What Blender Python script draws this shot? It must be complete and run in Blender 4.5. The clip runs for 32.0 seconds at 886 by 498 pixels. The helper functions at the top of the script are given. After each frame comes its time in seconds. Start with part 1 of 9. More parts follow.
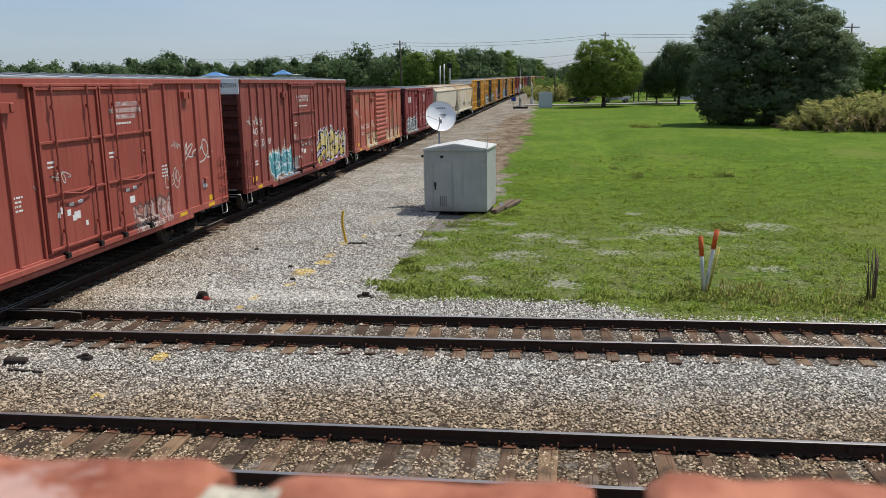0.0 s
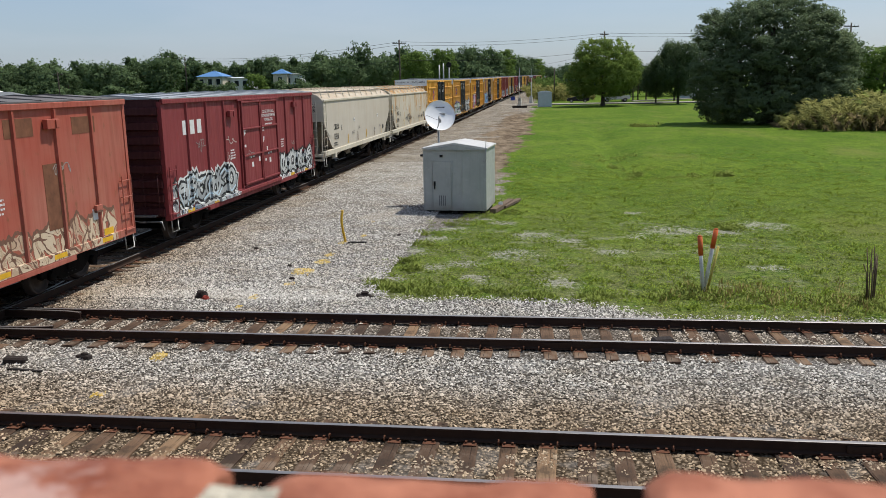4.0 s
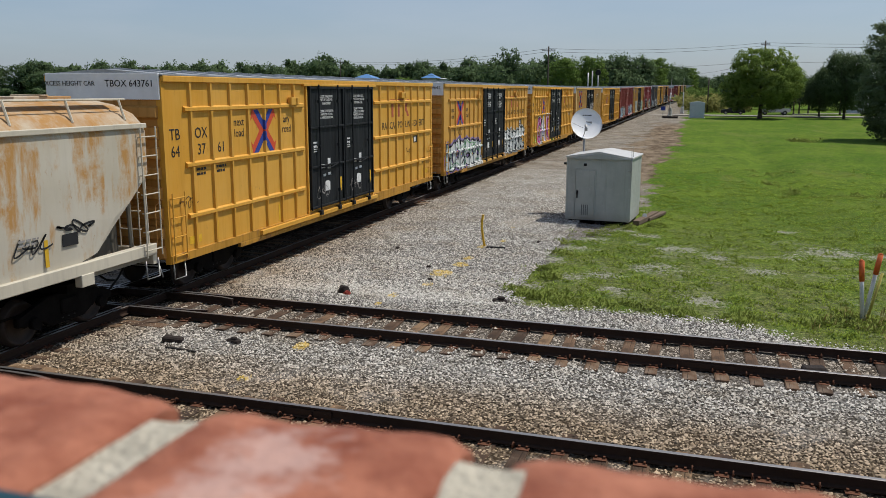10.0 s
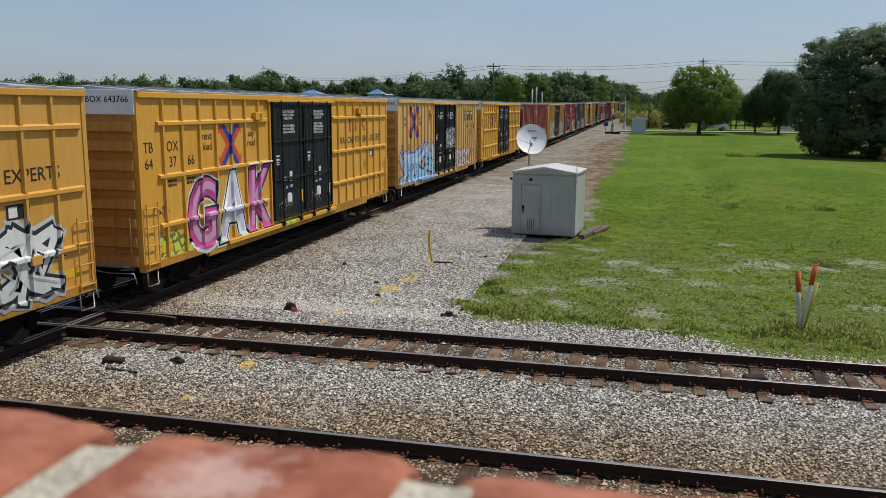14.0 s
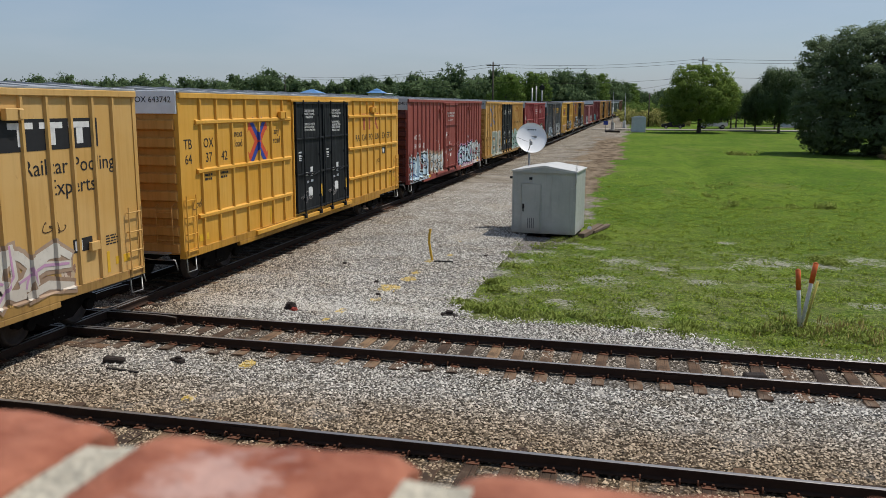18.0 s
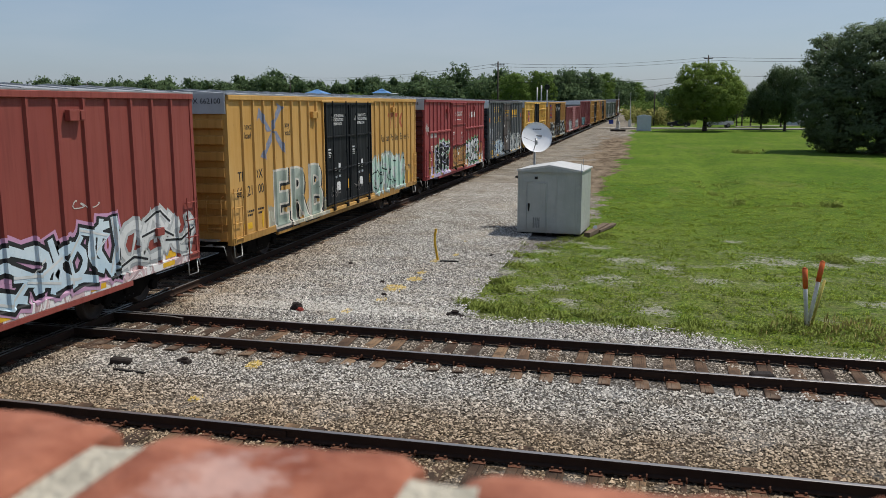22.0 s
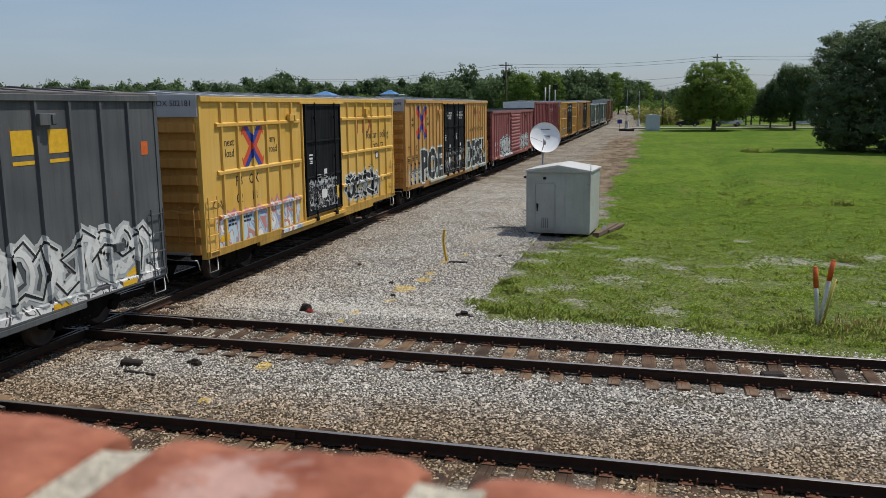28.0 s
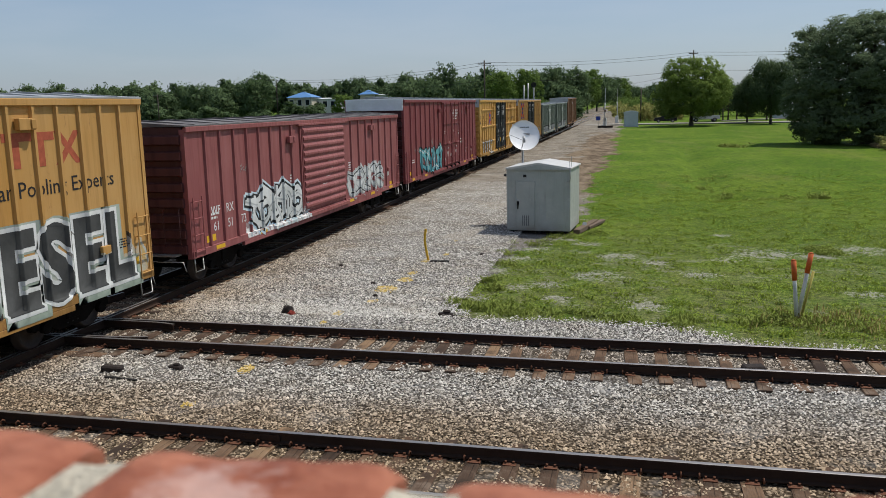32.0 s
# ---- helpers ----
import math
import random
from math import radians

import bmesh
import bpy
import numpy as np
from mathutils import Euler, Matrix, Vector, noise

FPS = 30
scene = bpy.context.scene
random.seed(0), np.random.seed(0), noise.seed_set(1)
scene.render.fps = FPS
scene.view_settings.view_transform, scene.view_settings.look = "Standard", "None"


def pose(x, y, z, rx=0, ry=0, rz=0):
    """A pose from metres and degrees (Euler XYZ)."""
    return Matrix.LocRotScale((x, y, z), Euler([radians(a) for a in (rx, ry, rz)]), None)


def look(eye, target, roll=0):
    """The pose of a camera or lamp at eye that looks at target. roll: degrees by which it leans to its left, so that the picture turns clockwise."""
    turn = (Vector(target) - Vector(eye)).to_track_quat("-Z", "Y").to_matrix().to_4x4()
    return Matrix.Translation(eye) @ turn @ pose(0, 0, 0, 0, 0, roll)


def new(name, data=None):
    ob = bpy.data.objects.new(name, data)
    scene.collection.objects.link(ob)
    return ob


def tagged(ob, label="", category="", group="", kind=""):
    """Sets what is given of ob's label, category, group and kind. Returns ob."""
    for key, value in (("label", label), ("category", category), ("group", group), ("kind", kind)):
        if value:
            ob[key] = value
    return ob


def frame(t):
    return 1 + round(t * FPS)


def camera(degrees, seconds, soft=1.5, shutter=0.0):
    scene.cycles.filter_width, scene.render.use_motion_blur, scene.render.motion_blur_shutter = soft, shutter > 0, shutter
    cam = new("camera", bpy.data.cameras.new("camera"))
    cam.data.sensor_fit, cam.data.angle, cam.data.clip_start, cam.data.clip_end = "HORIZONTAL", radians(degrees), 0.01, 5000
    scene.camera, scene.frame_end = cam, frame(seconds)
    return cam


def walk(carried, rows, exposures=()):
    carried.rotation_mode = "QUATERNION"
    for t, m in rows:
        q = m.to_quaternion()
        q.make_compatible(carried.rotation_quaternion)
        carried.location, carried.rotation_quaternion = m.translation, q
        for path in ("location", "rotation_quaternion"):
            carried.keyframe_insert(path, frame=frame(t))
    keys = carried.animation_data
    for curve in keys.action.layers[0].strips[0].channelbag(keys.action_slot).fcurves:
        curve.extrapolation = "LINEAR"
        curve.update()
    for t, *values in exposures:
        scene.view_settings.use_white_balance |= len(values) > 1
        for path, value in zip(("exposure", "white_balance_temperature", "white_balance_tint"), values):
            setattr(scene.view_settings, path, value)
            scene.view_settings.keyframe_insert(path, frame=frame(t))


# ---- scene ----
cam = camera(56.66, 32.0, soft=0.7)
cam.data.dof.use_dof, cam.data.dof.focus_distance, cam.data.dof.aperture_fstop = True, 30.0, 22.0
walk(cam, rows=tuple((t, pose(x, y, z, 90 + pitch, roll, yaw)) for t, x, y, z, yaw, pitch, roll in (
    (0, 0.0193, 0.0070, 4.7347, 7.269, -11.367, 1.035),
    (0.5, 0.0193, 0.0070, 4.7347, 7.325, -11.371, 1.02),
    (1, 0.0193, 0.0070, 4.7347, 7.325, -11.431, 1.02),
    (1.5, 0.0193, 0.0070, 4.7347, 7.325, -11.431, 1.02),
    (2, 0.0193, 0.0070, 4.7347, 7.329, -11.471, 1.024),
    (2.5, 0.0193, 0.0070, 4.7347, 7.335, -11.455, 0.962),
    (3, 0.0193, 0.0070, 4.7347, 7.333, -11.45, 0.975),
    (3.5, 0.0193, 0.0070, 4.7347, 7.271, -11.443, 1.015),
    (5.5, 0.0193, 0.0070, 4.7347, 7.105, -11.347, 0.994),
    (6, 0.0193, 0.0070, 4.7347, 7.029, -11.41, 1.018),
    (6.5, 0.0193, 0.0070, 4.7347, 6.969, -11.435, 0.969),
    (7, 0.0193, 0.0070, 4.7347, 6.861, -11.497, 0.954),
    (7.5, 0.0112, 0.0069, 4.7326, 6.567, -11.519, 0.227),
    (8, 0.0032, 0.0067, 4.7306, 7.938, -11.221, -1.236),
    (8.5, -0.0039, -0.0032, 4.7329, 14.864, -11.039, -0.79),
    (9, -0.0024, -0.0091, 4.7342, 16.56, -10.945, -1.073),
    (9.5, -0.0015, -0.0040, 4.7335, 17.019, -10.891, -1.185),
    (10, -0.0008, -0.0010, 4.7329, 17.248, -10.939, -0.269),
    (10.5, -0.0008, -0.0007, 4.7329, 15.322, -10.94, -0.261),
    (11, -0.0007, -0.0004, 4.7329, 14.745, -10.739, -0.407),
    (11.5, -0.0006, -0.0001, 4.7328, 14.91, -10.466, -0.466),
    (12, -0.0006, 0.0002, 4.7328, 14.914, -10.343, -0.519),
    (12.5, -0.0006, 0.0002, 4.7328, 14.664, -10.084, -0.526),
    (13, -0.0006, 0.0002, 4.7328, 14.334, -9.995, -0.443),
    (13.5, -0.0006, 0.0002, 4.7328, 13.797, -9.906, -0.328),
    (14, -0.0005, 0.0002, 4.7328, 13.542, -9.851, -0.376),
    (14.5, -0.0005, 0.0002, 4.7328, 13.449, -9.822, -0.347),
    (16.5, -0.0005, 0.0002, 4.7329, 13.51, -9.881, -0.335),
    (17, -0.0005, 0.0002, 4.7329, 13.333, -9.9, -0.295),
    (17.5, -0.0004, 0.0002, 4.7329, 13.328, -9.915, -0.29),
    (18, -0.0004, 0.0002, 4.7329, 13.531, -9.918, -0.233),
    (18.5, -0.0004, 0.0002, 4.7329, 13.461, -9.926, -0.22),
    (19, -0.0004, 0.0002, 4.7329, 13.3, -9.901, -0.079),
    (19.5, -0.0004, 0.0002, 4.7329, 13.447, -10.029, -0.089),
    (20, -0.0004, 0.0002, 4.7329, 13.503, -10.021, -0.056),
    (20.5, -0.0004, 0.0002, 4.7329, 13.814, -9.957, -0.011),
    (21, -0.0003, 0.0002, 4.7329, 14.28, -9.898, 0.126),
    (21.5, -0.0003, 0.0002, 4.7329, 14.647, -9.89, 0.195),
    (22, -0.0003, 0.0002, 4.7329, 13.877, -9.931, 0.056),
    (22.5, -0.0003, 0.0002, 4.7329, 13.386, -9.931, -0.014),
    (23, -0.0003, 0.0002, 4.7330, 13.315, -9.934, 0.053),
    (23.5, -0.0003, 0.0002, 4.7330, 13.167, -9.959, -0.01),
    (24, -0.0003, 0.0002, 4.7330, 13.114, -9.94, 0.025),
    (24.5, -0.0002, 0.0002, 4.7330, 13.214, -9.999, 0.05),
    (26.5, -0.0000, 0.0002, 4.7331, 13.2, -9.891, 0.084),
    (27, 0.0001, 0.0002, 4.7333, 13.712, -9.872, 0.188),
    (27.5, 0.0003, 0.0002, 4.7334, 14.444, -9.905, 0.362),
    (28, 0.0004, 0.0002, 4.7335, 14.433, -9.873, 0.425),
    (28.5, 0.0006, 0.0002, 4.7337, 13.405, -9.985, 0.34),
    (29, 0.0007, 0.0002, 4.7338, 13.047, -9.943, 0.287),
    (29.5, 0.0009, 0.0002, 4.7340, 12.898, -9.964, 0.343),
    (30, 0.0010, 0.0002, 4.7341, 13.034, -9.897, 0.618),
    (30.5, 0.0014, 0.0002, 4.7344, 13.043, -9.862, 0.726),
    (31, 0.0018, 0.0002, 4.7346, 13.154, -9.866, 0.786),
    (31.5, 0.0022, 0.0002, 4.7348, 13.107, -9.941, 0.911),
    (32, 0.0026, 0.0002, 4.7350, 12.995, -9.953, 1.187),
)), exposures=[(0, -0.15), (7.3, -0.17), (8.5, -0.38), (24, -0.38), (26.8, -0.38), (28, -0.42), (29, -0.47), (30, -0.50), (32, -0.33)])

# ---- track line: a straight run, then a slight bend and rise in the distance ----
XT = -12.675          # centre of the train's track
GRASS_Z = -0.32


def ramp_up(v, a, b):
    v = max(v, a)
    return (v - a) ** 2 / (2 * (b - a)) if v < b else v - (a + b) / 2


def bend(y):
    return 0.0456 * ramp_up(y, 60, 345)


def rise(y):
    return 0.0085 * (ramp_up(y, 70, 130) - ramp_up(y, 330, 370))


def track_pose(y, dx=0.0, dz=0.0):
    e = 0.5
    yaw = -math.degrees(math.atan((bend(y + e) - bend(y - e)) / (2 * e)))
    pit = math.degrees(math.atan((rise(y + e) - rise(y - e)) / (2 * e)))
    return pose(XT + bend(y) + dx, y, rise(y) + dz, pit, 0, yaw)


def travelled(t):
    return 10.381 * t - 0.0161 * t * t + 0.0000369 * t ** 3


# ---- light ----
SUN_EL, SUN_AZ = 62.0, 52.0      # height, and degrees from +y towards +x
world = bpy.data.worlds.new("sky_world")
scene.world = world
world.use_nodes = True
wt = world.node_tree
sky = wt.nodes.new("ShaderNodeTexSky")
sky.sky_type = "NISHITA"
sky.sun_disc = False
sky.sun_elevation, sky.sun_rotation = radians(SUN_EL), radians(SUN_AZ)
sky.air_density, sky.dust_density, sky.ozone_density = 1.0, 1.0, 2.0
sky.altitude = 0
bg = wt.nodes["Background"]
haze = wt.nodes.new("ShaderNodeMix")
haze.data_type = "RGBA"
haze.inputs[0].default_value = 0.36
haze.inputs[7].default_value = (4.9, 6.5, 9.2, 1)
wt.links.new(sky.outputs[0], haze.inputs[6])
sky_tc = wt.nodes.new("ShaderNodeTexCoord")
sky_map = wt.nodes.new("ShaderNodeMapping")
sky_map.inputs[3].default_value = (1.0, 1.0, 5.0)
wt.links.new(sky_tc.outputs["Generated"], sky_map.inputs[0])
veil = wt.nodes.new("ShaderNodeTexNoise")
veil.inputs["Scale"].default_value, veil.inputs["Detail"].default_value, veil.inputs["Roughness"].default_value = 2.1, 5.0, 0.55
wt.links.new(sky_map.outputs[0], veil.inputs["Vector"])
thin = wt.nodes.new("ShaderNodeMapRange")
for i_, v_ in enumerate((0.45, 0.75, 0.0, 0.28)):
    thin.inputs[i_ + 1].default_value = v_
wt.links.new(veil.outputs[0], thin.inputs[0])
cloud = wt.nodes.new("ShaderNodeMix")
cloud.data_type = "RGBA"
cloud.inputs[7].default_value = (6.9, 7.3, 8.2, 1)
wt.links.new(thin.outputs[0], cloud.inputs[0])
wt.links.new(haze.outputs[2], cloud.inputs[6])
wt.links.new(cloud.outputs[2], bg.inputs[0])
bg.inputs[1].default_value = 0.105
sun = new("sun", bpy.data.lights.new("sun", "SUN"))
sun.data.energy, sun.data.angle, sun.data.color = 4.9, radians(0.6), (1.0, 0.95, 0.87)
sun_dir = Vector((math.sin(radians(SUN_AZ)) * math.cos(radians(SUN_EL)), math.cos(radians(SUN_AZ)) * math.cos(radians(SUN_EL)), math.sin(radians(SUN_EL))))
sun.matrix_world = look(sun_dir * 80, (0, 0, 0))


# ---- node helper ----
class Mat:
    def __init__(s, name, rough=0.6, metal=0.0, spec=0.5):
        s.m = bpy.data.materials.new(name)
        s.m.use_nodes = True
        s.t = s.m.node_tree
        s.b = s.t.nodes["Principled BSDF"]
        s.b.inputs["Roughness"].default_value = rough
        s.b.inputs["Metallic"].default_value = metal
        s.b.inputs["Specular IOR Level"].default_value = spec
        s.tc = s.t.nodes.new("ShaderNodeTexCoord")

    def put(s, sock, v):
        if isinstance(v, bpy.types.NodeSocket):
            s.t.links.new(v, sock)
        elif isinstance(v, (tuple, list)) and len(v) == 3 and len(sock.default_value) == 4:
            sock.default_value = (*v, 1)
        else:
            sock.default_value = v

    def node(s, kind, ins=(), **props):
        n = s.t.nodes.new("ShaderNode" + kind)
        for k, v in props.items():
            setattr(n, k, v)
        for k, v in dict(ins).items():
            s.put(n.inputs[k], v)
        return n

    def math(s, op, a, b=0.0, c=None):
        n = s.node("Math", {0: a, 1: b}, operation=op)
        if c is not None:
            s.put(n.inputs[2], c)
        return n.outputs[0]

    def obj(s, scale=(1, 1, 1)):
        return s.node("Mapping", {0: s.tc.outputs["Object"], 3: scale}).outputs[0]

    def noise(s, vec, scale, detail=3.0, rough=0.55):
        return s.node("TexNoise", {"Vector": vec, "Scale": scale, "Detail": detail, "Roughness": rough}).outputs[0]

    def vor(s, vec, scale, feature="F1", out="Distance", dims="3D"):
        return s.node("TexVoronoi", {"Vector": vec, "Scale": scale}, feature=feature, voronoi_dimensions=dims).outputs[out]

    def steps(s, fac, stops, interp="LINEAR"):
        n = s.node("ValToRGB", {0: fac})
        cr = n.color_ramp
        cr.interpolation = interp
        while len(cr.elements) < len(stops):
            cr.elements.new(0.5)
        for e, (p, c) in zip(cr.elements, stops):
            e.position = p
            e.color = (*c, 1) if isinstance(c, (tuple, list)) else (c, c, c, 1)
        return n.outputs[0]

    def mix(s, fac, a, b, blend="MIX"):
        n = s.node("Mix", (), data_type="RGBA", blend_type=blend)
        s.put(n.inputs[0], fac)
        s.put(n.inputs[6], a)
        s.put(n.inputs[7], b)
        return n.outputs[2]

    def xyz(s, vec):
        return s.node("SeparateXYZ", {0: vec}).outputs

    def bump(s, h, strength=0.3, dist=0.02):
        n = s.node("Bump", {"Height": h, "Strength": strength, "Distance": dist})
        s.t.links.new(n.outputs[0], s.b.inputs["Normal"])

    def color(s, c):
        s.put(s.b.inputs["Base Color"], c)
        return s

    def rough(s, r):
        s.put(s.b.inputs["Roughness"], r)


def dim(c, k):
    return tuple(v * k for v in c)


def plain(name, c, rough=0.6, metal=0.0, vary=0.18, scale=6.0, bump=0.1, spec=0.3):
    g = Mat(name, rough, metal, spec)
    n = g.noise(g.obj(), scale, 4)
    n2 = g.noise(g.obj(), scale * 7, 2)
    col = g.mix(g.steps(n, [(0.3, 0.0), (0.7, 1.0)]), dim(c, 1 - vary), dim(c, 1 + vary * 0.6))
    col = g.mix(g.math("MULTIPLY", n2, vary), col, dim(c, 0.5))
    g.color(col)
    if bump:
        g.bump(n2, bump, 0.01)
    return g.m


def in_box(g, y, z, y0, y1, z0, z1):
    a = g.math("MULTIPLY", g.math("GREATER_THAN", y, y0), g.math("LESS_THAN", y, y1))
    b = g.math("MULTIPLY", g.math("GREATER_THAN", z, z0), g.math("LESS_THAN", z, z1))
    return g.math("MULTIPLY", a, b)


def car_paint(name, c, fade=None, rust=0.2, runs=0.0, dirt=0.35, tags=(), rough=0.55, seed=0.0, spec=0.4, rustc=(0.20, 0.085, 0.035)):
    """Sun-faded railcar enamel with streaks and rust; tags are areas of spray paint: (y0, y1, z0, z1, colours, outline, size)."""
    g = Mat(name, rough, spec=spec)
    o = g.tc.outputs["Object"]
    oo = g.node("Mapping", {0: o, 1: (seed, seed * 1.7, 0)}).outputs[0]
    big = g.noise(oo, 0.55, 4)
    col = g.mix(g.steps(big, [(0.35, 0.0), (0.68, 1.0)]), c, fade or dim(c, 1.2))
    streak = g.noise(g.node("Mapping", {0: oo, 3: (5, 5, 0.35)}).outputs[0], 1.4, 5, 0.6)
    col = g.mix(g.math("MULTIPLY", g.steps(streak, [(0.48, 0.0), (0.75, 1.0)]), dirt), col, dim(c, 0.45))
    spots = g.noise(g.node("Mapping", {0: oo, 3: (2.2, 2.2, 1.1)}).outputs[0], 2.0, 7, 0.68)
    col = g.mix(g.math("MULTIPLY", g.steps(spots, [(0.66 - 0.16 * rust, 0.0), (0.74 - 0.1 * rust, 1.0)]), min(0.9, 0.35 + rust)), col, rustc)
    x, y, z = g.xyz(o)
    if runs:
        rn = g.noise(g.node("Mapping", {0: oo, 3: (1.5, 1.5, 0.3)}).outputs[0], 1.7, 7, 0.66)
        blotch = g.noise(oo, 0.8, 6, 0.7)
        hi = g.math("MULTIPLY_ADD", g.math("SUBTRACT", z, 3.0), 0.035, rn)
        col = g.mix(g.math("MULTIPLY", g.steps(hi, [(0.47, 0.0), (0.60, 1.0)]), g.steps(blotch, [(0.44, 0.05 * runs), (0.56, 0.95 * runs)])), col, (0.46, 0.235, 0.06))
        rr = max(runs, 0.38)
        col = g.mix(g.math("MULTIPLY", g.math("GREATER_THAN", z, 4.03), g.steps(blotch, [(0.36, 0.2 * rr), (0.6, 0.8 * rr)])), col, (0.36, 0.20, 0.08))
    for k, (y0, y1, z0, z1, cols, outline, size) in enumerate(tags):
        w = g.node("TexNoise", {"Vector": g.node("Mapping", {0: o, 1: (k * 7 + seed, 3.1 * k, 0)}).outputs[0], "Scale": 1.1 / size, "Detail": 1.5})
        wx, wy, wz = g.xyz(w.outputs[1])
        yy = g.math("MULTIPLY_ADD", g.math("SUBTRACT", wy, 0.5), 0.9 * size, y)
        zz = g.math("MULTIPLY_ADD", g.math("SUBTRACT", wz, 0.5), 0.9 * size, z)
        top = g.node("TexNoise", {"W": g.math("MULTIPLY_ADD", y, 1.6 / size, k * 11.0 + seed), "Scale": 1.0, "Detail": 2.0}, noise_dimensions="1D").outputs[0]
        ztop = g.math("MULTIPLY_ADD", g.math("SUBTRACT", zz, z), 0.5, g.math("SUBTRACT", z, g.math("MULTIPLY", g.math("SUBTRACT", top, 0.5), 0.9 * size)))
        m = g.math("MULTIPLY", in_box(g, yy, ztop, y0, y1, z0 - 1.0, z1), g.math("GREATER_THAN", x, 0.6))
        m = g.math("MULTIPLY", m, g.math("GREATER_THAN", z, z0))
        v = g.node("CombineXYZ", {0: g.math("MULTIPLY_ADD", zz, 0.35, g.math("MULTIPLY", yy, 1.7 / size)), 1: g.math("MULTIPLY_ADD", zz, 0.95 / size, g.math("MULTIPLY", yy, 0.25))}).outputs[0]
        swirl = g.node("TexNoise", {"Vector": g.node("Mapping", {0: v, 1: (k * 3.3 + seed, 0, 0)}).outputs[0], "Scale": 0.75, "Detail": 1.2, "Distortion": 0.9}, noise_dimensions="2D").outputs[0]
        band = g.math("MULTIPLY", swirl, 7.0)
        fr = g.math("FRACT", band)
        pick = g.math("FRACT", g.math("MULTIPLY", g.math("FLOOR", band), 0.381))
        n = len(cols)
        fill = g.steps(pick, [(i / n, cc) for i, cc in enumerate(cols)], "CONSTANT")
        fill = g.mix(g.math("MULTIPLY", g.math("LESS_THAN", fr, 0.42), 0.75), fill, cols[0])
        edge = g.node("TexVoronoi", {"Vector": v, "Scale": 0.62, "Randomness": 0.75}, voronoi_dimensions="2D", feature="DISTANCE_TO_EDGE").outputs[0]
        line = g.math("MAXIMUM", g.math("LESS_THAN", fr, 0.13), g.math("LESS_THAN", edge, 0.04))
        rim = g.math("LESS_THAN", g.math("ABSOLUTE", g.math("SUBTRACT", ztop, z1 - 0.05)), 0.055)
        fill = g.mix(g.math("MAXIMUM", line, rim), fill, outline)
        wear = g.noise(oo, 9.0, 4)
        m = g.math("MULTIPLY", m, g.steps(wear, [(0.30, 0.55), (0.42, 1.0)]))
        col = g.mix(g.math("MULTIPLY", m, 0.93), col, fill)
    g.color(col)
    g.bump(g.noise(oo, 22.0, 4), 0.12, 0.008)
    g.rough(g.steps(streak, [(0.3, rough - 0.1), (0.7, rough + 0.25)]))
    return g.m


# ---- mesh helpers ----
def box(bm, x0, x1, y0, y1, z0, z1):
    v = [bm.verts.new(p) for p in ((x0, y0, z0), (x1, y0, z0), (x1, y1, z0), (x0, y1, z0), (x0, y0, z1), (x1, y0, z1), (x1, y1, z1), (x0, y1, z1))]
    for f in ((0, 3, 2, 1), (4, 5, 6, 7), (0, 1, 5, 4), (1, 2, 6, 5), (2, 3, 7, 6), (3, 0, 4, 7)):
        bm.faces.new([v[i] for i in f])
    return v


def rod(bm, p, q, r, n=8, r2=None):
    p, q = Vector(p), Vector(q)
    d = (q - p).normalized()
    a = d.orthogonal().normalized()
    b = d.cross(a)
    r2 = r if r2 is None else r2
    rings = []
    for c, rr in ((p, r), (q, r2)):
        rings.append([bm.verts.new(c + (a * math.cos(2 * math.pi * i / n) + b * math.sin(2 * math.pi * i / n)) * rr) for i in range(n)])
    for i in range(n):
        f = bm.faces.new((rings[0][i], rings[0][(i + 1) % n], rings[1][(i + 1) % n], rings[1][i]))
        f.smooth = n > 6
    bm.faces.new(rings[0][::-1])
    bm.faces.new(rings[1])


def tube(bm, pts, r, n=8):
    """One bent tube through points."""
    pts = [Vector(p) for p in pts]
    side = (pts[1] - pts[0]).normalized().orthogonal().normalized()
    rings = []
    for i, p in enumerate(pts):
        d = (pts[min(i + 1, len(pts) - 1)] - pts[max(i - 1, 0)]).normalized()
        a = (side - d * side.dot(d)).normalized()
        b = d.cross(a)
        rings.append([bm.verts.new(p + (a * math.cos(2 * math.pi * k / n) + b * math.sin(2 * math.pi * k / n)) * r) for k in range(n)])
    for u, w in zip(rings, rings[1:]):
        for k in range(n):
            bm.faces.new((u[k], u[(k + 1) % n], w[(k + 1) % n], w[k])).smooth = True
    bm.faces.new(rings[0][::-1])
    bm.faces.new(rings[-1])


def extrude_yz(bm, outline, x0, x1):
    """A prism along x over an outline of (y, z)."""
    a = [bm.verts.new((x0, y, z)) for y, z in outline]
    b = [bm.verts.new((x1, y, z)) for y, z in outline]
    n = len(outline)
    bm.faces.new(a)
    bm.faces.new(b[::-1])
    for i in range(n):
        bm.faces.new((a[i], b[i], b[(i + 1) % n], a[(i + 1) % n]))


def extrude_xz(bm, outline, y0, y1):
    a = [bm.verts.new((x, y0, z)) for x, z in outline]
    b = [bm.verts.new((x, y1, z)) for x, z in outline]
    n = len(outline)
    bm.faces.new(a)
    bm.faces.new(b[::-1])
    for i in range(n):
        bm.faces.new((a[i], b[i], b[(i + 1) % n], a[(i + 1) % n]))


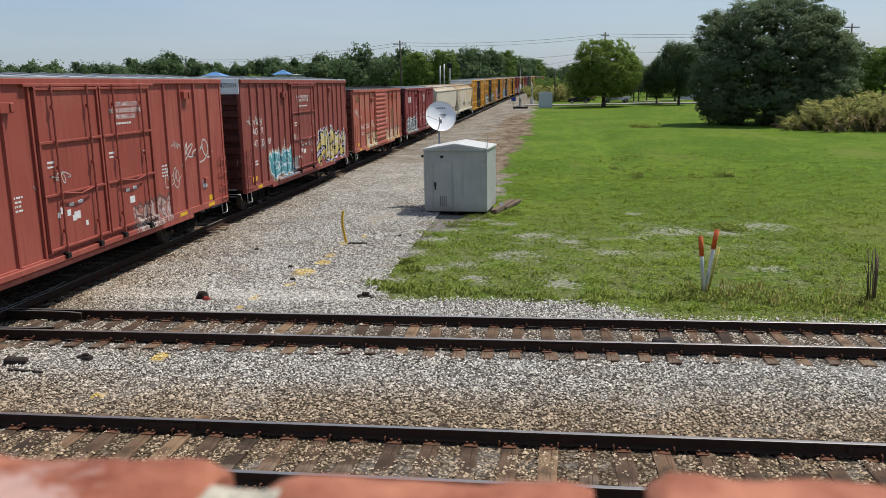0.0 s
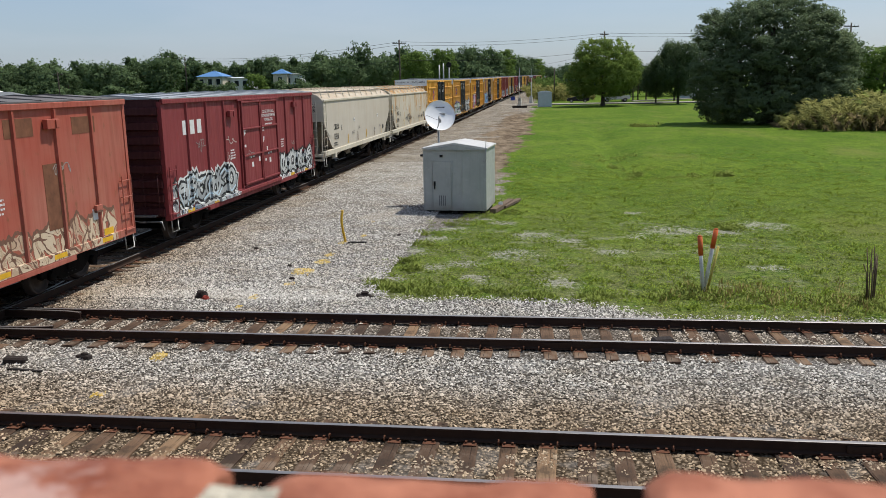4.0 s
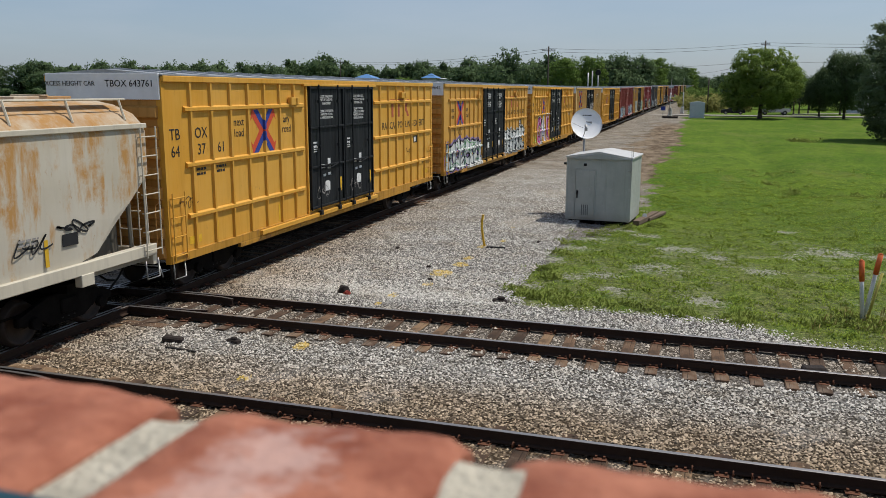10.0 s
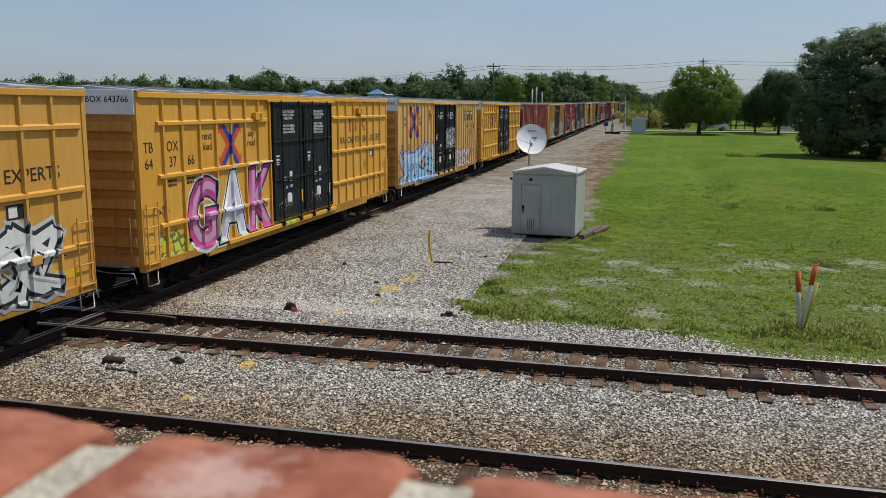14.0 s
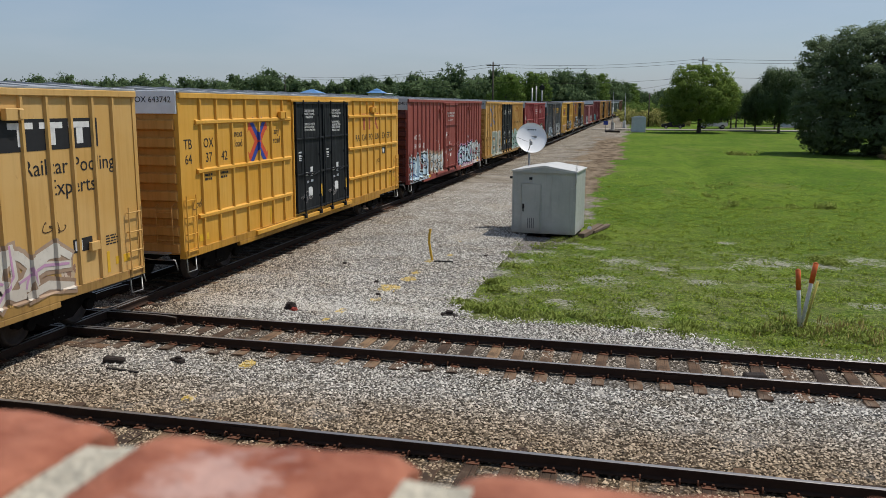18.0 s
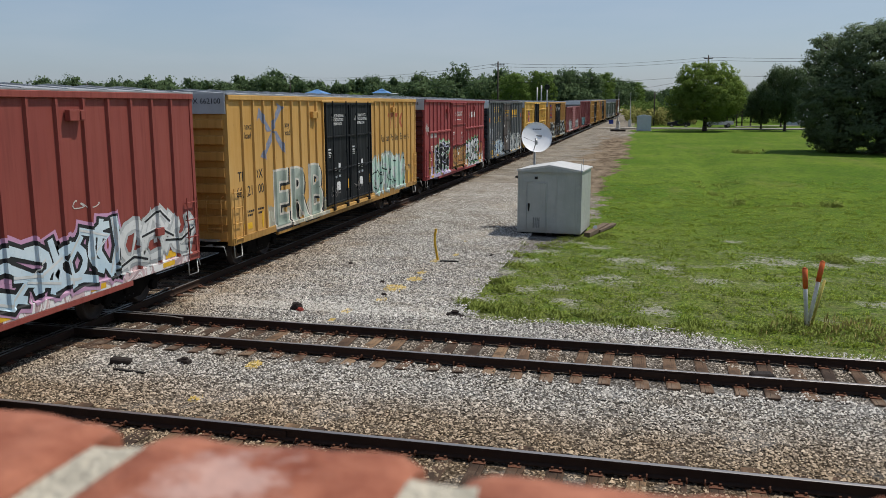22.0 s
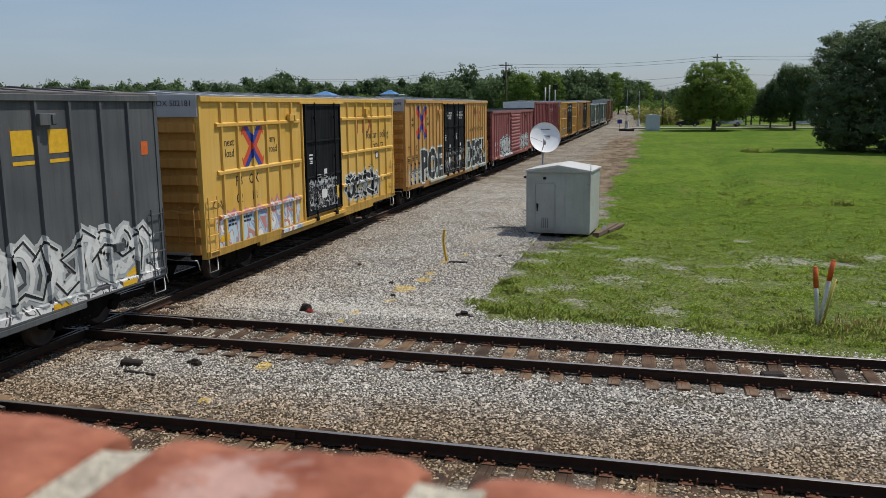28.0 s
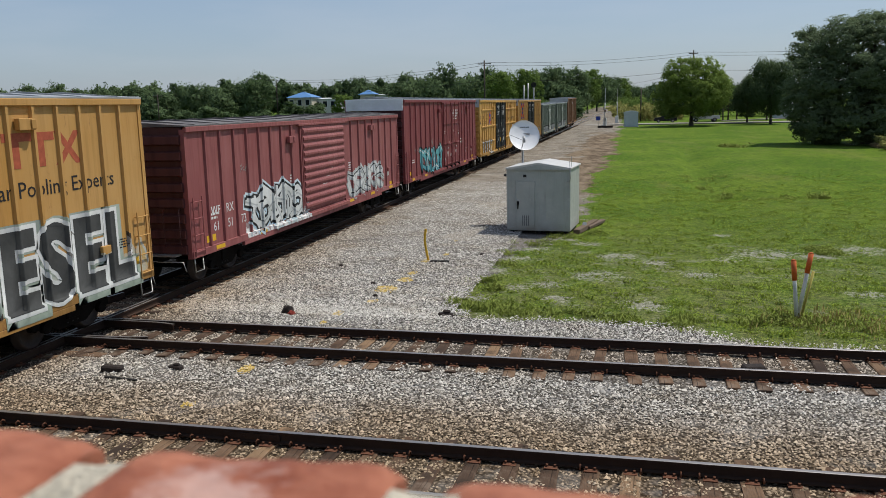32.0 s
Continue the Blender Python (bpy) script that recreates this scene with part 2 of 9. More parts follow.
def finish(bm, name, mat=None, bevel=0.0):
    if bevel:
        bmesh.ops.bevel(bm, geom=bm.edges[:], offset=bevel, segments=1, affect="EDGES", clamp_overlap=True)
    bmesh.ops.recalc_face_normals(bm, faces=bm.faces[:])
    me = bpy.data.meshes.new(name)
    bm.to_mesh(me)
    bm.free()
    if mat:
        me.materials.append(mat)
    return me


def shape(name, mat, fn, bevel=0.0):
    bm = bmesh.new()
    fn(bm)
    return finish(bm, name, mat, bevel)


def boxes(name, mat, items, bevel=0.0):
    return shape(name, mat, lambda bm: [box(bm, *i) for i in items], bevel)


def part(name, mesh, parent, label="", at=None):
    ob = new(name, mesh)
    ob.parent = parent
    if at is not None:
        ob.matrix_basis = at
    if label:
        ob["label"] = label
    return ob


def thing(name, label, category, at=None, group="", kind=""):
    ob = tagged(new(name), label, category, group, kind)
    if at is not None:
        ob.matrix_basis = at
    return ob


def single(name, mesh, label, category, at=None, group="", kind=""):
    ob = tagged(new(name, mesh), label, category, group, kind)
    if at is not None:
        ob.matrix_basis = at
    return ob


def from_arrays(name, verts, faces, mat):
    """A mesh out of numpy arrays; faces all of one size."""
    me = bpy.data.meshes.new(name)
    k = faces.shape[1]
    me.vertices.add(len(verts))
    me.vertices.foreach_set("co", verts.astype(np.float32).ravel())
    me.loops.add(faces.size)
    me.loops.foreach_set("vertex_index", faces.astype(np.int32).ravel())
    me.polygons.add(len(faces))
    me.polygons.foreach_set("loop_start", np.arange(0, faces.size, k, dtype=np.int32))
    me.update(calc_edges=True)
    me.validate()
    me.materials.append(mat)
    return me




def letters(body, size, mat, origin, facing="side", squeeze=1.0):
    """Painted lettering as a thin mesh; facing side: read from +x; facing end: read from -y."""
    cu = bpy.data.curves.new("lettering", "FONT")
    cu.body, cu.size, cu.align_x, cu.align_y, cu.extrude, cu.resolution_u = body, size, "CENTER", "CENTER", 0.002, 2
    cu.space_line = 0.95
    tmp = bpy.data.objects.new("lettering", cu)
    me = bpy.data.meshes.new_from_object(tmp)
    bpy.data.objects.remove(tmp)
    bpy.data.curves.remove(cu)
    if facing == "side":
        m = Matrix(((0, 0, 1, 0), (squeeze, 0, 0, 0), (0, 1, 0, 0), (0, 0, 0, 1)))
    else:
        m = Matrix(((squeeze, 0, 0, 0), (0, 0, -1, 0), (0, 1, 0, 0), (0, 0, 0, 1)))
    me.transform(Matrix.Translation(origin) @ m)
    me.materials.clear()
    me.materials.append(mat)
    return me


# ---- materials ----
def ground_masks(g):
    """Where the ground is grass, and the brown and yellow stains of the gravel, by place."""
    o = g.tc.outputs["Object"]
    x, y, z = g.xyz(o)
    wob = g.math("SUBTRACT", g.noise(o, 0.55, 5, 0.6), 0.5)
    wob2 = g.math("SUBTRACT", g.noise(o, 2.6, 3), 0.5)
    wide = g.math("MULTIPLY", g.math("SUBTRACT", g.noise(g.node("Mapping", {0: o, 3: (1, 0.4, 1)}).outputs[0], 0.3, 6, 0.65), 0.5), g.steps(g.math("DIVIDE", y, 100.0), [(0.35, 0.0), (0.6, 1.0)]))
    edge = g.steps(g.math("DIVIDE", y, 200.0), [(0.0, 0.29), (0.13, 0.285), (0.155, 0.37), (0.2, 0.39), (0.28, 0.36), (0.42, 0.39), (0.75, 0.36), (1.0, 0.36)])
    edge_x = g.math("MULTIPLY_ADD", edge, 20.0, -10.0)
    dx = g.math("ADD", g.math("MULTIPLY_ADD", wide, 5.0, g.math("SUBTRACT", x, edge_x)), g.math("MULTIPLY_ADD", wob, 3.6, g.math("MULTIPLY", wob2, 1.3)))
    dy = g.math("ADD", g.math("SUBTRACT", y, 18.65), g.math("MULTIPLY_ADD", wob, 2.0, g.math("MULTIPLY", wob2, 0.6)))
    dy = g.math("ADD", dy, g.math("MULTIPLY", g.math("MAXIMUM", g.math("SUBTRACT", x, -3.0), 0.0), 0.06))
    dy = g.math("ADD", dy, g.steps(g.math("DIVIDE", x, 10.0), [(0.09, 0.0), (0.27, 1.4)]))
    near = g.math("MINIMUM", dx, dy)
    west = g.math("SUBTRACT", -18.0, g.math("ADD", x, g.math("MULTIPLY", wob, 3.0)))
    d = g.math("MAXIMUM", near, west)
    south = g.math("SUBTRACT", 4.0, y)
    return o, x, y, g.math("MAXIMUM", d, south), dx, wob, wob2, wide


def spot(g, x, y, cx, cy, r, wob):
    a = g.math("POWER", g.math("DIVIDE", g.math("SUBTRACT", x, cx), r), 2.0)
    b = g.math("POWER", g.math("DIVIDE", g.math("SUBTRACT", y, cy), r * 1.6), 2.0)
    return g.math("LESS_THAN", g.math("ADD", g.math("ADD", a, b), g.math("MULTIPLY", wob, 3.0)), 0.7)


def any_spot(g, x, y, wob, spots):
    s = None
    for cx, cy, r in spots:
        k = spot(g, x, y, cx, cy, r, wob)
        s = k if s is None else g.math("MAXIMUM", s, k)
    return s


def yellow_paint(g, x, y, wob):
    return any_spot(g, x, y, wob, ((-6.54, 21.1, 0.34), (-6.36, 22.3, 0.24), (-6.42, 23.3, 0.18), (-6.51, 19.7, 0.14), (-6.92, 18.3, 0.14), (-7.0, 17.45, 0.12), (-6.35, 29.2, 0.12), (-6.1, 26.5, 0.14), (-6.5, 25.2, 0.16), (-7.2, 13.95, 0.17), (-7.3, 12.0, 0.15)))


# thin stony places in the turf: centre and half width
BARE = ((4.34, 28.2, 1.0), (3.0, 27.1, 0.6), (5.8, 27.9, 0.8), (-1.0, 24.2, 0.8), (-2.4, 22.8, 0.6), (-0.5, 27.3, 0.7), (0.7, 26.4, 0.5), (0.3, 20.6, 0.6), (-3.1, 22.2, 0.5), (3.3, 32.1, 0.4), (7.4, 29.2, 0.9), (-1.6, 29.6, 0.5), (-2.5, 30.6, 0.5), (-4.1, 20.9, 0.5), (-4.1, 24.3, 0.55), (-3.7, 26.5, 0.6), (-3.2, 28.2, 0.6), (-1.9, 21.0, 0.4), (2.0, 24.6, 0.5), (5.9, 22.6, 0.5))


def bareness(x, y):
    """How bare the turf is at a place, 0 to 1."""
    k = max(1.3 - math.hypot((x - cx) / r, (y - cy) / (r * 0.9)) for cx, cy, r in BARE)
    return k + 0.9 * noise.noise((x * 1.7, y * 1.7, 3.0)) + 0.7 * noise.noise((x * 5, y * 5, 1.0))


def stone_tint(g, x, y, wob, col, wob2):
    """Rusty dust along the tracks, pale stone elsewhere, and a few sprayed marks."""
    b1 = g.steps(g.math("DIVIDE", g.math("ADD", y, g.math("MULTIPLY", wob, 1.3)), 20.0), [(0.40, 1.0), (0.555, 1.0), (0.605, 0.8), (0.655, 0.25), (0.715, 0.15), (0.745, 0.6), (0.82, 0.55), (0.84, 0.12), (0.95, 0.04), (1.0, 0.1)])
    far = g.steps(g.math("DIVIDE", y, 100.0), [(0.22, 1.0), (0.40, 0.35)])
    b2 = g.steps(g.math("DIVIDE", g.math("ADD", g.math("SUBTRACT", -5.0, x), g.math("MULTIPLY", wob, 2.0)), 10.0), [(0.15, 0.0), (0.45, 0.2), (0.62, 0.75), (1.0, 0.9)])
    col = g.mix(g.math("MAXIMUM", g.math("MULTIPLY", b1, 0.85), g.math("MULTIPLY", g.math("MULTIPLY", b2, far), 0.85)), col, (0.68, 0.495, 0.315), "MULTIPLY")
    o = g.tc.outputs["Object"]
    mud = g.steps(g.noise(g.node("Mapping", {0: o, 3: (0.7, 1.1, 1), 1: (4, 2, 0)}).outputs[0], 0.75, 6, 0.7), [(0.50, 0.0), (0.66, 1.0)])
    col = g.mix(g.math("MULTIPLY", mud, 0.42), col, (0.66, 0.55, 0.41), "MULTIPLY")
    pale = g.steps(g.noise(g.node("Mapping", {0: o, 1: (9, 5, 0)}).outputs[0], 0.5, 5, 0.7), [(0.54, 0.0), (0.68, 1.0)])
    col = g.mix(g.math("MULTIPLY", pale, 0.22), col, (0.56, 0.55, 0.53))
    speck = g.math("GREATER_THAN", g.noise(o, 8.0, 4, 0.7), 0.47)
    return g.mix(g.math("MULTIPLY", g.math("MULTIPLY", yellow_paint(g, x, y, wob2), speck), 0.6), col, (0.66, 0.45, 0.06))


def ground_mat():
    g = Mat("ground_cover", 0.95, spec=0.03)
    o, x, y, d, dx, wob, wob2, wide = ground_masks(g)
    # gravel
    cells = g.vor(o, 17.0, "F1", "Color")
    dist = g.vor(o, 17.0)
    grey = g.steps(g.xyz(cells)[0], [(0.0, (0.13, 0.13, 0.125)), (0.35, (0.29, 0.285, 0.28)), (0.8, (0.46, 0.455, 0.45)), (1.0, (0.62, 0.61, 0.60))])
    # gaps between the stones are coloured dark, as shade would leave them
    grey = g.mix(g.steps(dist, [(0.30, 0.0), (0.62, 1.0)]), grey, (0.05, 0.046, 0.042))
    # near bed darkened to act as shade between the loose stones
    grey = g.mix(g.steps(g.math("DIVIDE", y, 100.0), [(0.17, 0.45), (0.20, 0.2), (0.32, 0.0)]), grey, (0.085, 0.077, 0.065))
    far_grey = g.mix(g.steps(g.math("MULTIPLY_ADD", g.noise(g.node("Mapping", {0: o, 3: (1, 0.5, 1)}).outputs[0], 9.0, 6, 0.85), 0.65, g.math("MULTIPLY", g.noise(o, 0.5, 5, 0.7), 0.35)), [(0.42, 0.0), (0.58, 1.0)]), (0.10, 0.085, 0.062), (0.40, 0.36, 0.295))
    grey = g.mix(g.steps(g.math("DIVIDE", y, 100.0), [(0.22, 0.0), (0.45, 0.75)]), grey, far_grey)
    grey = stone_tint(g, x, y, wob, grey, wob2)
    # dark spots by the shed: damp brown ground and painted-in shadow together
    damp_shade = g.math("MAXIMUM", spot(g, x, y, -5.7, 34.2, 0.9, wob), spot(g, x, y, -5.4, 38.5, 0.8, wob))
    sandy = g.math("MAXIMUM", spot(g, x, y, -6.6, 40.5, 1.3, wob), spot(g, x, y, -6.0, 30.8, 1.1, wob))
    grey = g.mix(g.math("MULTIPLY", damp_shade, 0.55), grey, (0.10, 0.075, 0.052))
    grey = g.mix(g.math("MULTIPLY", sandy, 0.5), grey, (0.40, 0.355, 0.29))
    # dirt strip between the gravel road and the grass
    dirt = g.mix(g.steps(g.noise(g.node("Mapping", {0: o, 3: (1, 0.35, 1)}).outputs[0], 0.9, 7, 0.75), [(0.36, 0.0), (0.66, 1.0)]), (0.078, 0.055, 0.036), (0.28, 0.22, 0.155))
    dm = g.math("MULTIPLY", g.steps(g.math("DIVIDE", y, 200.0), [(0.21, 0.0), (0.25, 1.0), (0.62, 1.0), (0.68, 0.0)]),
                g.steps(g.math("MULTIPLY_ADD", g.math("ADD", dx, g.math("ADD", g.math("MULTIPLY", wob, 3.0), g.math("MULTIPLY", wide, 9.0))), 0.1, 0.5), [(0.09, 0.0), (0.2, 1.0)]))
    grey = g.mix(dm, grey, dirt)
    # mown grass
    n1 = g.noise(o, 0.11, 5, 0.6)
    n2 = g.noise(g.node("Mapping", {0: o, 3: (1, 0.55, 1)}).outputs[0], 1.3, 7, 0.75)
    n3 = g.noise(g.node("Mapping", {0: o, 3: (1, 0.35, 1)}).outputs[0], 7.0, 7, 0.85)
    gr = g.mix(g.steps(n1, [(0.40, 0.0), (0.60, 1.0)]), (0.064, 0.136, 0.011), (0.122, 0.190, 0.020))
    gr = g.mix(g.steps(n2, [(0.45, 0.0), (0.60, 0.85)]), gr, (0.046, 0.098, 0.010))
    gr = g.mix(g.steps(n3, [(0.50, 0.0), (0.61, 0.75)]), gr, (0.175, 0.225, 0.036))
    gr = g.mix(g.steps(n3, [(0.40, 0.65), (0.49, 0.0)]), gr, (0.040, 0.074, 0.010))
    clump = g.noise(g.node("Mapping", {0: o, 3: (1, 0.6, 1)}).outputs[0], 2.4, 5, 0.7)
    gr = g.mix(g.steps(clump, [(0.56, 0.0), (0.66, 0.45)]), gr, (0.044, 0.084, 0.010))
    worn = g.noise(g.node("Mapping", {0: o, 3: (0.8, 0.25, 1)}).outputs[0], 0.22, 5, 0.65)
    gr = g.mix(g.steps(worn, [(0.55, 0.0), (0.68, 0.55)]), gr, (0.175, 0.185, 0.050))
    # drier, thinner turf towards the tracks
    dry = g.math("MULTIPLY", g.steps(g.math("DIVIDE", y, 100.0), [(0.17, 1.0), (0.22, 0.9), (0.29, 0.45), (0.40, 0.15)]), g.steps(n2, [(0.38, 0.15), (0.58, 1.0)]))
    fleck = g.noise(o, 9.0, 7, 0.85)
    close = g.steps(g.math("DIVIDE", y, 100.0), [(0.26, 0.85), (0.5, 0.0)])
    gr = g.mix(g.math("MULTIPLY", g.steps(fleck, [(0.42, 1.0), (0.50, 0.0)]), close), gr, (0.032, 0.054, 0.010))
    gr = g.mix(g.math("MULTIPLY", g.steps(fleck, [(0.51, 0.0), (0.60, 1.0)]), close), gr, (0.19, 0.235, 0.045))
    gr = g.mix(g.math("MULTIPLY", dry, 0.5), gr, g.mix(g.steps(fleck, [(0.38, 0.0), (0.62, 1.0)]), (0.085, 0.082, 0.040), (0.27, 0.235, 0.13)))
    bare = g.math("MULTIPLY", g.steps(g.noise(g.node("Mapping", {0: o, 3: (0.7, 1.0, 1)}).outputs[0], 0.8, 9, 0.82), [(0.54, 0.0), (0.58, 1.0)]),
                  g.steps(g.math("DIVIDE", y, 100.0), [(0.175, 0.0), (0.19, 1.0), (0.29, 1.0), (0.32, 0.0)]))
    bare = g.math("MULTIPLY", g.math("MULTIPLY", bare, 0.35), g.steps(g.math("DIVIDE", x, 20.0), [(0.0, 1.0), (0.30, 1.0), (0.42, 0.0)]))
    holes = None
    for cx, cy, r in BARE:
        a = g.math("POWER", g.math("DIVIDE", g.math("SUBTRACT", x, cx), r), 2.0)
        b = g.math("POWER", g.math("DIVIDE", g.math("SUBTRACT", y, cy), r * 0.9), 2.0)
        k = g.math("SUBTRACT", 1.1, g.math("ADD", a, b))
        holes = k if holes is None else g.math("MAXIMUM", holes, k)
    holes = g.math("ADD", g.math("MULTIPLY", g.math("MAXIMUM", holes, -1.6), 0.7), g.math("MULTIPLY_ADD", g.math("SUBTRACT", g.noise(o, 2.0, 8, 0.8), 0.5), 7.0, g.math("MULTIPLY", g.math("SUBTRACT", fleck, 0.5), 7.0)))
    bare = g.math("MAXIMUM", bare, g.steps(holes, [(0.25, 0.0), (0.75, 0.8)]))
    gr = g.mix(g.math("MULTIPLY", bare, 0.9), gr, g.mix(g.steps(fleck, [(0.36, 0.0), (0.62, 1.0)]), (0.17, 0.155, 0.12), (0.46, 0.44, 0.40)))
    m = g.steps(g.math("MULTIPLY_ADD", d, 0.5, 0.5), [(0.44, 0.0), (0.56, 1.0)])
    g.color(g.mix(m, grey, gr))
    h = g.math("ADD", g.math("MULTIPLY", dist, g.math("SUBTRACT", 1.0, m)), g.math("MULTIPLY", n3, g.math("MULTIPLY", m, 1.5)))
    g.bump(h, 0.8, 0.04)
    return g.m


def stone_mat():
    g = Mat("ballast_stone", 0.9, spec=0.08)
    o = g.tc.outputs["Object"]
    x, y, z = g.xyz(o)
    r = g.node("NewGeometry").outputs["Random Per Island"]
    col = g.steps(r, [(0.0, (0.07, 0.065, 0.056)), (0.2, (0.23, 0.22, 0.196)), (0.5, (0.43, 0.415, 0.38)), (0.8, (0.60, 0.585, 0.54)), (1.0, (0.75, 0.735, 0.69))])
    wob = g.math("SUBTRACT", g.noise(o, 0.55, 5, 0.6), 0.5)
    wob2 = g.math("SUBTRACT", g.noise(o, 2.6, 3), 0.5)
    g.color(stone_tint(g, x, y, wob, col, wob2))
    return g.m


def tie_mat():
    g = Mat("creosoted_timber", 0.9, spec=0.15)
    o = g.tc.outputs["Object"]
    r = g.node("ObjectInfo").outputs["Random"]
    base = g.steps(r, [(0.0, (0.045, 0.029, 0.021)), (0.35, (0.10, 0.060, 0.038)), (0.75, (0.165, 0.100, 0.060)), (1.0, (0.29, 0.185, 0.105))])
    grain = g.noise(g.node("Mapping", {0: o, 3: (1.2, 22, 22), 1: (0, 0, 0)}).outputs[0], 2.0, 6, 0.7)
    big = g.noise(g.node("Mapping", {0: o, 1: (3, 1, 0)}).outputs[0], 2.6, 4)
    col = g.mix(g.steps(grain, [(0.36, 0.55), (0.60, 1.0)]), (0.06, 0.045, 0.035), base)
    col = g.mix(g.math("MULTIPLY", g.steps(big, [(0.5, 0.0), (0.65, 1.0)]), 0.5), col, (0.24, 0.185, 0.14))
    col = g.mix(g.steps(big, [(0.34, 0.6), (0.46, 0.0)]), col, (0.035, 0.026, 0.02))
    split = g.noise(g.node("Mapping", {0: o, 3: (0.5, 34, 8), 1: (1, 7, 2)}).outputs[0], 1.0, 3, 0.6)
    col = g.mix(g.steps(split, [(0.33, 0.85), (0.39, 0.0)]), col, (0.018, 0.013, 0.010))
    g.color(col)
    g.bump(g.math("ADD", grain, g.math("MULTIPLY", g.steps(split, [(0.33, 0.0), (0.40, 1.0)]), 0.8)), 0.6, 0.014)
    return g.m


def rail_mat():
    g = Mat("rail_steel", 0.6, 0.0, 0.15)
    o = g.tc.outputs["Object"]
    z = g.xyz(o)[2]
    n = g.noise(o, 3.0, 6, 0.7)
    rust = g.mix(n, (0.018, 0.012, 0.009), (0.060, 0.034, 0.023))
    top = g.math("GREATER_THAN", z, -0.006)
    g.color(g.mix(top, rust, (0.33, 0.305, 0.29)))
    g.put(g.b.inputs["Metallic"], g.math("MULTIPLY", top, 0.85))
    g.rough(g.math("MULTIPLY_ADD", top, -0.36, 0.8))
    g.bump(n, 0.15, 0.01)
    return g.m


def brick_mat(limed=False):
    g = Mat("limed_coping_brick" if limed else "coping_brick", 0.85, spec=0.25)
    o = g.tc.outputs["Object"]
    r = g.node("ObjectInfo").outputs["Random"]
    ov = g.node("VectorMath", {0: o, 1: g.node("CombineXYZ", {0: g.math("MULTIPLY", r, 9.0)}).outputs[0]}, operation="ADD").outputs[0]
    n = g.noise(ov, 38.0, 5, 0.62)
    n2 = g.noise(ov, 150.0, 3)
    n3 = g.noise(ov, 21.0, 4)
    col = g.mix(g.steps(n, [(0.36, 0.0), (0.64, 1.0)]), (0.20, 0.056, 0.030), (0.42, 0.165, 0.098))
    col = g.mix(g.math("MULTIPLY", g.steps(n3, [(0.60, 0.0), (0.72, 1.0)]), 0.5), col, (0.55, 0.36, 0.31))
    col = g.mix(g.math("MULTIPLY", g.steps(n2, [(0.62, 0.0), (0.72, 1.0)]), 0.35), col, (0.16, 0.06, 0.04))
    if limed:
        x, y, z = g.xyz(o)
        a = g.math("POWER", g.math("DIVIDE", g.math("ADD", x, 0.003), 0.016), 2.0)
        b = g.math("POWER", g.math("DIVIDE", g.math("ADD", y, 0.026), 0.020), 2.0)
        s = g.math("ADD", g.math("ADD", a, b), g.math("MULTIPLY", g.math("SUBTRACT", g.noise(ov, 60.0, 5, 0.7), 0.5), 6.0))
        col = g.mix(g.steps(s, [(0.0, 0.5), (1.2, 0.0)]), col, (0.58, 0.43, 0.38))
    g.color(col)
    g.bump(g.math("ADD", n, g.math("MULTIPLY", n2, 0.5)), 0.9, 0.003)
    return g.m


def wall_brick_mat():
    g = Mat("wall_brick", 0.9, spec=0.2)
    o = g.tc.outputs["Object"]
    x, y, z = g.xyz(o)
    v = g.node("CombineXYZ", {0: g.math("ADD", x, y), 1: z}).outputs[0]
    b = g.node("TexBrick", {"Vector": v, "Color1": (0.38, 0.12, 0.075), "Color2": (0.27, 0.085, 0.055), "Mortar": (0.5, 0.47, 0.41), "Scale": 1.0, "Mortar Size": 0.006, "Brick Width": 0.203, "Row Height": 0.067})
    g.color(g.mix(g.math("MULTIPLY", g.noise(o, 3, 5), 0.3), b.outputs[0], (0.2, 0.1, 0.08)))
    g.bump(b.outputs[1], -0.5, 0.01)
    return g.m


def leaf_mat(name, dark, light, trans=0.25, lump=0.45):
    g = Mat(name, 0.7, spec=0.04)
    r = g.node("NewGeometry").outputs["Random Per Island"]
    big = g.noise(g.tc.outputs["Object"], lump, 4, 0.6)
    col = g.mix(g.math("MULTIPLY_ADD", r, 0.5, 0.15), dark, light)
    col = g.mix(g.steps(big, [(0.35, 0.0), (0.68, 0.75)]), col, light)
    g.color(col)
    tr = g.node("BsdfTranslucent", {0: col})
    mx = g.node("MixShader", {0: trans})
    g.t.links.new(g.b.outputs[0], mx.inputs[1])
    g.t.links.new(tr.outputs[0], mx.inputs[2])
    g.t.links.new(mx.outputs[0], g.t.nodes["Material Output"].inputs[0])
    return g.m


M_GROUND, M_STONE, M_TIE, M_RAIL, M_BRICK, M_WALLBRICK = ground_mat(), stone_mat(), tie_mat(), rail_mat(), brick_mat(), wall_brick_mat()
M_MORTAR = plain("lime_mortar", (0.52, 0.47, 0.37), 0.95, vary=0.3, scale=60, bump=0.5)
M_RUST = plain("rusted_iron", (0.17, 0.072, 0.04), 0.9, 0.2, 0.45, 25, 0.4)
M_IRON = plain("black_iron", (0.014, 0.013, 0.012), 0.7, 0.0, 0.4, 9, 0.2)
M_TRUCK = plain("truck_grime", (0.010, 0.0085, 0.0075), 0.95, 0.0, 0.5, 5, 0.3, 0.08)
M_WHEEL = plain("wheel_steel", (0.05, 0.037, 0.03), 0.6, 0.3, 0.3, 6, 0.1)
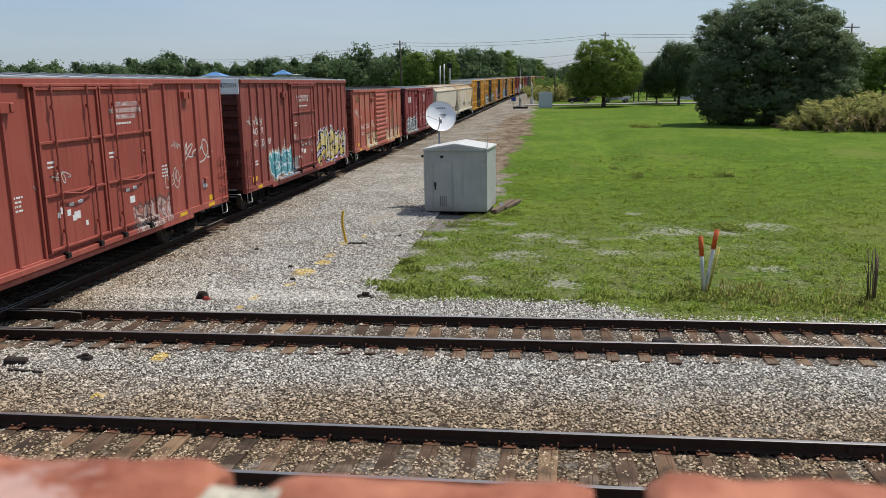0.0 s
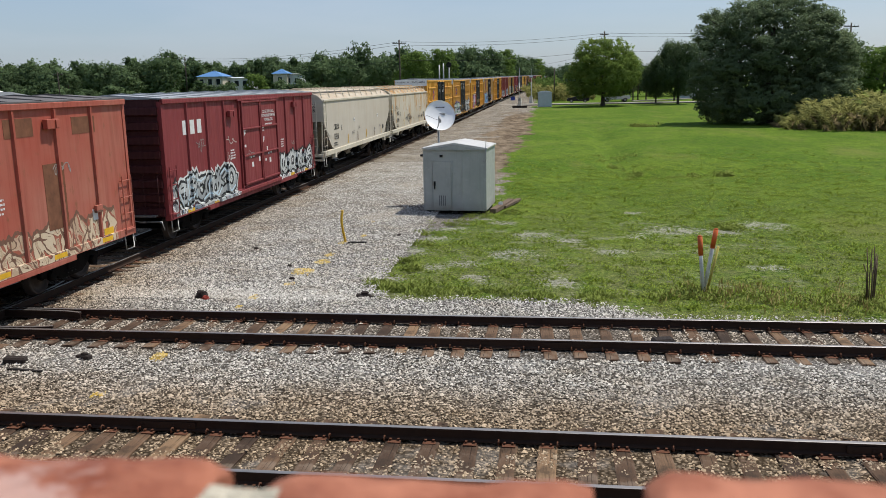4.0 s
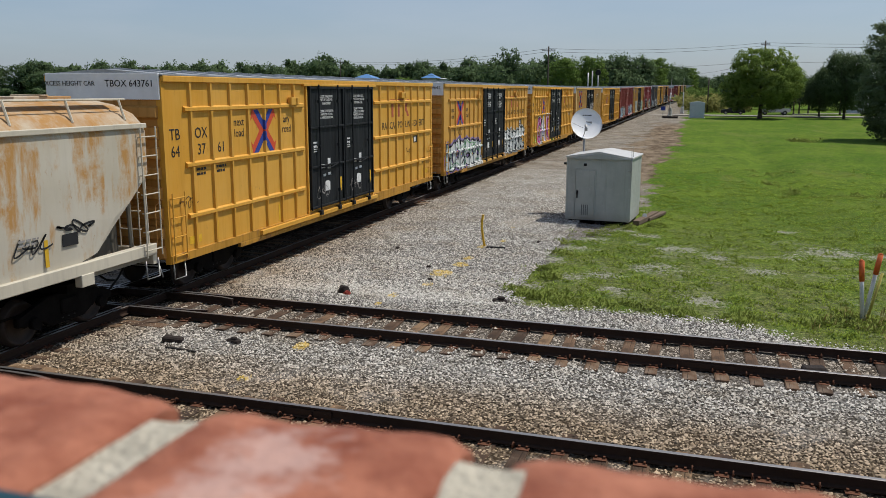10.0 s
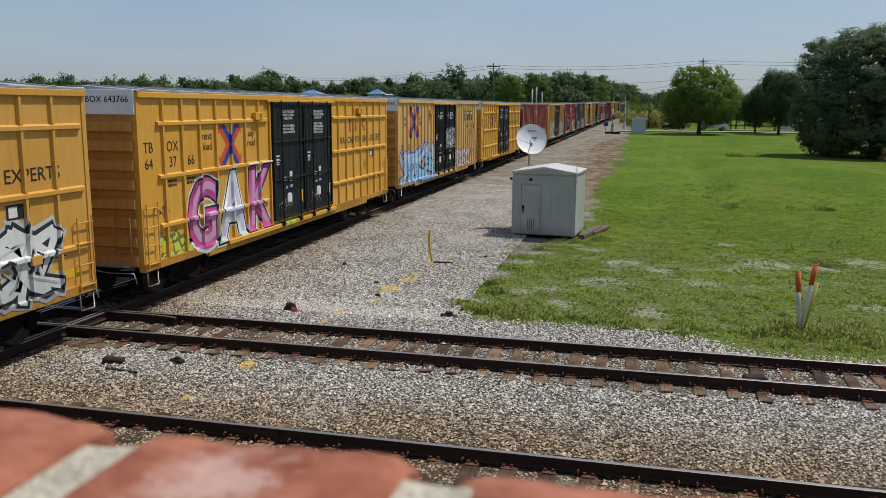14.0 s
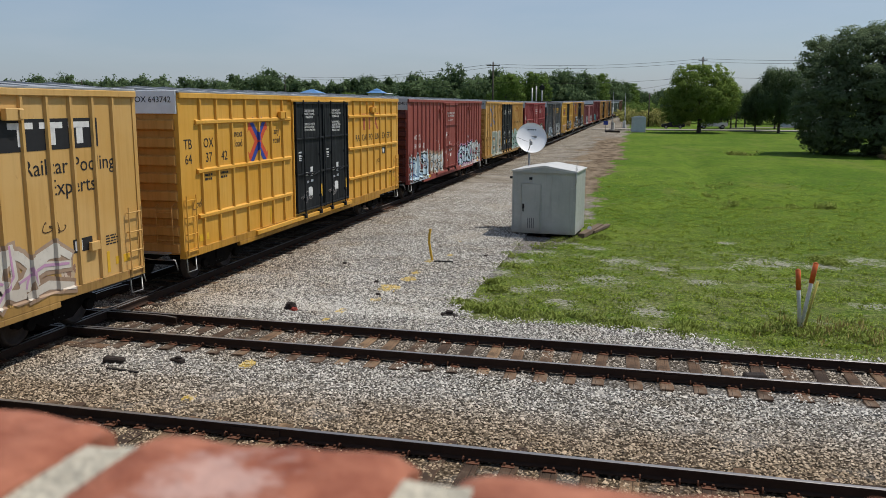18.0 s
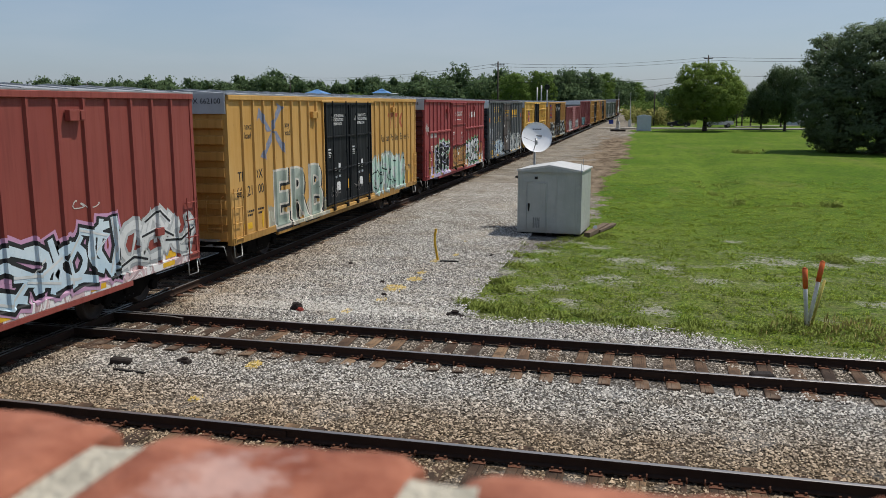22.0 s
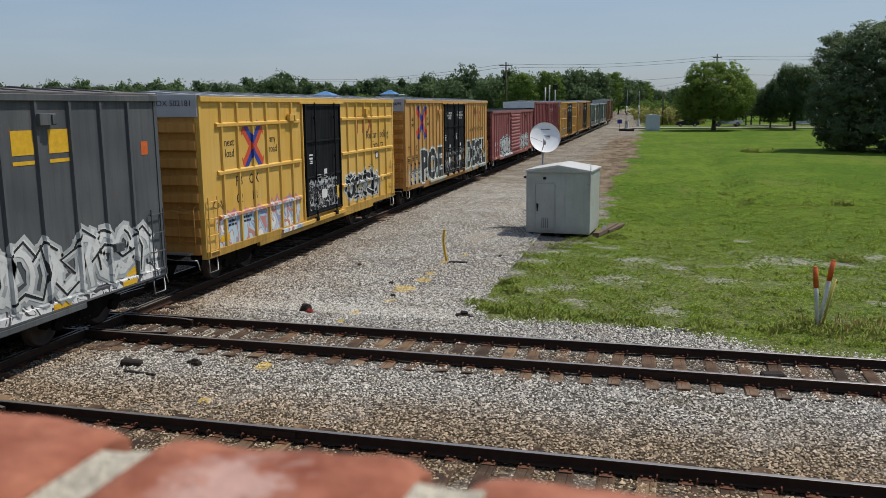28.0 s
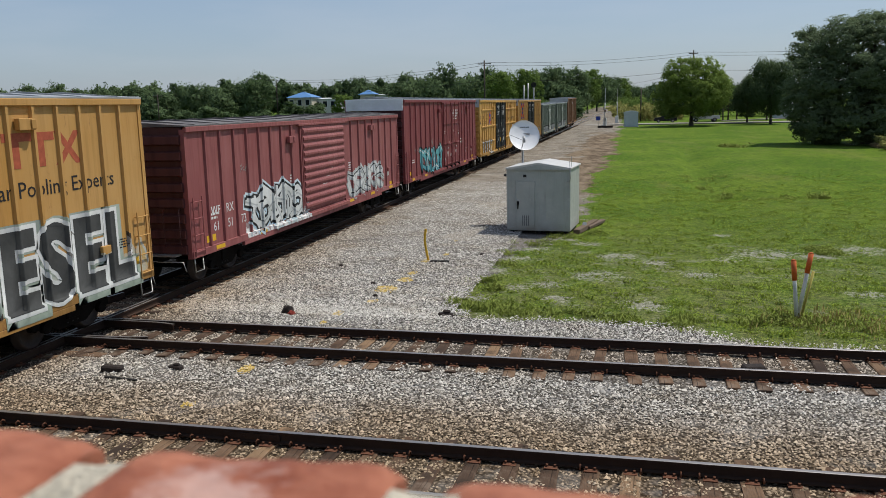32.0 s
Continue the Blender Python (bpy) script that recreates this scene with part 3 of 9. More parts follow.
M_ROOF = plain("galvanised_roof", (0.42, 0.43, 0.44), 0.5, 0.3, 0.3, 1.3, 0.1)
M_ROOFDARK = plain("worn_dark_roof", (0.16, 0.145, 0.14), 0.7, 0.2, 0.4, 1.3, 0.1)
M_TOPWHITE = plain("pale_end_plate", (0.74, 0.76, 0.78), 0.5, 0.0, 0.15, 1.5, 0.0)
M_TOPGREY = plain("grey_end_plate", (0.42, 0.42, 0.43), 0.5, 0.0, 0.15, 1.5, 0.0)
M_INK = plain("black_lettering", (0.02, 0.02, 0.022), 0.6, 0, 0.2, 8, 0)
M_WHITE = plain("white_lettering", (0.72, 0.72, 0.70), 0.6, 0, 0.15, 8, 0)
M_LEMON = plain("yellow_lettering", (0.72, 0.42, 0.025), 0.6, 0, 0.15, 8, 0)
M_BLUE = plain("blue_paint_mark", (0.03, 0.06, 0.30), 0.6, 0, 0.15, 8, 0)
M_RED = plain("red_paint_mark", (0.60, 0.08, 0.035), 0.6, 0, 0.15, 8, 0)
M_FADERED = plain("faded_red_mark", (0.42, 0.10, 0.05), 0.7, 0, 0.25, 8, 0)
M_CHALK = plain("white_chalk", (0.60, 0.57, 0.53), 0.9, 0, 0.3, 30, 0)
M_CHALKDIM = plain("dull_chalk", (0.34, 0.32, 0.30), 0.9, 0, 0.4, 30, 0)
M_CHALKDARK = plain("dark_marker", (0.10, 0.06, 0.03), 0.9, 0, 0.4, 30, 0)
M_SPRAYDARK = plain("charcoal_spray_paint", (0.06, 0.062, 0.06), 0.7, 0, 0.35, 3, 0)
M_FADEBLUE = plain("faded_blue_mark", (0.24, 0.27, 0.36), 0.8, 0, 0.3, 8, 0)
def shed_mat():
    g = Mat("grey_enamel_sheet", 0.5, spec=0.35)
    o = g.tc.outputs["Object"]
    z = g.xyz(o)[2]
    big = g.noise(o, 1.1, 5, 0.65)
    runs = g.noise(g.node("Mapping", {0: o, 3: (6, 6, 0.5)}).outputs[0], 1.3, 5, 0.65)
    scuff = g.noise(g.node("Mapping", {0: o, 3: (1.6, 1.6, 3.2)}).outputs[0], 2.3, 6, 0.72)
    col = g.mix(g.steps(big, [(0.35, 0.0), (0.65, 1.0)]), (0.36, 0.38, 0.355), (0.435, 0.45, 0.425))
    col = g.mix(g.steps(runs, [(0.52, 0.0), (0.72, 0.4)]), col, (0.27, 0.275, 0.25))
    col = g.mix(g.steps(scuff, [(0.58, 0.0), (0.66, 0.45)]), col, (0.52, 0.52, 0.495))
    splash = g.steps(g.math("MULTIPLY_ADD", g.math("SUBTRACT", big, 0.5), 0.9, z), [(0.05, 0.5), (0.42, 0.0)])
    col = g.mix(splash, col, (0.30, 0.265, 0.21))
    g.color(col)
    g.bump(g.noise(o, 2.0, 2), 0.08, 0.02)
    g.rough(g.steps(scuff, [(0.4, 0.42), (0.7, 0.7)]))
    return g.m


M_SHED = shed_mat()
M_SHEDROOF = plain("pale_roof_sheet", (0.58, 0.57, 0.54), 0.45, 0.0, 0.12, 2.0, 0.03)
M_DISH = plain("white_dish_enamel", (0.80, 0.80, 0.80), 0.4, 0.0, 0.06, 3, 0.0)
M_GALV = plain("galvanised_pipe", (0.36, 0.36, 0.35), 0.45, 0.6, 0.2, 12, 0.05)
M_YPIPE = plain("yellow_plastic", (0.66, 0.40, 0.03), 0.45, 0, 0.15, 10, 0.05)
M_ORANGE = plain("orange_cap", (0.62, 0.13, 0.03), 0.5, 0, 0.2, 10, 0.05)
M_STAKEW = plain("white_stake", (0.66, 0.66, 0.64), 0.6, 0, 0.2, 9, 0.1)
M_WOOD = plain("weathered_timber", (0.17, 0.12, 0.085), 0.9, 0, 0.4, 14, 0.5)
M_POLE = plain("utility_pole_timber", (0.075, 0.06, 0.05), 0.9, 0, 0.3, 4, 0.3)
M_CONC = plain("pale_concrete", (0.46, 0.45, 0.42), 0.9, 0, 0.15, 0.8, 0.2)
M_DARKSTONE = plain("dark_lump", (0.035, 0.026, 0.022), 0.9, 0, 0.5, 14, 0.6)
M_REDROCK = plain("rusty_red_lump", (0.30, 0.045, 0.03), 0.8, 0, 0.3, 14, 0.4)
M_TEAL = plain("teal_painted_board", (0.012, 0.055, 0.075), 0.5, 0, 0.2, 20, 0.05)
M_BARK = plain("tree_bark", (0.085, 0.068, 0.055), 0.95, 0, 0.4, 3, 0.6)

# ---- ground ----


def ease(v, a, b):
    k = min(max((v - a) / (b - a), 0.0), 1.0)
    return k * k * (3 - 2 * k)


def ground_z(x, y):
    z = GRASS_Z + rise(y) + 0.06 * (noise.noise((x * 0.13, y * 0.13, 0)))
    gravel = max(1 - ease(y, 17.6, 19.5), 1 - ease(x, -5.4, -4.0)) * ease(x, -19, -16)
    z = z * (1 - gravel) + gravel * (-0.215 + rise(y) + 0.025 * noise.noise((x * 0.7, y * 0.7, 3)))
    # a shallow drain in the turf and a scoured hole near its end
    c = 4.5 + 0.35 * math.sin(y * 0.09)
    if 40 < y < 110:
        z -= 0.5 * math.exp(-(max(x - c, (c - x) * 2.6) / 1.6) ** 2) * ease(y, 42, 47) * (1 - ease(y, 86, 98))
        z -= 0.4 * math.exp(-((y - 46.6) / 1.5) ** 2) * ease(x, 4.0, 5.0) * (1 - ease(x, 9.5, 12))
    z -= 0.65 * math.exp(-((x - 10.6) / 2.0) ** 2 - ((y - 96) / 2.6) ** 2)
    z -= 0.5 * math.exp(-((x - 19.5) / 3.0) ** 2 - ((y - 140) / 3.0) ** 2)
    return z


def spread(*runs):
    out = []
    for a, b, s in runs:
        n = max(1, round((b - a) / s))
        out += [a + (b - a) * i / n for i in range(n)]
    return out + [runs[-1][1]]


gx = spread((-3000, -400, 600), (-400, -40, 30), (-40, -20, 4), (-20, 16, 0.6), (16, 40, 2), (40, 400, 30), (400, 3000, 600))
gy = spread((-600, -20, 40), (-20, 8, 4), (8, 24, 0.5), (24, 60, 1.2), (60, 130, 2), (130, 400, 9), (400, 1000, 80), (1000, 4000, 600))
gv = np.array([(x, y, ground_z(x, y)) for y in gy for x in gx])
nx = len(gx)
gf = np.array([(j * nx + i, j * nx + i + 1, (j + 1) * nx + i + 1, (j + 1) * nx + i) for j in range(len(gy) - 1) for i in range(nx - 1)])
tagged(new("ground", from_arrays("ground", gv, gf, M_GROUND)), "mown green grass, gravel and dirt beside the railway", "ground", kind="structure")

# ---- railway tracks ----
RAIL = [(-0.07, -0.172), (0.07, -0.172), (0.07, -0.160), (0.012, -0.140), (0.010, -0.048), (0.036, -0.036), (0.036, -0.006), (0.028, 0.0), (-0.028, 0.0), (-0.036, -0.006), (-0.036, -0.036), (-0.010, -0.048), (-0.012, -0.140), (-0.07, -0.160)]


def rail_along(name, pts, parent, label=""):
    """A rail of T section through points."""
    bm = bmesh.new()
    rings = []
    for i, p in enumerate(pts):
        a, b = Vector(pts[max(0, i - 1)]), Vector(pts[min(len(pts) - 1, i + 1)])
        d = (b - a).normalized()
        side = Vector((d.y, -d.x, 0)).normalized()
        rings.append([bm.verts.new(Vector(p) + side * u + Vector((0, 0, w))) for u, w in RAIL])
    k = len(RAIL)
    for r, q in zip(rings, rings[1:]):
        for i in range(k):
            bm.faces.new((r[i], r[(i + 1) % k], q[(i + 1) % k], q[i]))
    bm.faces.new(rings[0])
    bm.faces.new(rings[-1][::-1])
    return part(name, finish(bm, "rail", M_RAIL), parent, label)


def tie_mesh(seed, length=2.55):
    rng = random.Random(seed)
    bm = bmesh.new()
    w = 0.115 + rng.uniform(-0.01, 0.012)
    n = 6
    rings = []
    for i in range(n + 1):
        u = -length / 2 + length * i / n
        j = lambda: rng.uniform(-0.007, 0.007)
        rings.append([bm.verts.new((u, -w + j(), -0.18)), bm.verts.new((u, w + j(), -0.18)), bm.verts.new((u, w + j(), -0.012 + j())), bm.verts.new((u, w * 0.8 + j(), j() * 0.6)), bm.verts.new((u, -w * 0.8 + j(), j() * 0.6)), bm.verts.new((u, -w + j(), -0.012 + j()))])
    for r, q in zip(rings, rings[1:]):
        for i in range(6):
            bm.faces.new((r[i], r[(i + 1) % 6], q[(i + 1) % 6], q[i]))
    bm.faces.new(rings[0])
    bm.faces.new(rings[-1][::-1])
    return finish(bm, "tie", M_TIE)


TIES = [tie_mesh(i) for i in range(6)]


def plate_shape(bm):
    box(bm, -0.17, 0.17, -0.09, 0.09, 0, 0.014)
    for u in (-0.095, 0.095):
        for w in (-0.055, 0.055):
            rod(bm, (u, w, 0.01), (u, w, 0.035), 0.013, 6)
            box(bm, u - 0.02, u + 0.02, w - 0.016, w + 0.016, 0.033, 0.045)


def anchor_shape(bm):
    # a spring clip: a hook over each edge of the rail's foot
    tube(bm, [(-0.14, 0, 0.0), (-0.15, 0, 0.045), (-0.11, 0, 0.06), (-0.07, 0, 0.035), (-0.03, 0, -0.03), (0.05, 0, -0.03), (0.09, 0, 0.03), (0.13, 0, 0.055), (0.16, 0, 0.02)], 0.014, 5)


PLATE = shape("tie_plate", M_RUST, plate_shape)
ANCHOR = shape("rail_anchor", M_RUST, anchor_shape)
JOINT = boxes("joint_bar", M_RAIL, [(-0.45, 0.45, -0.045, 0.045, -0.145, -0.045), (-0.38, -0.34, -0.06, 0.06, -0.11, -0.08), (-0.14, -0.10, -0.06, 0.06, -0.11, -0.08), (0.10, 0.14, -0.06, 0.06, -0.11, -0.08), (0.34, 0.38, -0.06, 0.06, -0.11, -0.08)])


tie_spots = {}


def cross_track(name, y_near, label, first, step):
    tr = thing(name, label, "railway track", kind="structure")
    tie_spots.setdefault(y_near, [])
    rng = random.Random(int(y_near * 10))
    for y in (y_near, y_near + 1.51):
        rail_along("rail", [(x, y, 0.0) for x in (-60, -30, -14.5, 0, 30, 80)], tr)
    x = first
    while x < 13:
        skip = XT - 1.35 < x < XT + 1.35
        if not skip:
            tie_spots[y_near].append(x)
            tie = part("tie", rng.choice(TIES), tr, at=pose(x + rng.uniform(-0.03, 0.03), y_near + 0.755 + rng.uniform(-0.1, 0.1), -0.186, 0, rng.uniform(-0.6, 0.6), 90 + rng.uniform(-3, 3)))
            if x > -12:
                for y in (y_near, y_near + 1.51):
                    part("tie_plate", PLATE, tr, at=pose(x, y, -0.187, 0, 0, 90))
                    if rng.random() < 0.75:
                        part("rail_anchor", ANCHOR, tr, at=pose(x + rng.choice((-0.14, 0.14)), y, -0.165, 0, 0, 90))
        x += step * rng.uniform(0.92, 1.08)
    return tr


far_track = cross_track("railway_track", 14.84, "rusty railway track on timber ties, crossing the main line", -30, 0.56)
near_track = cross_track("railway_track", 9.197, "railway track with shiny rail heads on worn timber ties", -30, 0.53)
for y in (14.84, 16.35):
    part("joint_bar", JOINT, far_track, at=pose(0.37, y, 0))
for x in (-5.5, 4.4):
    part("joint_bar", JOINT, near_track, at=pose(x, 10.707, 0))
main_track = thing("railway_track", "main line railway track curving slightly away into the distance", "railway track", kind="structure")
ys = list(spread((-420, -20, 50), (-20, 50, 14), (50, 150, 5), (150, 560, 8)))
for dx in (-0.755, 0.755):
    rail_along("rail", [tuple(track_pose(y, dx, -0.003).translation) for y in ys], main_track)
rng = random.Random(4)
y = 3.0
while y < 165:
    if not (8.7 < y < 11.2 or 14.3 < y < 16.9):
        part("tie", rng.choice(TIES), main_track, at=track_pose(y, rng.uniform(-0.08, 0.1), -0.19) @ pose(0, 0, 0, 0, rng.uniform(-0.6, 0.6), rng.uniform(-2.5, 2.5)))
        if 11 < y < 40:
            part("tie_plate", PLATE, main_track, at=track_pose(y, 0.755, -0.188))
    y += 0.54 * rng.uniform(0.93, 1.07)
# the diamond crossing: flangeway guard rails with flared ends and heavy timbers
for y0 in (9.197, 14.84):
    for y in (y0 + 0.13, y0 + 1.38):
        s = 0.10 if y < y0 + 0.7 else -0.10
        pts = [(-16.2, y + s, -0.004), (-15.6, y + s * 0.3, -0.004), (-15.0, y, -0.004), (-10.9, y, -0.004), (-10.4, y + s * 0.3, -0.004), (-10.05, y + s * 1.2, -0.004)]
        rail_along("guard_rail", pts, main_track, "rusty guard rail with a flared end")
for dx in (-0.625, 0.625):
    s = -0.1 if dx > 0 else 0.1
    rail_along("guard_rail", [(XT + dx + s, 6.6, -0.005), (XT + dx, 7.2, -0.005), (XT + dx, 18.3, -0.005), (XT + dx + s, 18.9, -0.005)], main_track, "rusty guard rail with a flared end")
for y0 in (9.197, 14.84):
    for dx in (-1.55, 1.55):
        part("crossing_timber", boxes("crossing_timber", M_TIE, [(-0.14, 0.14, -1.5, 1.5, -0.18, 0)], 0.01), main_track, at=pose(XT + dx, y0 + 0.75, -0.187))
    for dy in (-0.55, 2.05):
        part("crossing_timber", boxes("crossing_timber", M_TIE, [(-2.1, 2.1, -0.14, 0.14, -0.18, 0)], 0.01), main_track, at=pose(XT, y0 + dy, -0.190))

# ---- freight cars ----
HW = 1.50     # half width of the side sheets; ribs and doors stand proud of them


def wheelset_truck():
    fr = shape("side_frame", M_TRUCK, lambda bm: extrude_yz(bm, [(-1.25, 0.62), (-1.1, 0.66), (-0.5, 0.86), (0.5, 0.86), (1.1, 0.66), (1.25, 0.62), (1.25, 0.45), (1.0, 0.42), (0.75, 0.50), (0.45, 0.28), (-0.45, 0.28), (-0.75, 0.50), (-1.0, 0.42), (-1.25, 0.45)], 0.98, 1.10), 0.02)

    def wheel(bm):
        n = 22
        prof = [(0.70, 0.10), (0.66, 0.30), (0.68, 0.40), (0.66, 0.455), (0.69, 0.455), (0.705, 0.425), (0.80, 0.415), (0.81, 0.36), (0.77, 0.34), (0.75, 0.14), (0.84, 0.11), (0.84, 0.0)]
        rings = [[bm.verts.new((x, r * math.cos(2 * math.pi * i / n), 0.42 + r * math.sin(2 * math.pi * i / n))) for i in range(n)] for x, r in prof[:-1]]
        for a, b in zip(rings, rings[1:]):
            for i in range(n):
                bm.faces.new((a[i], b[i], b[(i + 1) % n], a[(i + 1) % n])).smooth = True
        bm.faces.new(rings[-1])
        bm.faces.new(rings[0][::-1])
    wh = shape("wheel", M_WHEEL, wheel)
    axle = shape("axle", M_TRUCK, lambda bm: rod(bm, (-0.9, 0, 0.42), (0.9, 0, 0.42), 0.08, 10))
    bol = boxes("bolster", M_TRUCK, [(-1.15, 1.15, -0.2, 0.2, 0.45, 0.75), (-0.3, 0.3, -0.3, 0.3, 0.7, 0.88)], 0.02)

    def spring(bm):
        for dy in (-0.16, 0.0, 0.16):
            for k in range(5):
                rod(bm, (1.04, dy, 0.32 + k * 0.045), (1.04, dy, 0.345 + k * 0.045), 0.07 if k % 2 else 0.055, 8)
    spr = shape("spring_nest", M_IRON, spring)
    cap = shape("bearing_cap", M_TRUCK, lambda bm: rod(bm, (1.08, 0, 0.46), (1.2, 0, 0.46), 0.12, 10))
    return fr, wh, axle, bol, spr, cap


FRAME, WHEEL, AXLE, BOLSTER, SPRING, CAP = wheelset_truck()
COUPLER = boxes("coupler", M_TRUCK, [(-0.08, 0.08, -0.55, 0.3, 0.80, 0.98), (-0.16, 0.14, -0.72, -0.5, 0.74, 1.04), (-0.25, 0.25, 0.3, 0.5, 0.72, 1.1)], 0.02)
HOSE = shape("air_hose", M_IRON, lambda bm: tube(bm, [(0.35, 0, 0.75), (0.37, -0.25, 0.55), (0.33, -0.5, 0.35), (0.2, -0.65, 0.32)], 0.025, 6))
LADDER = {}


def ladder_meshes(mat, h, w):
    key = (mat.name, round(h, 2), w)
    if key not in LADDER:
        st = shape("stile", mat, lambda bm: rod(bm, (0.07, 0, 0), (0.07, 0, h), 0.016, 6))
        ru = shape("rung", mat, lambda bm: (rod(bm, (0.07, 0, 0), (0.07, w, 0), 0.014, 6), rod(bm, (0, 0.0, 0), (0.07, 0.0, 0), 0.012, 5), rod(bm, (0, w, 0), (0.07, w, 0), 0.012, 5)))
        LADDER[key] = (st, ru)
    return LADDER[key]


def add_ladder(car, mat, y, z0, h, w=0.46, x=HW, rungs=4):
    st, ru = ladder_meshes(mat, h, w)
    lad = part("ladder", st, car, at=pose(x + 0.01, y, z0))
    part("stile", st, lad, at=pose(0, w, 0))
    for k in range(rungs):
        part("rung", ru, lad, at=pose(0, 0, 0.12 + k * (h - 0.24) / (rungs - 1)))


STEP = shape("sill_step", M_GALV, lambda bm: tube(bm, [(0, 0, 0.4), (0.02, 0, 0), (0.02, 0.42, 0), (0, 0.42, 0.4)], 0.018, 6))


def running_gear(car, L, inset):
    for s in (-1, 1):
        tr = part("truck", BOLSTER, car, at=pose(0, s * (L / 2 - inset), 0))
        for side in (0, 180):
            part("side_frame", FRAME, tr, at=pose(0, 0, 0, 0, 0, side))
            part("spring_nest", SPRING, tr, at=pose(0, 0, 0, 0, 0, side))
            for dy in (-0.89, 0.89):
                part("wheel", WHEEL, tr, at=pose(0, dy, 0, 0, 0, side))
                part("bearing_cap", CAP, tr, at=pose(0, dy, 0, 0, 0, side))
        for dy in (-0.89, 0.89):
            part("axle", AXLE, tr, at=pose(0, dy, 0))
        part("coupler", COUPLER, car, at=pose(0, s * (L / 2 + 0.2), 0, 0, 0, 0 if s < 0 else 180))
        part("air_hose", HOSE, car, at=pose(0, s * (L / 2 + 0.15), 0, 0, 0, 0 if s < 0 else 180))
    part("centre_sill", boxes("centre_sill", M_TRUCK, [(-0.33, 0.33, -L / 2, L / 2, 0.72, 1.02), (-1.3, 1.3, -0.12, 0.12, 0.8, 1.02), (-1.3, 1.3, -L / 2 + inset - 0.2, -L / 2 + inset + 0.2, 0.86, 1.04), (-1.3, 1.3, L / 2 - inset - 0.2, L / 2 - inset + 0.2, 0.86, 1.04)]), car)
    part("brake_cylinder", shape("brake_cylinder", M_TRUCK, lambda bm: (rod(bm, (0.7, -2.4, 0.75), (0.7, -1.6, 0.75), 0.2, 12), rod(bm, (0.75, 1.2, 0.78), (0.75, 2.2, 0.78), 0.16, 12), rod(bm, (0.5, -1.6, 0.75), (0.5, L / 2 - 3.5, 0.7), 0.025, 6), rod(bm, (0.9, -L / 2 + 3, 0.62), (0.9, L / 2 - 3, 0.62), 0.022, 6))), car)


RIB = {}


def rib_mesh(mat, z0, z1, w, d):
    key = (mat.name, round(z0, 2), round(z1, 2), w, d)
    if key not in RIB:
        RIB[key] = shape("side_rib", mat, lambda bm: extrude_xz_rib(bm, z0, z1, w, d))
    return RIB[key]


def extrude_xz_rib(bm, z0, z1, w, d):
    # a pressed hat-section post, tapered at its faces
    prof = [(-w, 0), (-w * 0.6, d), (w * 0.6, d), (w, 0)]
    a = [bm.verts.new((HW + x, y, z0)) for y, x in prof]
    b = [bm.verts.new((HW + x, y, z1)) for y, x in prof]
    for i in range(3):
        bm.faces.new((a[i], a[i + 1], b[i + 1], b[i]))
    bm.faces.new(a[::-1])
    bm.faces.new(b)


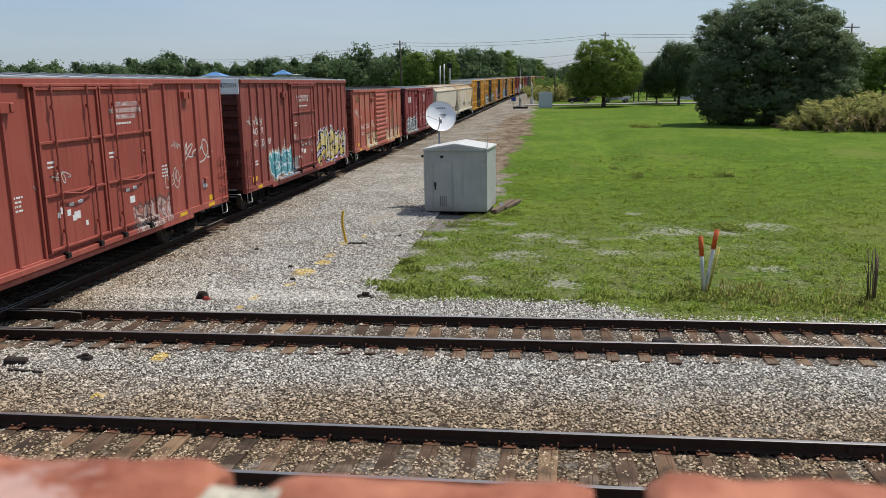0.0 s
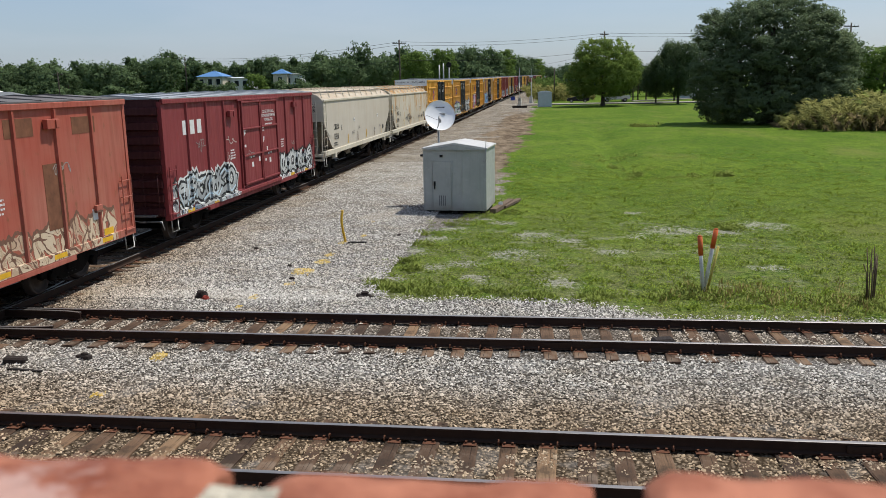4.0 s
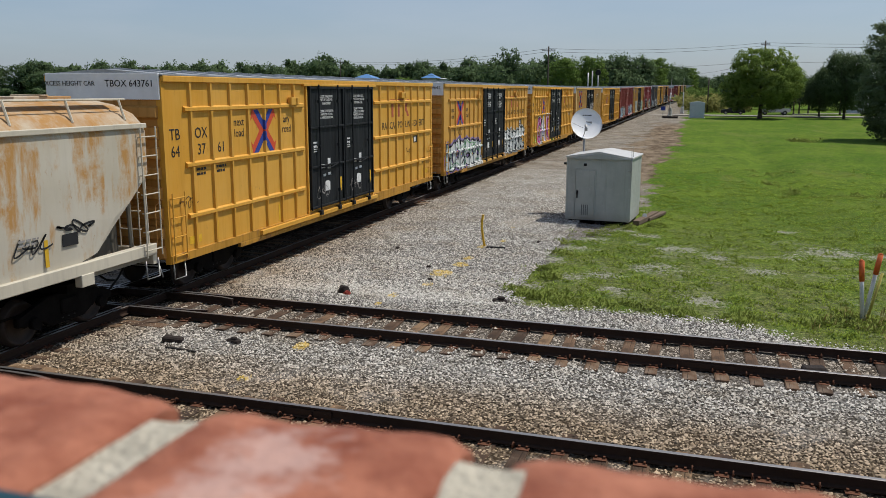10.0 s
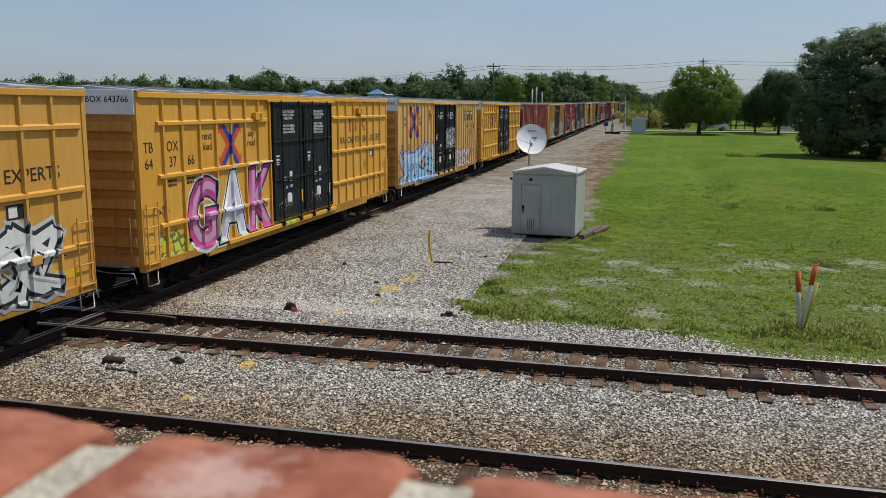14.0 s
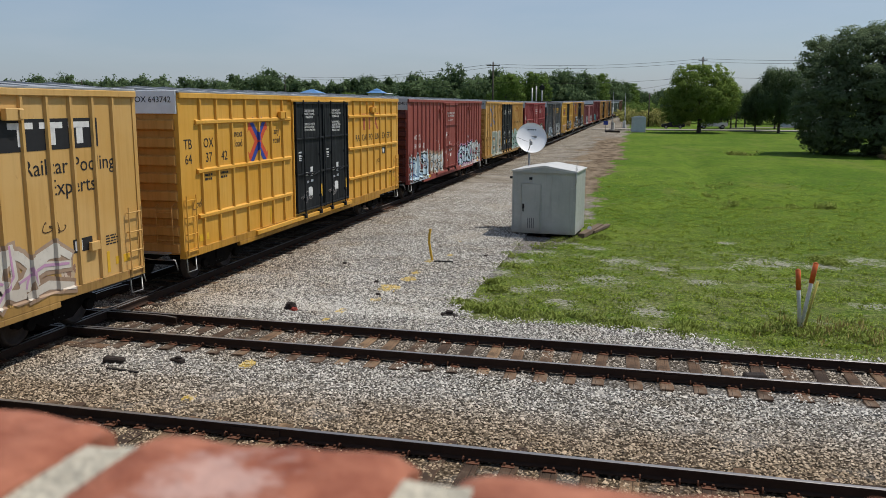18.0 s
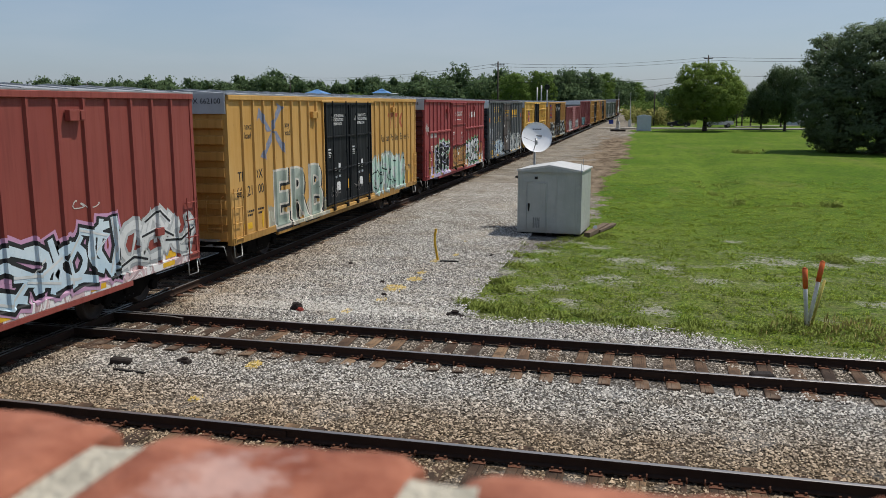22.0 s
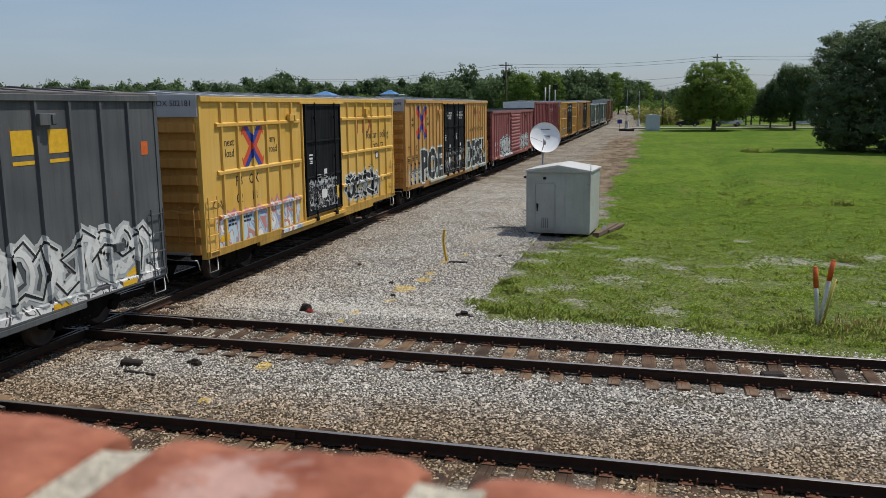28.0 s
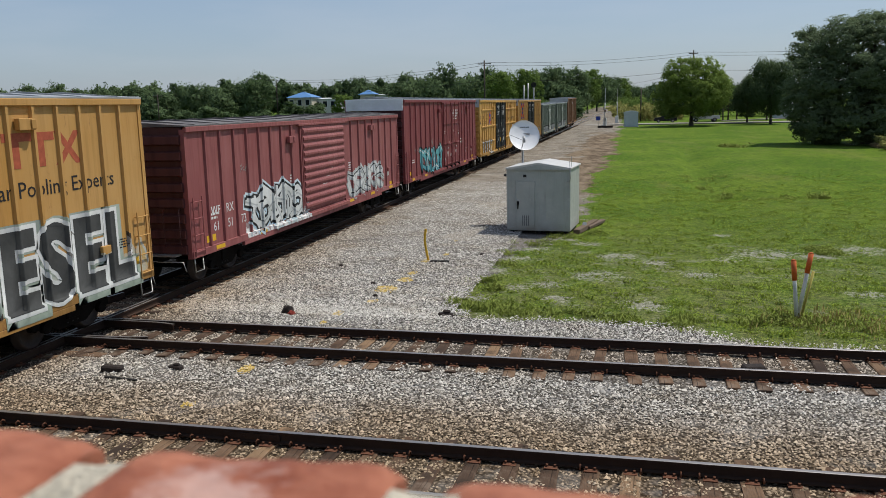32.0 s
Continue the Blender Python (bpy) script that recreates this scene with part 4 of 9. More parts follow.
def boxcar(label, L, zt, paint, end_paint, door_paint, door, leaves, rib_n, belts=(), zb=0.95, top_plate=None, roof=M_ROOF, sill_paint=None, rods=True, rib_w=0.055, rib_d=0.06, end_ribs=8, ladders=True, corrugated_door=False, ladder_paint=None, door_rib=True, door_z0=0.0):
    """A railway boxcar: its near side is +x, its leading end -y."""
    car = thing("boxcar", label, "boxcar", group="freight train cars")
    h = L / 2
    lp = ladder_paint or paint
    part("side_wall", boxes("side_wall", paint, [(HW - 0.05, HW, -h, h, zb, zt - 0.1)]), car)
    part("side_wall", boxes("side_wall", paint, [(-HW, -HW + 0.05, -h, h, zb, zt - 0.1)]), car)
    for s in (-1, 1):
        y = s * h
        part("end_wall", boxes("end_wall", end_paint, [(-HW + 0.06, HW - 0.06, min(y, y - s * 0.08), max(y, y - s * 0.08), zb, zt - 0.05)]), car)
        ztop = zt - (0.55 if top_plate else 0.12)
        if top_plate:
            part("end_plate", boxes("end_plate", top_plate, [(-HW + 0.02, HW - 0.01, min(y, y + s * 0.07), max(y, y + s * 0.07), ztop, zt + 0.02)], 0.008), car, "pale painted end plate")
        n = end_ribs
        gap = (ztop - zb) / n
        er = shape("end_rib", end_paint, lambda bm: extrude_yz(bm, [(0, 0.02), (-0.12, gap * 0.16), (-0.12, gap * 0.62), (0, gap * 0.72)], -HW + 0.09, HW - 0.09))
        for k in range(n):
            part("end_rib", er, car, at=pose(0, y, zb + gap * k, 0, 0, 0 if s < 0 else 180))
        for x in (-1, 1):
            part("corner_post", boxes("corner_post", paint, [(min(x * (HW + 0.02), x * (HW - 0.12)), max(x * (HW + 0.02), x * (HW - 0.12)), min(y + s * 0.02, y - s * 0.1), max(y + s * 0.02, y - s * 0.1), zb - 0.1, zt - 0.1)]), car)
        # brake platform and uncoupling lever
        part("crossover_step", boxes("crossover_step", M_GALV, [(-1.2, 1.2, min(y, y + s * 0.3), max(y, y + s * 0.3), 1.0, 1.04)]), car)
        part("cut_lever", shape("cut_lever", M_GALV, lambda bm: tube(bm, [(0.2, y + s * 0.35, 0.95), (0.7, y + s * 0.25, 0.85), (1.35, y + s * 0.2, 0.85), (1.42, y + s * 0.2, 0.6)], 0.015, 6)), car)
    # roof with cross seams
    part("roof", shape("roof", roof, lambda bm: extrude_xz(bm, [(-HW - 0.06, zt - 0.03), (-HW - 0.06, zt), (0, zt + 0.11), (HW + 0.06, zt), (HW + 0.06, zt - 0.03)], -h - 0.03, h + 0.03)), car)
    seam = RIB.setdefault(("seam", roof.name, zt), shape("roof_seam", roof, lambda bm: extrude_xz(bm, [(-HW, zt + 0.02), (0, zt + 0.15), (HW, zt + 0.02), (HW, zt - 0.01), (0, zt + 0.09), (-HW, zt - 0.01)], -0.03, 0.03)))
    for k in range(int(L / 1.25)):
        part("roof_seam", seam, car, at=pose(0, -h + 0.6 + k * 1.25, 0))
    for x in (-1, 1):
        a, b = sorted((x * (HW - 0.02), x * (HW + 0.075)))
        part("top_chord", boxes("top_chord", paint, [(a, b, -h, h, zt - 0.17, zt - 0.035)], 0.012), car)
        a, b = sorted((x * (HW - 0.05), x * (HW + 0.05)))
        part("side_sill", boxes("side_sill", sill_paint or paint, [(a, b, -h, h, zb - 0.10, zb + 0.10), (a, b, -h + 2.9, h - 2.9, zb - 0.22, zb - 0.10)], 0.01), car)
    # ribs, both sides
    d0, d1 = door[0] - h, door[1] - h
    rm = rib_mesh(paint, zb + 0.1, zt - 0.17, rib_w, rib_d)
    places = [-h + 0.16 + k * (d0 + h - 0.16) / rib_n[0] for k in range(1, rib_n[0])] + [d1 + k * (h - 0.16 - d1) / rib_n[1] for k in range(1, rib_n[1])]
    for y in places:
        part("side_rib", rm, car, at=pose(0, y, 0))
        part("side_rib", rm, car, at=pose(0, -y, 0, 0, 0, 180))
    for z in belts:
        for y0, y1 in ((-h + 0.75, d0 - 0.25), (d1 + 0.25, h - 0.2)):
            part("side_belt", shape("side_belt", paint, lambda bm: extrude_xz(bm, [(HW, z - 0.07), (HW + 0.07, z - 0.035), (HW + 0.07, z + 0.035), (HW, z + 0.07)], y0, y1)), car)
    # doors
    dz0, dz1 = zb + 0.18 + door_z0, zt - 0.22
    w = (d1 - d0) / leaves
    for k in range(leaves):
        a, b = d0 + k * w + 0.03, d0 + (k + 1) * w - 0.03
        dr = part("door", boxes("door", door_paint, [(HW, HW + 0.07, a, b, dz0, dz1)], 0.008), car)
        if corrugated_door:
            n = 11
            g = (dz1 - dz0 - 0.1) / n
            cm = shape("door_corrugation", door_paint, lambda bm: extrude_xz(bm, [(HW + 0.07, 0), (HW + 0.12, g * 0.3), (HW + 0.12, g * 0.55), (HW + 0.07, g * 0.85)], a + 0.06, b - 0.06))
            for j in range(n):
                part("door_corrugation", cm, dr, at=pose(0, 0, dz0 + 0.05 + j * g))
        elif door_rib:
            for z in (dz0 + 0.03, dz0 + (dz1 - dz0) * 0.34, dz0 + (dz1 - dz0) * 0.66, dz1 - 0.08):
                part("door_rib", boxes("door_rib", door_paint, [(HW + 0.07, HW + 0.125, a, b, z, z + 0.06)], 0.008), dr)
            part("door_stile", boxes("door_stile", door_paint, [(HW + 0.07, HW + 0.12, a, a + 0.07, dz0, dz1)], 0.008), dr)
            part("door_stile", boxes("door_stile", door_paint, [(HW + 0.07, HW + 0.12, b - 0.07, b, dz0, dz1)], 0.008), dr)
        if rods:
            for f in (0.22, 0.78):
                y = a + (b - a) * f
                part("lock_rod", shape("lock_rod", door_paint, lambda bm: rod(bm, (HW + 0.16, y, dz0 - 0.12), (HW + 0.16, y, dz1 + 0.05), 0.025, 6)), dr)
                for z in (dz0 + 0.4, dz0 + (dz1 - dz0) * 0.5, dz1 - 0.5):
                    part("rod_bracket", boxes("rod_bracket", door_paint, [(HW + 0.12, HW + 0.19, y - 0.05, y + 0.05, z, z + 0.09)]), dr)
                part("lock_foot", boxes("lock_foot", M_IRON, [(HW + 0.07, HW + 0.2, y - 0.07, y + 0.07, dz0 - 0.2, dz0 - 0.06)], 0.01), dr)
            part("door_handle", shape("door_handle", door_paint, lambda bm: tube(bm, [(HW + 0.17, a + w * 0.25, dz0 + 1.3), (HW + 0.19, a + w * 0.5, dz0 + 1.22), (HW + 0.17, a + w * 0.72, dz0 + 1.3)], 0.02, 6)), dr)
        # small white stencils and notices on the door
        for u0, u1, v0, v1 in ((0.42, 0.52, 0.62, 0.80), (0.36, 0.43, 0.95, 1.03), (0.5, 0.58, 0.97, 1.05), (0.1, 0.2, 2.0, 2.05), (0.1, 0.19, 1.9, 1.94)):
            part("door_notice", boxes("door_notice", M_WHITE, [(HW + 0.071, HW + 0.074, a + w * u0, a + w * u1, dz0 + v0, dz0 + v1)]), dr)
    part("door_track", boxes("door_track", paint, [(HW, HW + 0.13, d0 - (d1 - d0) * 0.6, d1 + 0.3, zb - 0.06, zb + 0.06)], 0.008), car)
    part("door_track", boxes("door_track", paint, [(HW, HW + 0.11, d0 - 0.3, d1 + 0.3, zt - 0.22, zt - 0.15)], 0.008), car)
    for y in (d0 - 0.09, d1 + 0.02):
        part("door_post", boxes("door_post", paint, [(HW, HW + 0.06, y, y + 0.07, zb, zt - 0.15)], 0.006), car)
    # ladders, steps, placards
    if ladders:
        add_ladder(car, lp, -h + 0.08, zb - 0.05, 1.55)
        add_ladder(car, lp, h - 0.55, zb - 0.05, 1.55)
    part("sill_step", STEP, car, at=pose(HW, -h + 0.1, zb - 0.46))
    part("sill_step", STEP, car, at=pose(HW, h - 0.52, zb - 0.46))
    end_grips = [[(xx, -h - 0.02, 1.2), (xx, -h - 0.17, 1.25), (xx, -h - 0.17, 2.2), (xx, -h - 0.02, 2.25)] for xx in (HW - 0.65, HW - 0.2)]
    end_grips += [[(HW - 0.65, -h - 0.17, z), (HW - 0.2, -h - 0.17, z)] for z in (1.35, 1.7, 2.05)]
    part("end_ladder", shape("end_ladder", end_paint, lambda bm: [tube(bm, pts, 0.014, 5) for pts in end_grips]), car)
    for yy, z in ((d0 - 0.95, zt - 0.75), (d1 + (h - d1) * 0.45, zt - 0.62)):
        part("route_box", boxes("route_box", paint, [(HW + 0.02, HW + 0.14, yy - 0.22, yy + 0.22, z, z + 0.22), (HW + 0.14, HW + 0.17, yy + 0.08, yy + 0.2, z + 0.02, z + 0.2)], 0.008), car)
    part("placard_holder", boxes("placard_holder", paint, [(HW + 0.02, HW + 0.10, h - 1.9, h - 1.62, zb + 0.75, zb + 0.93)], 0.006), car)
    running_gear(car, L, 2.45)
    return car, h, d0, d1


X_OUT = HW + 0.004


def stencil(car, text, size, mat, y, z, x=None, squeeze=0.95):
    part("lettering", letters(text, size, mat, ((X_OUT if x is None else x), y, z), "side", squeeze), car)


def end_stencil(car, text, size, mat, x, z, h):
    part("lettering", letters(text, size, mat, (x, -h - 0.076, z), "end"), car)


def bars(car, mat, y, z, w, rows, hgt=0.04, gap=0.035, x=None, seed=0):
    """Small print too fine to read: rows of short bars."""
    rg = random.Random(seed + int(y * 100))
    xx = X_OUT if x is None else x
    items = []
    for r in range(rows):
        u = 0.0
        ww = w * rg.uniform(0.7, 1.0)
        while u < ww:
            s = rg.uniform(0.05, 0.16)
            items.append((xx - 0.002, xx + 0.001, y + u, y + min(u + s, ww), z - r * (hgt + gap), z - r * (hgt + gap) + hgt))
            u += s + 0.03
    part("small_print", boxes("small_print", mat, items), car)


def patch(car, mat, y0, y1, z0, z1, name="placard", x=None):
    xx = X_OUT if x is None else x
    part(name, boxes(name, mat, [(xx - 0.003, xx + 0.002, y0, y1, z0, z1)]), car)


def slogan_cross(car, y, z, s=1.0, faded=False, wide=0.94, posts=()):
    """A painted cross of blue and red half arrows, blue above and below, red to the sides."""
    def half(bm, sy, sz, side):
        out = [(0, 0), (0.80, 0.0), (0.66, 0.30 * side), (0.64, 0.165 * side), (0.165, 0.165 * side)]
        c = 0.7071
        bm.faces.new([bm.verts.new((0, y + s * sy * (u * c - w * c) * wide, z + s * sz * (u * c + w * c))) for u, w in out])

    def arrow(mat, sy, sz, side, lift):
        bm = bmesh.new()
        half(bm, sy, sz, side)
        drape(bm, posts, (), lift)
        part("painted_arrow", finish(bm, "painted_arrow", mat), car)
    for sy in (-1, 1):
        for sz in (-1, 1):
            if faded:
                arrow(M_FADEBLUE, sy, sz, sy * sz, 0.004)
                continue
            arrow(M_RED, sy, sz, -1, 0.004)
            arrow(M_BLUE, sy, sz, 1, 0.0055)


def scrawl(car, mat, y, z, w, hgt, seed, x=None, width=0.028, loops=4):
    """A thin chalk or paint-pen scribble: one looping ribbon."""
    rg = random.Random(seed)
    xx = X_OUT + 0.003 if x is None else x
    pts = []
    n = loops * 12
    ph, f2 = rg.uniform(0, 6), rg.uniform(1.6, 2.7)
    for i in range(n):
        k = i / (n - 1)
        a = k * loops * 6.28
        pts.append(Vector((0, y + w * k + 0.16 * w * math.sin(a * f2 / 2 + ph), z + hgt * (0.5 + 0.42 * math.sin(a + 0.8 * math.sin(a * 0.37 + ph)) * (0.6 + 0.4 * math.sin(ph + k * 9))))))

    def ribbon(bm):
        prev = None
        for i, p in enumerate(pts):
            d = pts[min(i + 1, n - 1)] - pts[max(i - 1, 0)]
            d = Vector((0, -d.z, d.y)).normalized() * width / 2
            cur = [bm.verts.new((xx, p.y + d.y, p.z + d.z)), bm.verts.new((xx, p.y - d.y, p.z - d.z))]
            if prev:
                bm.faces.new((prev[0], prev[1], cur[1], cur[0]))
            prev = cur
    part("chalk_scrawl", shape("chalk_scrawl", mat, ribbon), car)


def side_posts(h, d0, d1, rib_n):
    return [-h + 0.16 + k * (d0 + h - 0.16) / rib_n[0] for k in range(1, rib_n[0])] + [d1 + k * (h - 0.16 - d1) / rib_n[1] for k in range(1, rib_n[1])]


def drape(bm, posts, belts, lift, rib_w=0.055, rib_d=0.06):
    """Lays flat paint (x is its own small height) over the posts, belts and sill of a car's side."""
    ys, zs = [v.co.y for v in bm.verts], [v.co.z for v in bm.verts]
    cuts = [((0, p + e, 0), (0, 1, 0)) for p in posts if min(ys) - 0.1 < p < max(ys) + 0.1 for e in (-rib_w, -rib_w * 0.6, rib_w * 0.6, rib_w)]
    cuts += [((0, 0, q + e), (0, 0, 1)) for q in belts if min(zs) - 0.1 < q < max(zs) + 0.1 for e in (-0.07, -0.035, 0.035, 0.07)]
    if min(zs) < 1.08:
        cuts += [((0, 0, 1.05), (0, 0, 1)), ((0, 0, 1.08), (0, 0, 1))]
    for co, no in cuts:
        bmesh.ops.bisect_plane(bm, geom=bm.verts[:] + bm.edges[:] + bm.faces[:], plane_co=co, plane_no=no)
    for v in bm.verts:
        up = 0.055 * min(1.0, max(0.0, (1.08 - v.co.z) / 0.03))
        for p in posts:
            up = max(up, rib_d * min(1.0, max(0.0, (rib_w - abs(v.co.y - p)) / (rib_w * 0.4))))
        for q in belts:
            up = max(up, 0.07 * min(1.0, max(0.0, (0.07 - abs(v.co.z - q)) / 0.035)))
        v.co.x += HW + lift + up


def block_letters(car, text, size, y, z, h, d0, d1, rib_n, layers, squeeze=1.0, belts=(), shear=0.0):
    """Big sprayed letters that run over the posts of the side: layers of (material, thickening, dy, dz)."""
    posts = side_posts(h, d0, d1, rib_n)
    for k, (mat, offset, dy, dz) in enumerate(layers):
        cu = bpy.data.curves.new("sprayed_letters", "FONT")
        cu.body, cu.size, cu.align_x, cu.align_y, cu.resolution_u, cu.offset, cu.shear = text, size, "CENTER", "CENTER", 3, offset, shear
        cu.space_character = 1.12
        tmp = bpy.data.objects.new("sprayed_letters", cu)
        me = bpy.data.meshes.new_from_object(tmp)
        bpy.data.objects.remove(tmp)
        bpy.data.curves.remove(cu)
        me.transform(Matrix.Translation((0, y + dy, z + dz)) @ Matrix(((0, 0, 1, 0), (squeeze, 0, 0, 0), (0, 1, 0, 0), (0, 0, 0, 1))))
        bm = bmesh.new()
        bm.from_mesh(me)
        bpy.data.meshes.remove(me)
        drape(bm, posts, belts, 0.004 + 0.003 * k)
        part("sprayed_letters", finish(bm, "sprayed_letters", mat), car)


def spray_mat(name, low, high):
    """Sprayed enamel fading from one colour at the foot to another, thin in places."""
    g = Mat(name, 0.65, spec=0.25)
    o = g.tc.outputs["Object"]
    z = g.xyz(o)[2]
    n = g.noise(o, 1.3, 4, 0.6)
    col = g.mix(g.steps(g.math("MULTIPLY_ADD", g.math("SUBTRACT", n, 0.5), 1.6, g.math("DIVIDE", z, 4.0)), [(0.22, 0.0), (0.62, 1.0)]), low, high)
    col = g.mix(g.steps(g.noise(o, 8.0, 5, 0.7), [(0.56, 0.0), (0.72, 0.3)]), col, dim(low, 0.5))
    g.color(col)
    return g.m


def arc(cx, cz, rx, rz, a0, a1, n=9):
    return [(cx + rx * math.cos(a0 + (a1 - a0) * i / (n - 1)), cz + rz * math.sin(a0 + (a1 - a0) * i / (n - 1))) for i in range(n)]


# wedges, hooks, loops and zigzags in a unit square
FLOURISH = (
    [(0.1, 0.0), (0.0, 0.5), (0.2, 1.0)],
    arc(0.3, 0.5, 0.5, 0.42, 1.7, -1.2),
    [(0.0, 0.9), (0.75, 0.7), (0.25, 0.35), (1.0, 0.0)],
    arc(0.5, 0.5, 0.38, 0.36, 0.4, 5.4, 12),
    [(0.0, 0.2), (0.35, 1.0), (0.6, 0.3), (1.0, 0.9)],
    [(0.0, 0.55), (0.6, 0.65), (1.15, 0.4)],
    [(0.2, 1.0), (0.55, 0.55), (0.45, 0.0)],
    arc(0.6, 0.2, 0.6, 0.7, 3.1, 1.4),
    [(0.05, 0.05), (0.5, 0.18), (1.1, 0.0)],
    [(0.0, 0.75), (0.4, 1.05), (0.9, 0.85), (1.05, 0.45)],
)


def stroke(bm, pts, wide, lift):
    """A flat brush stroke through points of the side (y, z), wedge-ended."""
    v = [Vector((0, y, z)) for y, z in pts]
    d0, d1 = (v[0] - v[1]).normalized(), (v[-1] - v[-2]).normalized()
    v[0], v[-1] = v[0] + d0 * wide * 0.35, v[-1] + d1 * wide * 0.35
    prev = None
    for i, p in enumerate(v):
        t = (v[min(i + 1, len(v) - 1)] - v[max(i - 1, 0)]).normalized()
        w = wide * (0.5 + 0.12 * (i % 2))
        n = Vector((0, -t.z, t.y)) * w
        cur = [bm.verts.new((lift, p.y + q * n.y, max(p.z + q * n.z, 0.87))) for q in (1, -1)]
        if prev:
            bm.faces.new((prev[0], prev[1], cur[1], cur[0]))
        prev = cur


def mural(made, door, rib_n, y0, y1, z0, z1, fill, edge, halo=None, belts=(), seed=1, cell=0.95, weight=0.2, shine=None):
    """Wild interlocked sprayed shapes, nothing that can be read: a halo, an edge, a fill and a few glints."""
    car, L = made
    rg = random.Random(seed)
    posts = side_posts(L / 2, door[0] - L / 2, door[1] - L / 2, rib_n)
    ht = z1 - z0
    n = max(2, round((y1 - y0) / (ht * cell * 0.85)))
    cw = (y1 - y0) / n
    marks = []
    for k in range(n):
        top = ht * rg.uniform(0.82, 1.05)
        lean = rg.uniform(-0.12, 0.25)
        for ln in rg.sample(FLOURISH, 4):
            fy, fz = rg.random() < 0.5, rg.random() < 0.4
            marks.append([(y0 + cw * (k - 0.1 + 1.2 * (1 - u if fy else u) + lean * (w - 0.5)), z0 + 0.1 + top * (0.04 + 0.86 * (1 - w if fz else w))) for u, w in ln])
    wd = ht * weight * 0.58
    layers = [(edge, wd + 0.15, 0.008), (fill, wd, 0.014)]
    if halo:
        layers.insert(0, (halo, wd + 0.30, 0.002))
    for j, (mat, wide, lift) in enumerate(layers):
        bm = bmesh.new()
        for i, m in enumerate(marks):
            stroke(bm, m, wide, (i % 6) * 0.0007)
        drape(bm, posts, belts, lift)
        tagged(part("spray_paint", finish(bm, "spray_paint", mat), car), kind="stuff")
    bm = bmesh.new()
    for i, m in enumerate(marks):
        if i % 2 == 0:
            stroke(bm, [(p[0] - wd * 0.2, p[1] + wd * 0.15) for p in m[:3]], 0.05, (i % 6) * 0.0007)
    drape(bm, posts, belts, 0.020)
    tagged(part("spray_paint", finish(bm, "spray_paint", shine or edge), car), kind="stuff")


W_, K_ = (0.74, 0.74, 0.72), (0.012, 0.012, 0.014)
GREY_, SKYB, PALEB, PINK, LIME, TEALC, LILAC, TAN = (0.30, 0.31, 0.31), (0.16, 0.32, 0.58), (0.42, 0.58, 0.68), (0.55, 0.05, 0.22), (0.45, 0.60, 0.05), (0.04, 0.42, 0.40), (0.42, 0.34, 0.55), (0.48, 0.36, 0.24)
YEL, YEL2, YELOLD = (0.62, 0.305, 0.030), (0.66, 0.36, 0.062), (0.50, 0.29, 0.08)
SP_WHITE = spray_mat("white_spray", (0.50, 0.52, 0.50), (0.68, 0.69, 0.67))
SP_BLACK = spray_mat("black_spray", (0.016, 0.017, 0.018), (0.03, 0.032, 0.033))
SP_GREY = spray_mat("grey_spray", (0.28, 0.30, 0.30), (0.5, 0.52, 0.51))
SP_PURPLE = spray_mat("purple_spray", (0.20, 0.13, 0.36), (0.30, 0.22, 0.44))
SP_PALEBLUE = spray_mat("pale_blue_spray", (0.24, 0.46, 0.66), (0.42, 0.62, 0.76))
SP_NAVY = spray_mat("navy_spray", (0.03, 0.06, 0.20), (0.05, 0.12, 0.30))
SP_MAUVE = spray_mat("mauve_spray", (0.46, 0.28, 0.40), (0.56, 0.30, 0.46))
SP_ICE = spray_mat("ice_blue_spray", (0.46, 0.60, 0.68), (0.60, 0.70, 0.74))
SP_TAN = spray_mat("tan_spray", (0.30, 0.20, 0.13), (0.42, 0.30, 0.21))
SP_CREAM = spray_mat("cream_spray", (0.56, 0.50, 0.42), (0.66, 0.62, 0.54))
SP_SAGE = spray_mat("sage_spray", (0.22, 0.27, 0.22), (0.36, 0.41, 0.35))
SP_MINT = spray_mat("mint_spray", (0.34, 0.54, 0.44), (0.50, 0.66, 0.56))
SP_GREEN = spray_mat("green_spray", (0.08, 0.22, 0.12), (0.20, 0.42, 0.20))
SP_LILAC = spray_mat("lilac_spray", (0.46, 0.42, 0.64), (0.62, 0.60, 0.72))
SP_MAGENTA = spray_mat("magenta_spray", (0.52, 0.07, 0.22), (0.42, 0.05, 0.22))
SP_TEAL = spray_mat("teal_spray", (0.07, 0.24, 0.28), (0.12, 0.36, 0.38))
SP_GOLD = spray_mat("gold_spray", (0.52, 0.38, 0.10), (0.62, 0.52, 0.24))
Y_BELTS, Y_DOOR, Y8, Y10 = (4.28, 3.02, 1.84), (6.9, 11.9), (8, 8), (10, 10)
REDC, DKRED, PINKRED = (0.245, 0.047, 0.034), (0.20, 0.028, 0.030), (0.235, 0.066, 0.064)
BLACKDOOR = car_paint("black_door_paint", (0.008, 0.0095, 0.011), (0.015, 0.017, 0.019), 0.02, 0, 0.3, rough=0.55, spec=0.22)
# the side yellow darkened for the shaded ends, with more rust and dirt
END_YEL = car_paint("shaded_yellow_end", (0.46, 0.215, 0.042), (0.52, 0.265, 0.07), 0.25, 0, 0.5)


